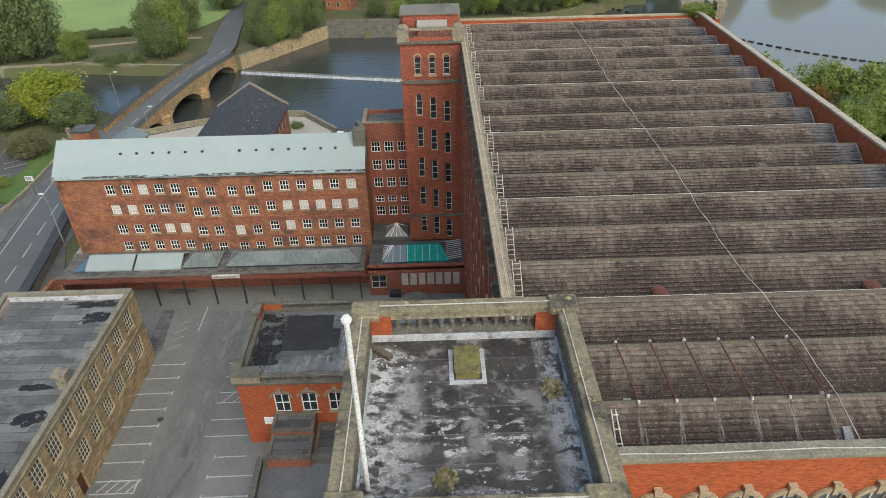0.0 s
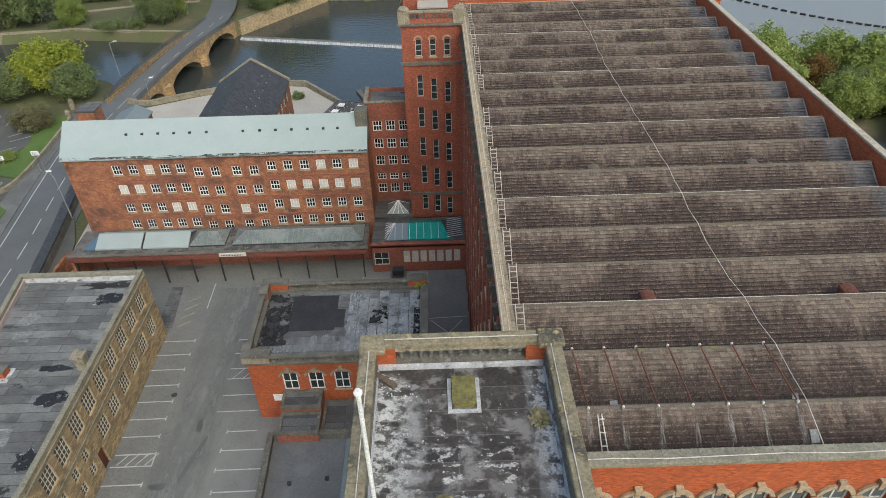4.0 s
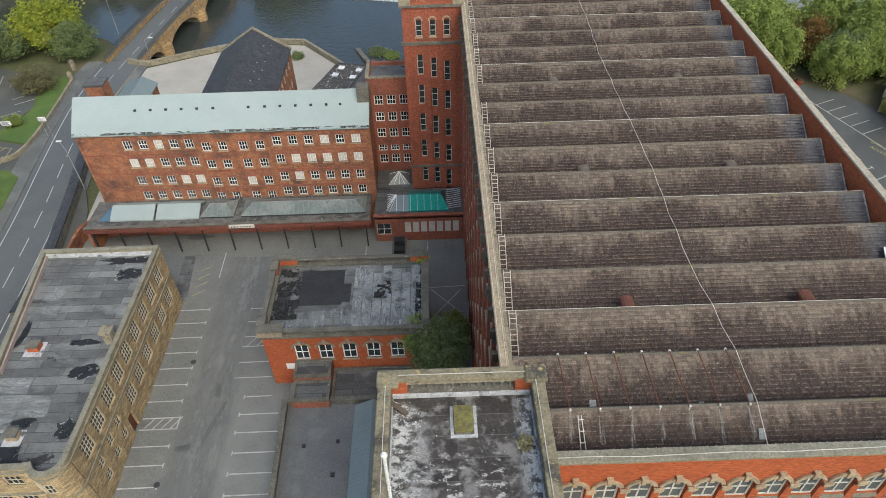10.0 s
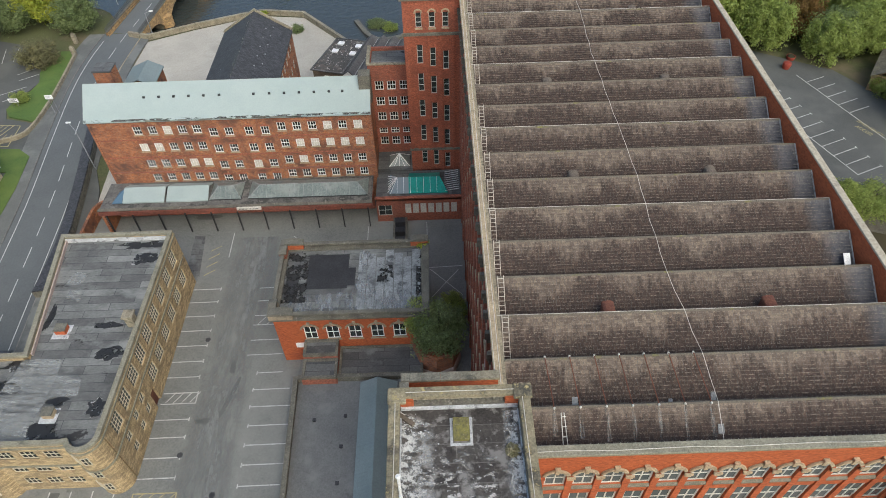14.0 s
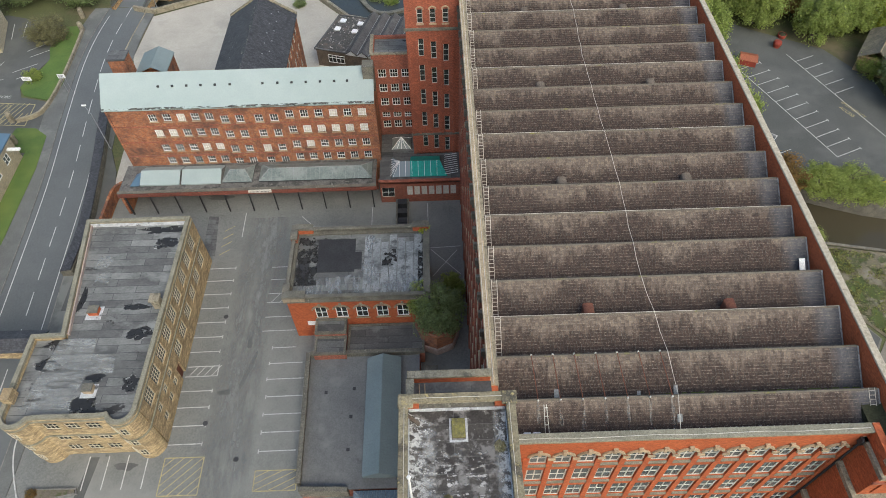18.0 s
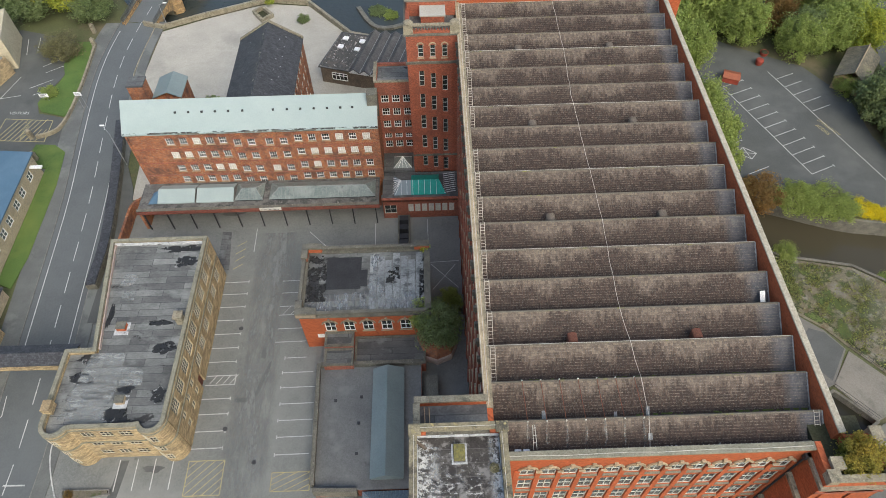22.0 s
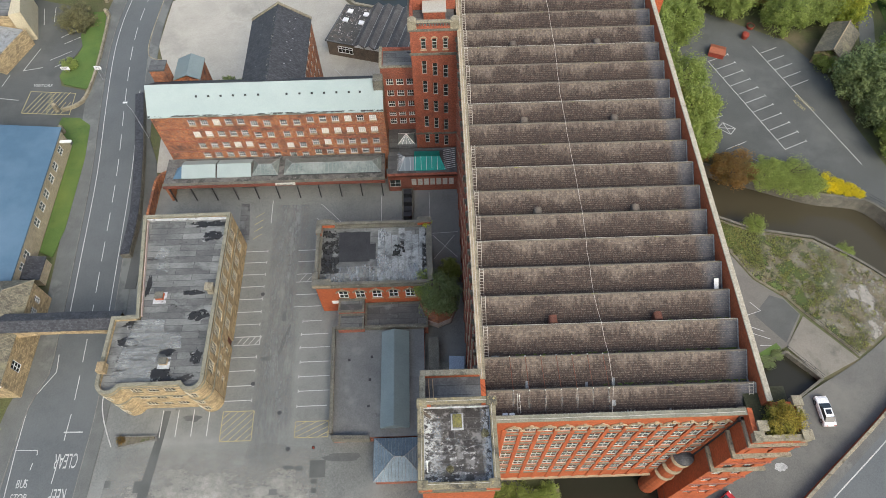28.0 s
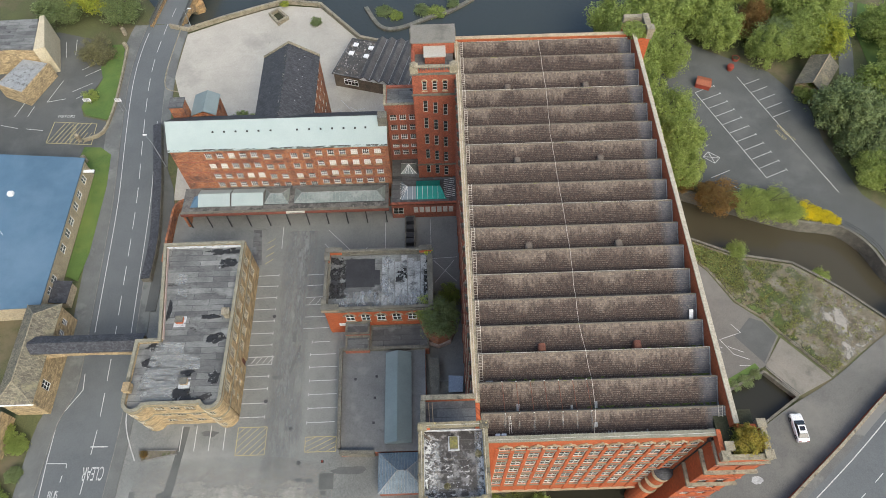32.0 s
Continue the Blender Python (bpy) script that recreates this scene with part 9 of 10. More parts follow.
for dy in (0, 1.5):
    stripe((-20.2, 52.35 + dy), (-17.2, 52.4 + dy), 0.12, LINE, "white hatched bay edge", "bay_line", YZ, "bay lines in the yard")
for k in range(2):
    stripe((-19.6 + 1.2 * k, 52.45), (-18.6 + 1.2 * k, 53.8), 0.1, LINE, "white hatched bay stroke", "bay_line", YZ, "bay lines in the yard")
for dy in (41.35, 42.75):
    stripe((-29.1, dy), (-25.0, dy + 0.05), 0.13, LINE, "white hatched bay edge", "bay_line", YZ, "bay lines in the yard")
stripe((-25.05, 41.45), (-25.05, 43.0), 0.13, LINE, "white hatched bay edge", "bay_line", YZ, "bay lines in the yard")
for k in range(4):
    stripe((-28.6 + 0.95 * k, 41.5), (-27.6 + 0.95 * k, 42.9), 0.11, LINE, "white hatched bay stroke", "bay_line", YZ, "bay lines in the yard")


def yellow_box(x0, y0, x1, y1, n=3):
    for p, q in (((x0, y0), (x1, y0)), ((x1, y0), (x1, y1)), ((x1, y1), (x0, y1)), ((x0, y1), (x0, y0))):
        stripe(p, q, 0.13, YLINE, "yellow box edge line", "box_line", YZ, "yellow hatched boxes")
    for k in range(1, n + 1):
        f = k / (n + 1)
        stripe((x0, y0 + (y1 - y0) * f), (x0 + (x1 - x0) * (1 - f), y1), 0.1, YLINE, "yellow hatch stroke", "box_line", YZ, "yellow hatched boxes")
        stripe((x0 + (x1 - x0) * f, y0), (x1, y0 + (y1 - y0) * (1 - f)), 0.1, YLINE, "yellow hatch stroke", "box_line", YZ, "yellow hatched boxes")
    stripe((x0, y0), (x1, y1), 0.1, YLINE, "yellow hatch stroke", "box_line", YZ, "yellow hatched boxes")


yellow_box(-29.2, 26.4, -24.6, 30.8)
yellow_box(-18.3, 26.6, -13.4, 28.95, 2)
for x in (-38.1, -35.8, -33.5, -31.2):
    stripe((x, 27.3), (x - 0.05, 31.3), 0.13, LINE, "worn white parking bay line", "bay_line", YZ, "bay lines in the yard")
stripe((-25.7, 69.0), (-25.6, 64.2), 0.13, LINE, "white yard line", "bay_line", YZ, "bay lines in the yard")
for (p, q) in (((-6.3, 69.5), (-6.2, 60.0)), ((-6.2, 60.0), (-3.0, 60.0)), ((2.2, 69.9), (2.3, 61.3)), ((-13.0, 60.0), (-9.5, 64.0)), ((-9.5, 60.0), (-17.0, 68.0)), ((-13.2, 60.2), (-17.6, 65.0)), ((2.6, 60.8), (6.8, 56.2)), ((0.2, 61.0), (7.0, 61.3)), ((2.8, 56.0), (6.4, 60.6)), ((-2.6, 60.0), (0.6, 57.6))):
    stripe(p, q, 0.1, LINE, "faded white yard line", "bay_line", YZ, "bay lines in the yard")
for k in range(4):
    stripe((-28.4 + 0.0 * k, 61.0 + 1.5 * k), (-27.0, 62.0 + 1.5 * k), 0.12, YLINE, "faded yellow hatch", "box_line", YZ, "yellow hatched boxes")
for p, q in (((-16.5, 101.5), (-12.5, 96.5)), ((-12.5, 96.5), (-9.0, 98.0)), ((-16.0, 97.5), (-11.0, 99.0)), ((-14.5, 99.5), (-9.5, 96.2)), ((-17.0, 99.0), (-13.5, 95.0))):
    stripe(p, q, 0.12, LINE, "worn white hatch behind the old mill", "bay_line", G + 0.02, "bay lines in the yard")
sheet("ramp", [(-30.9, 60.9), (-29.0, 60.9), (-29.8, 68.5), (-31.3, 68.6)], G + 0.03, FELTDARK, "dark tarred ramp beside the stone offices", "ramp", 0.2)
sheet("tar_patch", smooth([(-22.2, 39.5), (-21.4, 42.0), (-20.6, 44.6), (-20.3, 44.4), (-21.0, 41.6), (-21.8, 39.4), (-22.2, 39.5)], 2)[:-1], G + 0.016, DARKTAR, "dark tar repair streak in the yard", "patch", 0.05)
sheet("tar_patch", [(-40.2, 15), (-38.6, 15), (-37.0, 31.2), (-38.0, 31.2)], G + 0.016, DARKTAR, "dark trench reinstatement strip", "patch", 0.05)
sheet("light_apron", [(-46, 8), (-14, 6), (-13, 24.5), (-22, 26), (-33, 26.4), (-44, 25.6)], G + 0.0145, worn_film("pale_dusty_asphalt", (0.32, 0.312, 0.28), 0.16, 0.30, 0.60, (0.6, 1.3, 1), fade=((1, 26.5, 20.0), (0, -46, -40), (0, -12.5, -17))), "paler dusty asphalt forecourt", "yard", 0.05)

RZ = G + 0.03
cl = [(along(ROAD_C, y), y) for y in range(-8, 128, 1)]
y = 124.1
while y > -6:
    stripe((along(ROAD_C, y), y), (along(ROAD_C, y + 3.9), y + 3.9), 0.13, LINE, "white centre dash of the road", "lane_dash", RZ, "road centre dashes")
    y -= 6.05
for k in range(8):
    a, c = A + nrm * 3.9 + d * (4 + 6.2 * k), A + nrm * 3.9 + d * (7 + 6.2 * k)
    zt = lambda p: float(np.interp(p.y, [q[1] for q in BRIDGE_C], [G + 0.02, G + 0.7, G + 1.3, G + 1.5, G + 1.3, G + 0.6, G + 0.1, G + 0.05])) + 0.02
    b = B()
    n_ = nrm * 0.07
    v = [b.verts.new((p.x, p.y, zt(p))) for p in (a - n_, c - n_, c + n_, a + n_)]
    b.faces.new(v)
    solid("lane_dash", b, LINE, "white centre dash on the bridge", "marking", "structure", "road centre dashes")
for lo, hi, off in ((46, 126, 3.6),):
    pts = [p for p in offset(ROAD_C, off) if lo < p[1] < hi]
    ribbon("edge_line", offset(pts, 0.07), offset(pts, -0.07), RZ + 0.006, LINE, "long white edge line of the road", "marking", 0.006)
pts = [p for p in offset(ROAD_C, -2.7) if 44 < p[1] < 100]
ribbon("edge_line", offset(pts, 0.06), offset(pts, -0.06), RZ + 0.006, LINE, "long white edge line of the road", "marking", 0.006)


def lettering(text, x, y, size, turn, stretch=1.0, mat=LINE, z=RZ):
    cu = bpy.data.curves.new("lettering", "FONT")
    cu.body, cu.size, cu.extrude, cu.align_x = text, size, 0.003, "CENTER"
    tmp = new("tmp", cu)
    me = bpy.data.meshes.new_from_object(tmp)
    bpy.data.objects.remove(tmp)
    me.materials.append(mat)
    ob = new("lettering", me)
    ob.location, ob.rotation_euler, ob.scale = (x, y, z + 0.006), (0, 0, radians(turn)), (1, stretch, 1)
    return tagged(ob, "white painted lettering on the asphalt", "lettering", "", "structure")


lettering("CLEAR", -50.9, 25.35, 1.15, 180, 2.6)
lettering("KEEP", -50.9, 20.5, 1.15, 180, 2.6)
lettering("BUS", -56.3, 20.8, 0.95, 0, 1.7)
lettering("STOP", -56.3, 18.9, 0.95, 0, 1.7)
lettering("VISITORS", -75.3, 98.9, 0.95, -3, 1.1, LINE, G + 0.02)
lettering("NO PARKING", -72.2, 94.4, 0.8, 93, 1.3, YLINE, G + 0.022)
stripe((-52.3, 28.5), (-49.5, 28.45), 0.2, LINE, "white give-way line", "give_way_line", RZ)
hp = [(-77.5, 91.9), (-67.9, 91.1), (-68.1, 96.8), (-77.3, 97.7)]
for p, q in zip(hp, hp[1:] + hp[:1]):
    stripe(p, q, 0.14, YLINE, "pale yellow hatched box edge", "box_line", RZ, "hatched no-parking box")
for k in range(9):
    x = -77.3 + 0.95 * k
    stripe((x, 91.9 - 0.06 * k), (x + 2.4 if x < -71 else x + 1.2, 97.2 if x < -71 else 94.4), 0.14, YLINE, "pale yellow hatch stroke", "box_line", RZ, "hatched no-parking box")
for (p, q) in (((-81.6, 122.7), (-80.2, 117.4)), ((-79.2, 123.2), (-78.2, 118.0)), ((-75.5, 113.2), (-72.6, 115.4)), ((-74.3, 111.2), (-70.9, 113.5)), ((-75.9, 106.5), (-72.0, 109.0)), ((-74.5, 104.4), (-71.6, 106.3)), ((-88.6, 97.2), (-84.7, 96.2)), ((-82.9, 96.0), (-79.1, 95.4)),
               ((-86.4, 99.6), (-85.4, 103.6)), ((-83.6, 99.4), (-83.0, 102.4)), ((-80.6, 103.6), (-78.8, 110)), ((-80.6, 103.6), (-76.8, 104.4)), ((-82, 83.4), (-71, 83.9))):
    stripe(p, q, 0.13, LINE, "white bay line in the visitors' car park", "bay_line", G + 0.02, "visitor bay lines")
# right-hand car park bays
u = Vector((68.8 - 60.0, 77.2 - 100.6))
un = u.normalized()
pn_ = Vector((4.7, 1.95)).normalized()
stripe((60.0, 100.6), (68.8, 77.2), 0.13, LINE, "white spine line of the parking bays", "bay_line", G + 0.02, "car park bay lines")
for k in range(11):
    p = Vector((60.0, 100.6)) + un * (25.0 * k / 10)
    q = p + pn_ * 4.9
    stripe(tuple(p), tuple(q), 0.13, LINE, "white bay line in the dark car park", "bay_line", G + 0.02, "car park bay lines")
    e = un * 0.3
    stripe(tuple(q - e), tuple(q + e), 0.13, LINE, "short white bay end mark", "bay_line", G + 0.02, "car park bay lines")
stripe((70.2, 104.8), (81.7, 73.2), 0.13, LINE, "pale kerb line of the car park lane", "bay_line", G + 0.02, "car park bay lines")
for k in range(5):
    p = Vector((70.9, 102.4)) + Vector((0.95, -2.35)) * k
    stripe(tuple(p), tuple(p + pn_ * 4.4), 0.13, LINE, "white bay line in the dark car park", "bay_line", G + 0.02, "car park bay lines")
for p, q in (((55.7, 84.4), (59.4, 86.0)), ((57.9, 77.6), (62.0, 79.3)), ((61.1, 76.0), (63.7, 74.1)), ((54.2, 88.6), (57.4, 90.0)), ((57.6, 82.9), (59.6, 81.2)), ((59.6, 81.2), (60.9, 82.6)), ((60.9, 82.6), (58.9, 84.2)), ((58.9, 84.2), (57.6, 82.9)), ((57.7, 83.0), (60.8, 82.5)), ((59.6, 81.3), (58.9, 84.1))):
    stripe(p, q, 0.12, LINE, "white bay line in the dark car park", "bay_line", G + 0.02, "car park bay lines")
lettering("EMERGENCY", 75.8, 88.4, 0.85, -62, 1.2, YLINE, G + 0.02)
lettering("ACCESS", 74.5, 87.9, 0.85, -62, 1.2, YLINE, G + 0.02)
for (p, q) in (((43, 58), (45.5, 53)), ((46.5, 51.5), (48.6, 49.2)), ((48.6, 49.2), (46.6, 45.4)), ((46.6, 45.4), (49.4, 41.0)), ((47.2, 43.6), (51.2, 41.8)), ((47.6, 42.4), (51.0, 41.0)), ((45.0, 43.0), (47.0, 39.6)), ((44.6, 47.0), (46.6, 45.4))):
    stripe(p, q, 0.1, LINE, "faded white line beside the mill", "bay_line", G + 0.02, "faded lines beside the mill")
pts = offset(ROAD2, -0.5)
ribbon("edge_line", offset(pts, 0.08), offset(pts, -0.08), RZ + 0.006, LINE, "long white edge line of the road", "marking", 0.006)
for k in range(1, 16, 1):
    pts = offset(ROAD2, -4.6)
    if k + 1 < len(pts):
        p, q = Vector(pts[k]), Vector(pts[k + 1])
        stripe(tuple(p), tuple(p + (q - p) * 0.45), 0.13, LINE, "white centre dash of the road", "lane_dash", RZ, "road centre dashes")
sheet("verge", [*offset(ROAD2, 1.8), *offset(ROAD2, 0.4)[::-1]][::-1], G + 0.14, PAVE, "grey footway beside the main road", "pavement")


# ---- vehicles ----
def car(x, y, turn, paint, label, length=4.5):
    t = thing("car", (x, y, G + 0.03), label, "car")
    t.rotation_euler = (0, 0, radians(turn))
    L, W = length / 2, 0.9

    def add(name, bm, mat, parent, lab="", loc=(0, 0, 0)):
        ob = new(name, mesh(name, bm, mat))
        ob.parent, ob.location = parent, loc
        return tagged(ob, lab)
    prof = [(-L, 0.45), (-L + 0.02, 0.78), (-L + 0.35, 0.95), (-1.15, 1.0), (0.85, 1.0), (L - 0.35, 0.86), (L - 0.04, 0.66), (L, 0.4), (L - 0.1, 0.25), (-L + 0.1, 0.25)]
    b = B()
    rings = []
    for yy, s in ((-W, 0.94), (-W * 0.9, 1.0), (W * 0.9, 1.0), (W, 0.94)):
        rings.append([b.verts.new((px * (s if abs(yy) == W else 1), yy, 0.25 + (pz - 0.25) * (0.9 if abs(yy) == W else 1))) for px, pz in prof])
    k = len(prof)
    for a, c in zip(rings, rings[1:]):
        for i in range(k):
            b.faces.new((a[i], a[(i + 1) % k], c[(i + 1) % k], c[i]))
    b.faces.new(rings[0][::-1]), b.faces.new(rings[-1])
    bmesh.ops.recalc_face_normals(b, faces=b.faces)
    body = add("body", b, paint, t)
    b = B()
    cab = [(-1.75, 0.96), (-1.1, 1.4), (0.25, 1.43), (1.05, 0.98)]
    lo = [[b.verts.new((px, s * (0.8 if pz < 1.2 else 0.62), pz)) for px, pz in cab] for s in (-1, 1)]
    for i in range(3):
        b.faces.new((lo[0][i], lo[0][i + 1], lo[1][i + 1], lo[1][i]))
    b.faces.new(lo[0][::-1]), b.faces.new(lo[1])
    bmesh.ops.recalc_face_normals(b, faces=b.faces)
    add("glasshouse", b, CARGLASS, t, "dark tinted windows")
    b = B()
    box(b, -1.08, -0.6, 1.405, 0.22, 0.6, 1.455)
    bmesh.ops.bevel(b, geom=b.edges[:], offset=0.03, segments=2, affect="EDGES")
    roof = add("roof", b, paint, t)
    b = B()
    box(b, -0.7, -0.42, 1.456, 0.0, 0.42, 1.462)
    add("sunroof", b, CARGLASS, roof)
    for wx in (-1.35, 1.4):
        for wy in (-0.86, 0.86):
            b = B()
            rod(b, (0, -0.1, 0), (0, 0.1, 0), 0.33, 14)
            wh = add("wheel", b, RUBBER, t, "", (wx, wy, 0.33))
            b = B()
            rod(b, (0, -0.11, 0), (0, 0.11, 0), 0.2, 10)
            add("rim", b, LEAD, wh)
    for s in (-0.62, 0.62):
        b = B()
        box(b, L - 0.16, s - 0.2, 0.6, L - 0.03, s + 0.2, 0.74)
        add("headlight", b, WHITEPAINT, t)
        b = B()
        box(b, -L + 0.0, s - 0.22, 0.68, -L + 0.08, s + 0.2, 0.84)
        add("tail_light", b, REDPAINT, t)
    return t


car(59.6, 27.8, 91, CARWHITE, "white saloon car parked beside the mill lane")
car(41.6, 15.4, 35, CARRED, "red car mostly hidden below the corner tower", 3.9)


# ---- street furniture ----
def street_lamp(x, y, h, dx, dy, label, z=G + 0.1):
    t = thing("street_lamp", (x, y, z), label, "street lamp", "street lamps")
    b = B()
    rod(b, (x, y, z), (x, y, z + h), 0.09, 7, 0.06)
    part("pole", b, LEAD, t)
    b = B()
    rod(b, (x, y, z + h), (x + dx, y + dy, z + h + 0.25), 0.045, 6)
    part("arm", b, LEAD, t)
    b = B()
    box(b, x + dx - 0.4, y + dy - 0.16, z + h + 0.18, x + dx + 0.4, y + dy + 0.16, z + h + 0.36)
    bmesh.ops.bevel(b, geom=b.edges[:], offset=0.05, segments=2, affect="EDGES")
    part("lamp_head", b, WHITEPAINT, t)


street_lamp(-51.0, 84.5, 7.5, -1.6, 1.8, "grey street lamp leaning over the road")
street_lamp(-53.0, 126.0, 5, 1.2, 0.3, "grey lamp post at the bridge end")
street_lamp(-64.5, 140, 7.5, 1.2, 0.3, "grey street lamp beside the bridge")
for (x, y, z, lab, w) in ((-62.9, 100.1, 3.2, "white road sign on posts beside the verge", 1.3), (-71.0, 102.4, 1.2, "white notice sign on the grass", 1.7)):
    t = thing("sign", (x, y, G), lab, "sign")
    b = B()
    box(b, x - w / 2, y - 0.04, G + z - 0.1, x + w / 2, y + 0.04, G + z + 0.7)
    part("plate", b, WHITEPAINT, t)
    for s in (-0.4, 0.4):
        b = B()
        rod(b, (x + s, y + 0.07, G - 0.1), (x + s, y + 0.07, G + z + 0.6), 0.04, 5)
        part("post", b, LEAD, t)
    b = B()
    for k in range(3):
        box(b, x - w * 0.4, y - 0.05, G + z + 0.08 + 0.2 * k, x + w * (0.35 - 0.15 * (k % 2)), y - 0.041, G + z + 0.16 + 0.2 * k)
    part("lettering", b, DARKIRON, t)
for (x, y) in ((-66.6, 119.4), (-68.2, 124.5), (-67.6, 86.4), (-70.4, 92.2)):
    t = thing("gate_post", (x, y, G), "square stone gate post", "gate post", "gate posts")
    b = B()
    box(b, x - 0.35, y - 0.35, G - 0.1, x + 0.35, y + 0.35, G + 1.8)
    part("shaft", b, STONE, t)
    b = B()
    lathe(b, [(0.52, 0), (0.52, 0.15), (0.1, 0.45)], x, y, G + 1.8, 4)
    part("cap", b, STONE, t)
b = river_wall("verge_wall", smooth([(-66.4, 119.8), (-65.6, 110), (-65.2, 100), (-66.0, 94), (-69.4, 92)], 3), G - 0.1, G + 0.7, STONE, "low stone wall round the verge", 0.3)
# hut, bins and little house by the car park
t = thing("salt_bin", (60.6, 104.4, G), "large orange-red salt bin in the car park", "bin")
b = B()
prism(b, [(60.2, 102.2), (63.0, 101.0), (63.9, 103.2), (61.1, 104.4)], G, G + 1.2)
bmesh.ops.recalc_face_normals(b, faces=b.faces)
part("body", b, REDPAINT, t)
b = B()
slab3(b, [(60.1, 102.1, G + 1.2), (63.1, 100.8, G + 1.2), (63.5, 102.1, G + 1.6), (60.6, 103.3, G + 1.6)], 0.08), slab3(b, [(60.6, 103.3, G + 1.6), (63.5, 102.1, G + 1.6), (64.0, 103.3, G + 1.2), (61.1, 104.5, G + 1.2)], 0.08)
part("lid", b, surf("orange_lid", (0.30, 0.10, 0.05), (0.24, 0.08, 0.045), 1.0, 0.6), t)
t = thing("flower_tub", (71.1, 110.2, G), "low red flower tub under the trees", "planter")
b = B()
lathe(b, [(0.7, 0), (0.85, 0.7), (0.8, 0.75), (0.72, 0.65)], 71.1, 110.2, G - 0.02, 12)
part("tub", b, REDPAINT, t)
b = B()
lathe(b, [(0.74, 0.62), (0.5, 0.85), (0.05, 0.95)], 71.1, 110.2, G - 0.02, 12)
part("soil", b, HEDGE, t)
b = B()
lathe(b, [(0.6, 0), (0.8, 0.9), (0.7, 1.2), (0.2, 1.35)], 69.1, 107.2, G - 0.02, 10)
solid("planter", b, REDPAINT, "round red planter at the car park edge", "planter")
t = thing("lodge", (88, 102, G), "dark slate-roofed lodge among the trees", "house")
b = B()
prism(b, [(80.4, 99.6), (84.6, 96.6), (90.6, 104.4), (86.4, 107.6)], G, G + 3)
bmesh.ops.recalc_face_normals(b, faces=b.faces)
part("walls", b, GOLD, t)
b = B()
slab3(b, [(79.9, 99.5, G + 2.9), (82.5, 97.9, G + 4.8), (88.6, 106.0, G + 4.8), (86.2, 108.0, G + 2.9)], 0.15), slab3(b, [(82.5, 97.9, G + 4.8), (84.8, 96.1, G + 2.9), (91.0, 104.2, G + 2.9), (88.6, 106.0, G + 4.8)], 0.15)
part("roof", b, SLATEPLAIN, t)
b = B()
rod(b, (82.4, 97.8, G + 4.85), (88.7, 106.1, G + 4.85), 0.14, 6)
part("ridge", b, TRIM, t)
# railings
def railing(name, pts, z, h, label, step=1.6):
    t = thing(name, (*pts[0], z), label, "railing")
    for p, q in zip(pts, pts[1:]):
        p, q = Vector(p), Vector(q)
        n = max(1, int((q - p).length / step))
        for i in range(n):
            a, c = p + (q - p) * (i / n), p + (q - p) * ((i + 1) / n)
            b = B()
            rod(b, (a.x, a.y, z), (a.x, a.y, z + h), 0.035, 5)
            part("post", b, DARKIRON, t)
            b = B()
            for hh in (h * 0.5, h):
                rod(b, (a.x, a.y, z + hh), (c.x, c.y, z + hh), 0.028, 5)
            part("rail", b, DARKIRON, t)


railing("railing", smooth([(97, 54.4), (88, 53.1), (85.4, 55.9), (84.0, 60.2), (82.3, 63.2), (79.8, 65.6)], 3), G + 0.3, 1.0, "dark iron railing along the curved wall")
railing("railing", [(57.0, 37.9), (61.2, 33.0)], G + 0.1, 1.0, "iron railing beside the race basin")
railing("railing", [(61.7, 43.8), (67.8, 36.3)], G + 0.05, 1.0, "iron railing at the deck edge")
railing("railing", [(-61.8, 128), (-59.5, 140), (-57.2, 155), (-54.6, 172)], G + 0.6, 1.1, "dark railing beside the bridge footway", 2.5)
# line of floats on the reservoir
t = thing("float_boom", (60, 190, 0.05), "line of black floats across the reservoir", "float boom")
f0 = B()
rod(f0, (-0.75, 0, 0), (0.75, 0, 0), 0.35, 8)
f0 = mesh("float", f0, RUBBER)
boom_line = smooth([(62, 228), (78.6, 205), (87.6, 191), (102.5, 174.5), (117.8, 163.3), (130, 158.5)], 9)
for p, q in zip(boom_line, boom_line[1:]):
    placed("float", f0, t, ((p[0] + q[0]) / 2, (p[1] + q[1]) / 2, 0.1), math.degrees(math.atan2(q[1] - p[1], q[0] - p[0])))
# distant house by the far bank
t = thing("house", (-24, 226, G), "distant brick house with a tiled roof among trees", "house")
b = B()
fh = [(0.8, 1.8, G + 3.2, G + 4.4), (3.6, 4.6, G + 3.2, G + 4.4), (0.8, 1.8, G + 0.8, G + 2.2), (3.6, 4.6, G + 0.8, G + 2.2), (6.4, 7.4, G + 3.2, G + 4.4)]
wall(b, (-30, 222), (-21.5, 221), G, G + 5.5, 0.3, fh), wall(b, (-21.5, 221), (-20.5, 229), G, G + 5.5, 0.3), wall(b, (-20.5, 229), (-29, 230), G, G + 5.5, 0.3), wall(b, (-29, 230), (-30, 222), G, G + 5.5, 0.3)
part("walls", b, OLDBRICK, t)
add_windows(t, (-30, 222), (-21.5, 221), fh, 2, 2, 0.1)
b = B()
slab3(b, [(-30.4, 221.5, G + 5.5), (-21.2, 220.5, G + 5.5), (-20.8, 225, G + 8.3), (-29.6, 226, G + 8.3)], 0.15), slab3(b, [(-29.6, 226, G + 8.3), (-20.8, 225, G + 8.3), (-20.2, 229.5, G + 5.5), (-29, 230.5, G + 5.5)], 0.15)
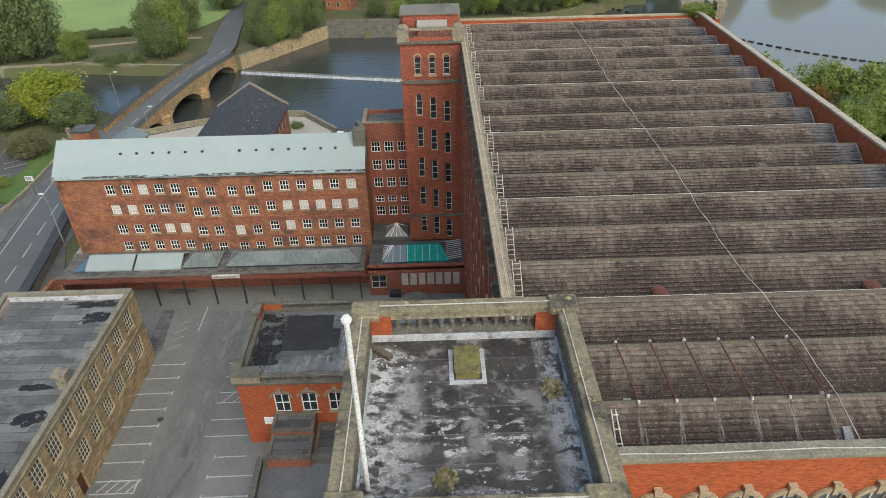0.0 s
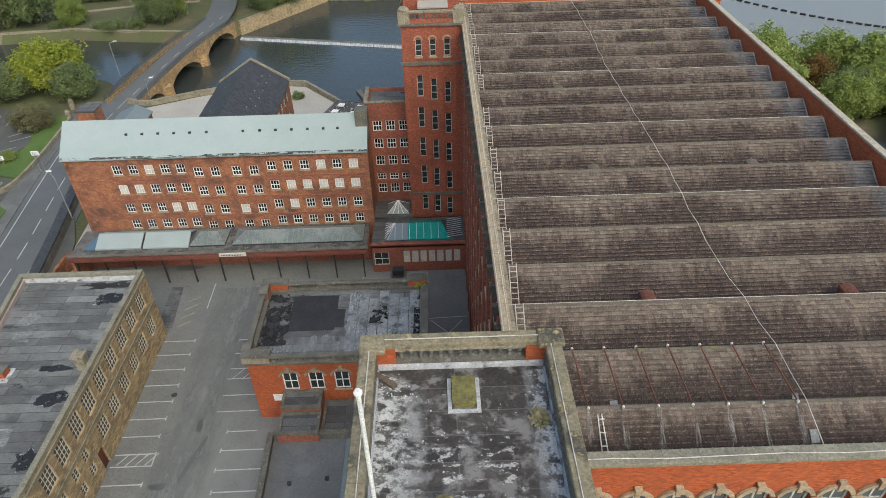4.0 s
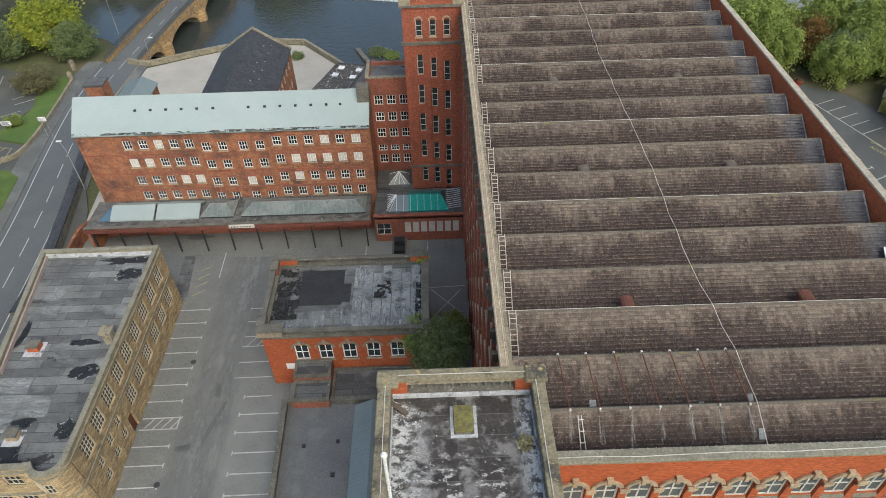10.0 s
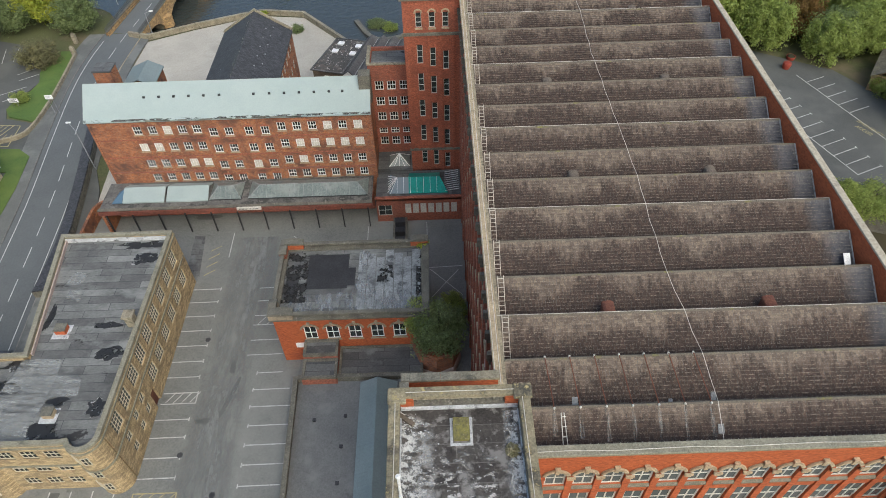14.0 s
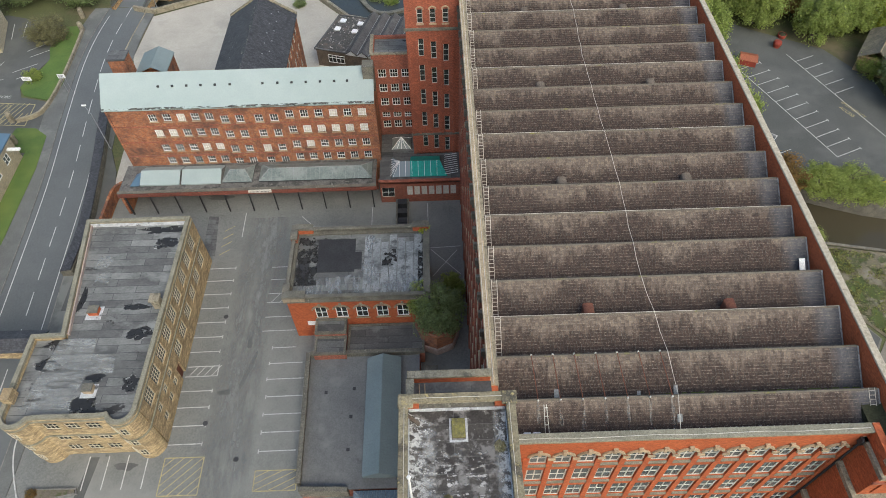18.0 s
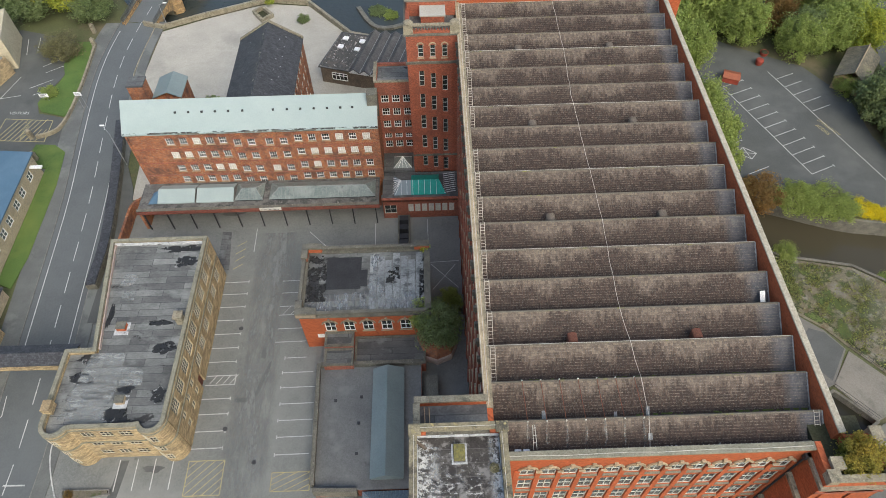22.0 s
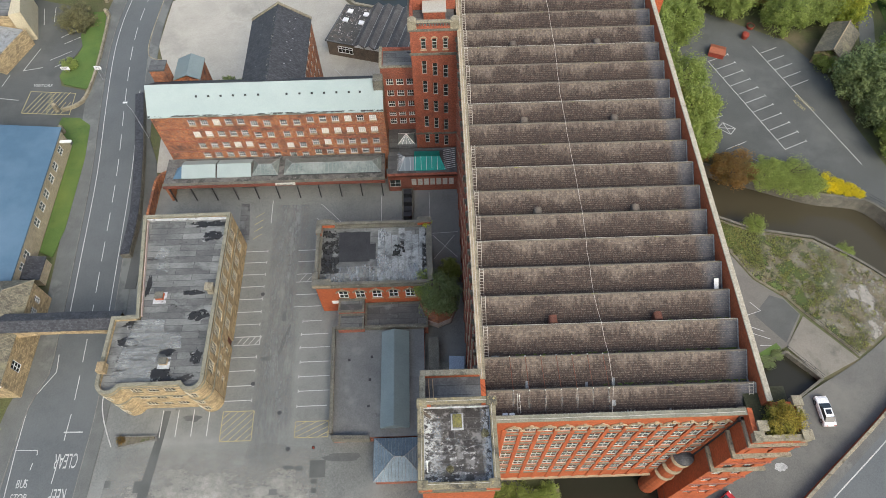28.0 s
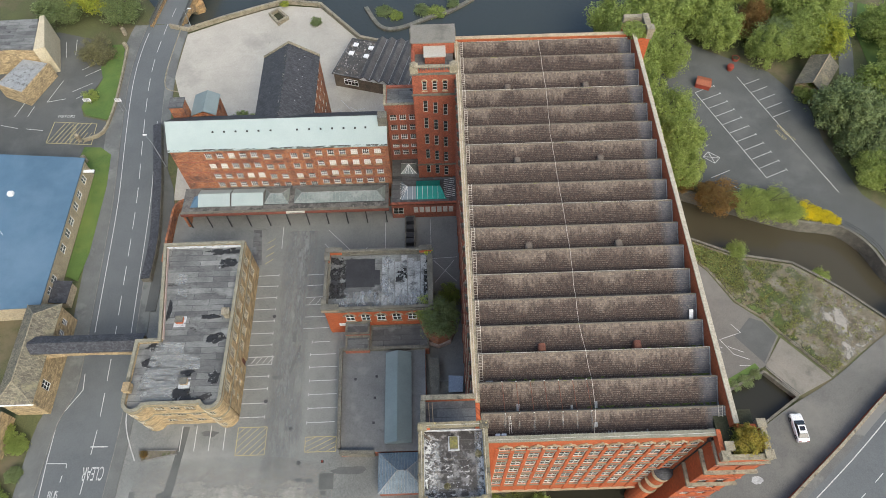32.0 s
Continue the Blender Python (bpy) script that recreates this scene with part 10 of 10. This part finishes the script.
part("roof", b, SLATEPLAIN, t)

t = thing("river_pit", (-32.6, 128.5, G), "square stone pit in the pale concrete yard", "pit")
b = B()
ring(b, [(-35.1, 129.6), (-32.5, 125.9), (-30.2, 128.2), (-33.0, 131.5)], 0.55, G, G + 0.9)
bmesh.ops.recalc_face_normals(b, faces=b.faces)
part("rim", b, STONE, t)
b = B()
prism(b, [(-34.4, 129.5), (-32.5, 126.7), (-30.9, 128.2), (-33.0, 130.8)], G + 0.02, G + 0.06)
part("pit_floor", b, HEDGE, t, "dark pit floor")
tree(-23.6, 126.3, G, 1.5, 1.6, LEAF_B, "low bush growing from the concrete yard", "shrub", seed=1, dense=900)
tree(-31.5, 132.5, G + 0.6, 1.1, 1.0, LEAF_C, "weed on the river wall", "shrub", seed=2, dense=700)
for k, (x, y, r) in enumerate(((-8, 133.5, 2.2), (-5, 131.5, 1.8), (1.5, 133.5, 2.2), (5, 132.6, 2.4), (9, 135, 1.8))):
    tree(x, y, -0.3, r, 1.7, LEAF_A if k % 2 else LEAF_B, "rushes and low scrub on the curved weir", "shrub", "scrub on the old weir", seed=k, dense=900)
b_isl = river_wall("old_weir", smooth([(-12.5, 135), (-9, 128), (-4.5, 127), (3, 130.6), (8, 132.6), (14, 137)], 3), -1.4, 0.5, STONEDARK, "old curved stone weir in the river", 1.0, False)
t = thing("planting_bed", (-42, 27, G), "triangular bed with rubble and dry weeds", "planting bed")
b = B()
prism(b, [(-44.4, 27.5), (-43.6, 26.0), (-38.6, 27.0), (-38.7, 27.4)], G, G + 0.35)
bmesh.ops.recalc_face_normals(b, faces=b.faces)
part("soil", b, surf("dry_rubble_soil", (0.16, 0.14, 0.105), (0.10, 0.09, 0.07), 1.2, 0.95, c3=(0.075, 0.085, 0.04), s3=1.5, t3=(0.52, 0.62), c4=(0.30, 0.27, 0.21), s4=4.0, t4=(0.62, 0.68), bump=0.7), t)
b = B()
ring(b, [(-44.55, 27.62), (-43.7, 25.85), (-38.3, 26.9), (-38.45, 27.5)], 0.12, G, G + 0.40)
part("kerb_edge", b, KERB, t, "low stone edging")
tree(-43.4, 26.9, G + 0.3, 0.7, 0.7, LEAF_D, "dry brown weeds in the bed", "shrub", seed=0, dense=500)
pts = smooth([(-46.2, 40), (-47.4, 36), (-47.6, 32.9), (-46.6, 29.7), (-44.8, 26.1)], 4)
ribbon("edge_line", offset(pts, 0.08), offset(pts, -0.08), G + 0.16, LINE, "white kerb line at the yard entrance", "marking", 0.15)
pts = smooth([(-55.4, 126.4), (-56.0, 117.0), (-56.1, 110.0), (-55.1, 106.5), (-52.4, 105.4)], 4)
ribbon("edge_line", offset(pts, 0.1), offset(pts, -0.1), G + 0.18, STONE, "pale kerb line curving into the river yard", "kerb", 0.15)
for p, q in (((-58.5, 26.1), (-55.4, 26.0)), ((-55.4, 26.0), (-55.3, 25.3)), ((-55.6, 24.2), (-55.7, 23.2)), ((-55.9, 22.0), (-56.0, 21.0)), ((-58.7, 33.2), (-55.9, 37.9)), ((-55.9, 37.9), (-56.3, 40.8)), ((-58.7, 33.2), (-58.6, 26.1)), ((-58.6, 26.1), (-58.2, 18.0))):
    stripe(p, q, 0.13, LINE, "white line of the bus stop bay", "bay_line", RZ)
for k, (x0, y0, x1, y1) in enumerate(((-15.7, 20.9, -13.5, 23.3), (-15.4, 20.1, -14.6, 20.7), (-15.3, 18.8, -14.6, 19.5), (-21.2, 18.7, -20.1, 19.5), (-40.4, 19.6, -38.2, 21.2), (-44.6, 20.4, -43.7, 21.4))):
    sheet("tar_patch", [(x0, y0), (x1, y0), (x1, y1), (x0, y1)], G + 0.021, DARKTAR, "square dark tarmac repair in the forecourt", "patch", 0.05)


def stain(cx, cy, rx, ry, seed, z, mat_, label):
    pts = []
    for k in range(22):
        a = 2 * math.pi * k / 22
        f = 1 + 0.5 * noise.noise((math.cos(a) * 1.6 + seed * 5, math.sin(a) * 1.6, 1))
        pts.append((cx + rx * f * math.cos(a), cy + ry * f * math.sin(a)))
    sheet("stain", pts, z, mat_, label, "stain", 0.05)


DAMP = surf("damp_asphalt", (0.105, 0.11, 0.105), (0.085, 0.09, 0.086), 0.5, 0.6, grit=0.4)
for k, (x, y, rx, ry) in enumerate(((-11.0, 23.6, 2.8, 0.6), (-18.8, 22.4, 0.8, 0.3), (-17.2, 22.3, 0.6, 0.35), (-21.6, 46.0, 0.35, 1.0), (-23.6, 39.0, 0.9, 0.4), (-33.6, 30.0, 1.2, 0.5), (-30.5, 72.5, 2.0, 0.5))):
    stain(x, y, rx, ry, k, G + 0.0215, DAMP, "damp dark stain on the asphalt")
OILWHITE = surf("spilt_pale_paint", (0.42, 0.42, 0.40), (0.3, 0.3, 0.29), 1.0, 0.8)
stain(51.0, 20.2, 0.9, 0.6, 11, G + 0.05, OILWHITE, "spilt pale paint on the lane")
t = thing("traffic_cone", (-15.4, 25.1, G), "small faded red marker cone in the yard", "cone")
b = B()
lathe(b, [(0.12, 0.03), (0.17, 0.05), (0.06, 0.45), (0.04, 0.47)], -15.4, 25.1, G + 0.01, 10)
part("body", b, REDPAINT, t)
b = B()
box(b, -15.6, 24.9, G + 0.012, -15.2, 25.3, G + 0.05)
part("base", b, RUBBER, t)
for (x, y) in ((-19.1, 25.0), (-25.3, 35.0), (-25.5, 50.3), (-47.0, 22.6), (-50.6, 60.2), (-20.8, 30.4)):
    b = B()
    lathe(b, [(0.33, 0), (0.33, 0.012), (0.27, 0.014), (0.02, 0.014)], x, y, G + 0.022, 14)
    solid("manhole_cover", b, DARKIRON, "round iron manhole cover in the asphalt", "manhole cover", "structure", "manhole covers")
for (x, y, r, h) in ((55.5, 36.9, 1.0, 0.6), (53.6, 35.9, 1.2, 0.6), (51.6, 35.1, 1.0, 0.5)):
    tree(x, y, G - 0.05, r, h, LEAF_B, "low weeds along the basin rim", "shrub", "weeds along the basin", seed=int(x), dense=900)
lane_line = [(-21.9, 68), (-21.9, 50), (-21.9, 36), (-21.9, 22)]
ribbon("worn_lane", offset(lane_line, 3.3), offset(lane_line, -3.3), G + 0.0165, worn_film("traffic_polished_asphalt", (0.235, 0.242, 0.235), 0.5, 0.36, 0.66, (1.0, 0.25, 1), fade=((0, -25.2, -23.4), (0, -18.6, -20.8), (1, 22.3, 29.0))), "paler traffic-polished strip through the yard", "yard", 0.05)
for p, q in (((53.7, 46.1), (55.0, 44.5)), ((55.0, 44.5), (51.1, 43.3)), ((51.1, 43.3), (52.8, 40.6)), ((52.2, 42.0), (54.6, 40.9)), ((52.8, 40.6), (55.2, 39.6)), ((53.3, 38.6), (56.0, 38.4))):
    stripe(p, q, 0.1, LINE, "worn white hatch beside the basin", "bay_line", G + 0.024, "hatch beside the basin")
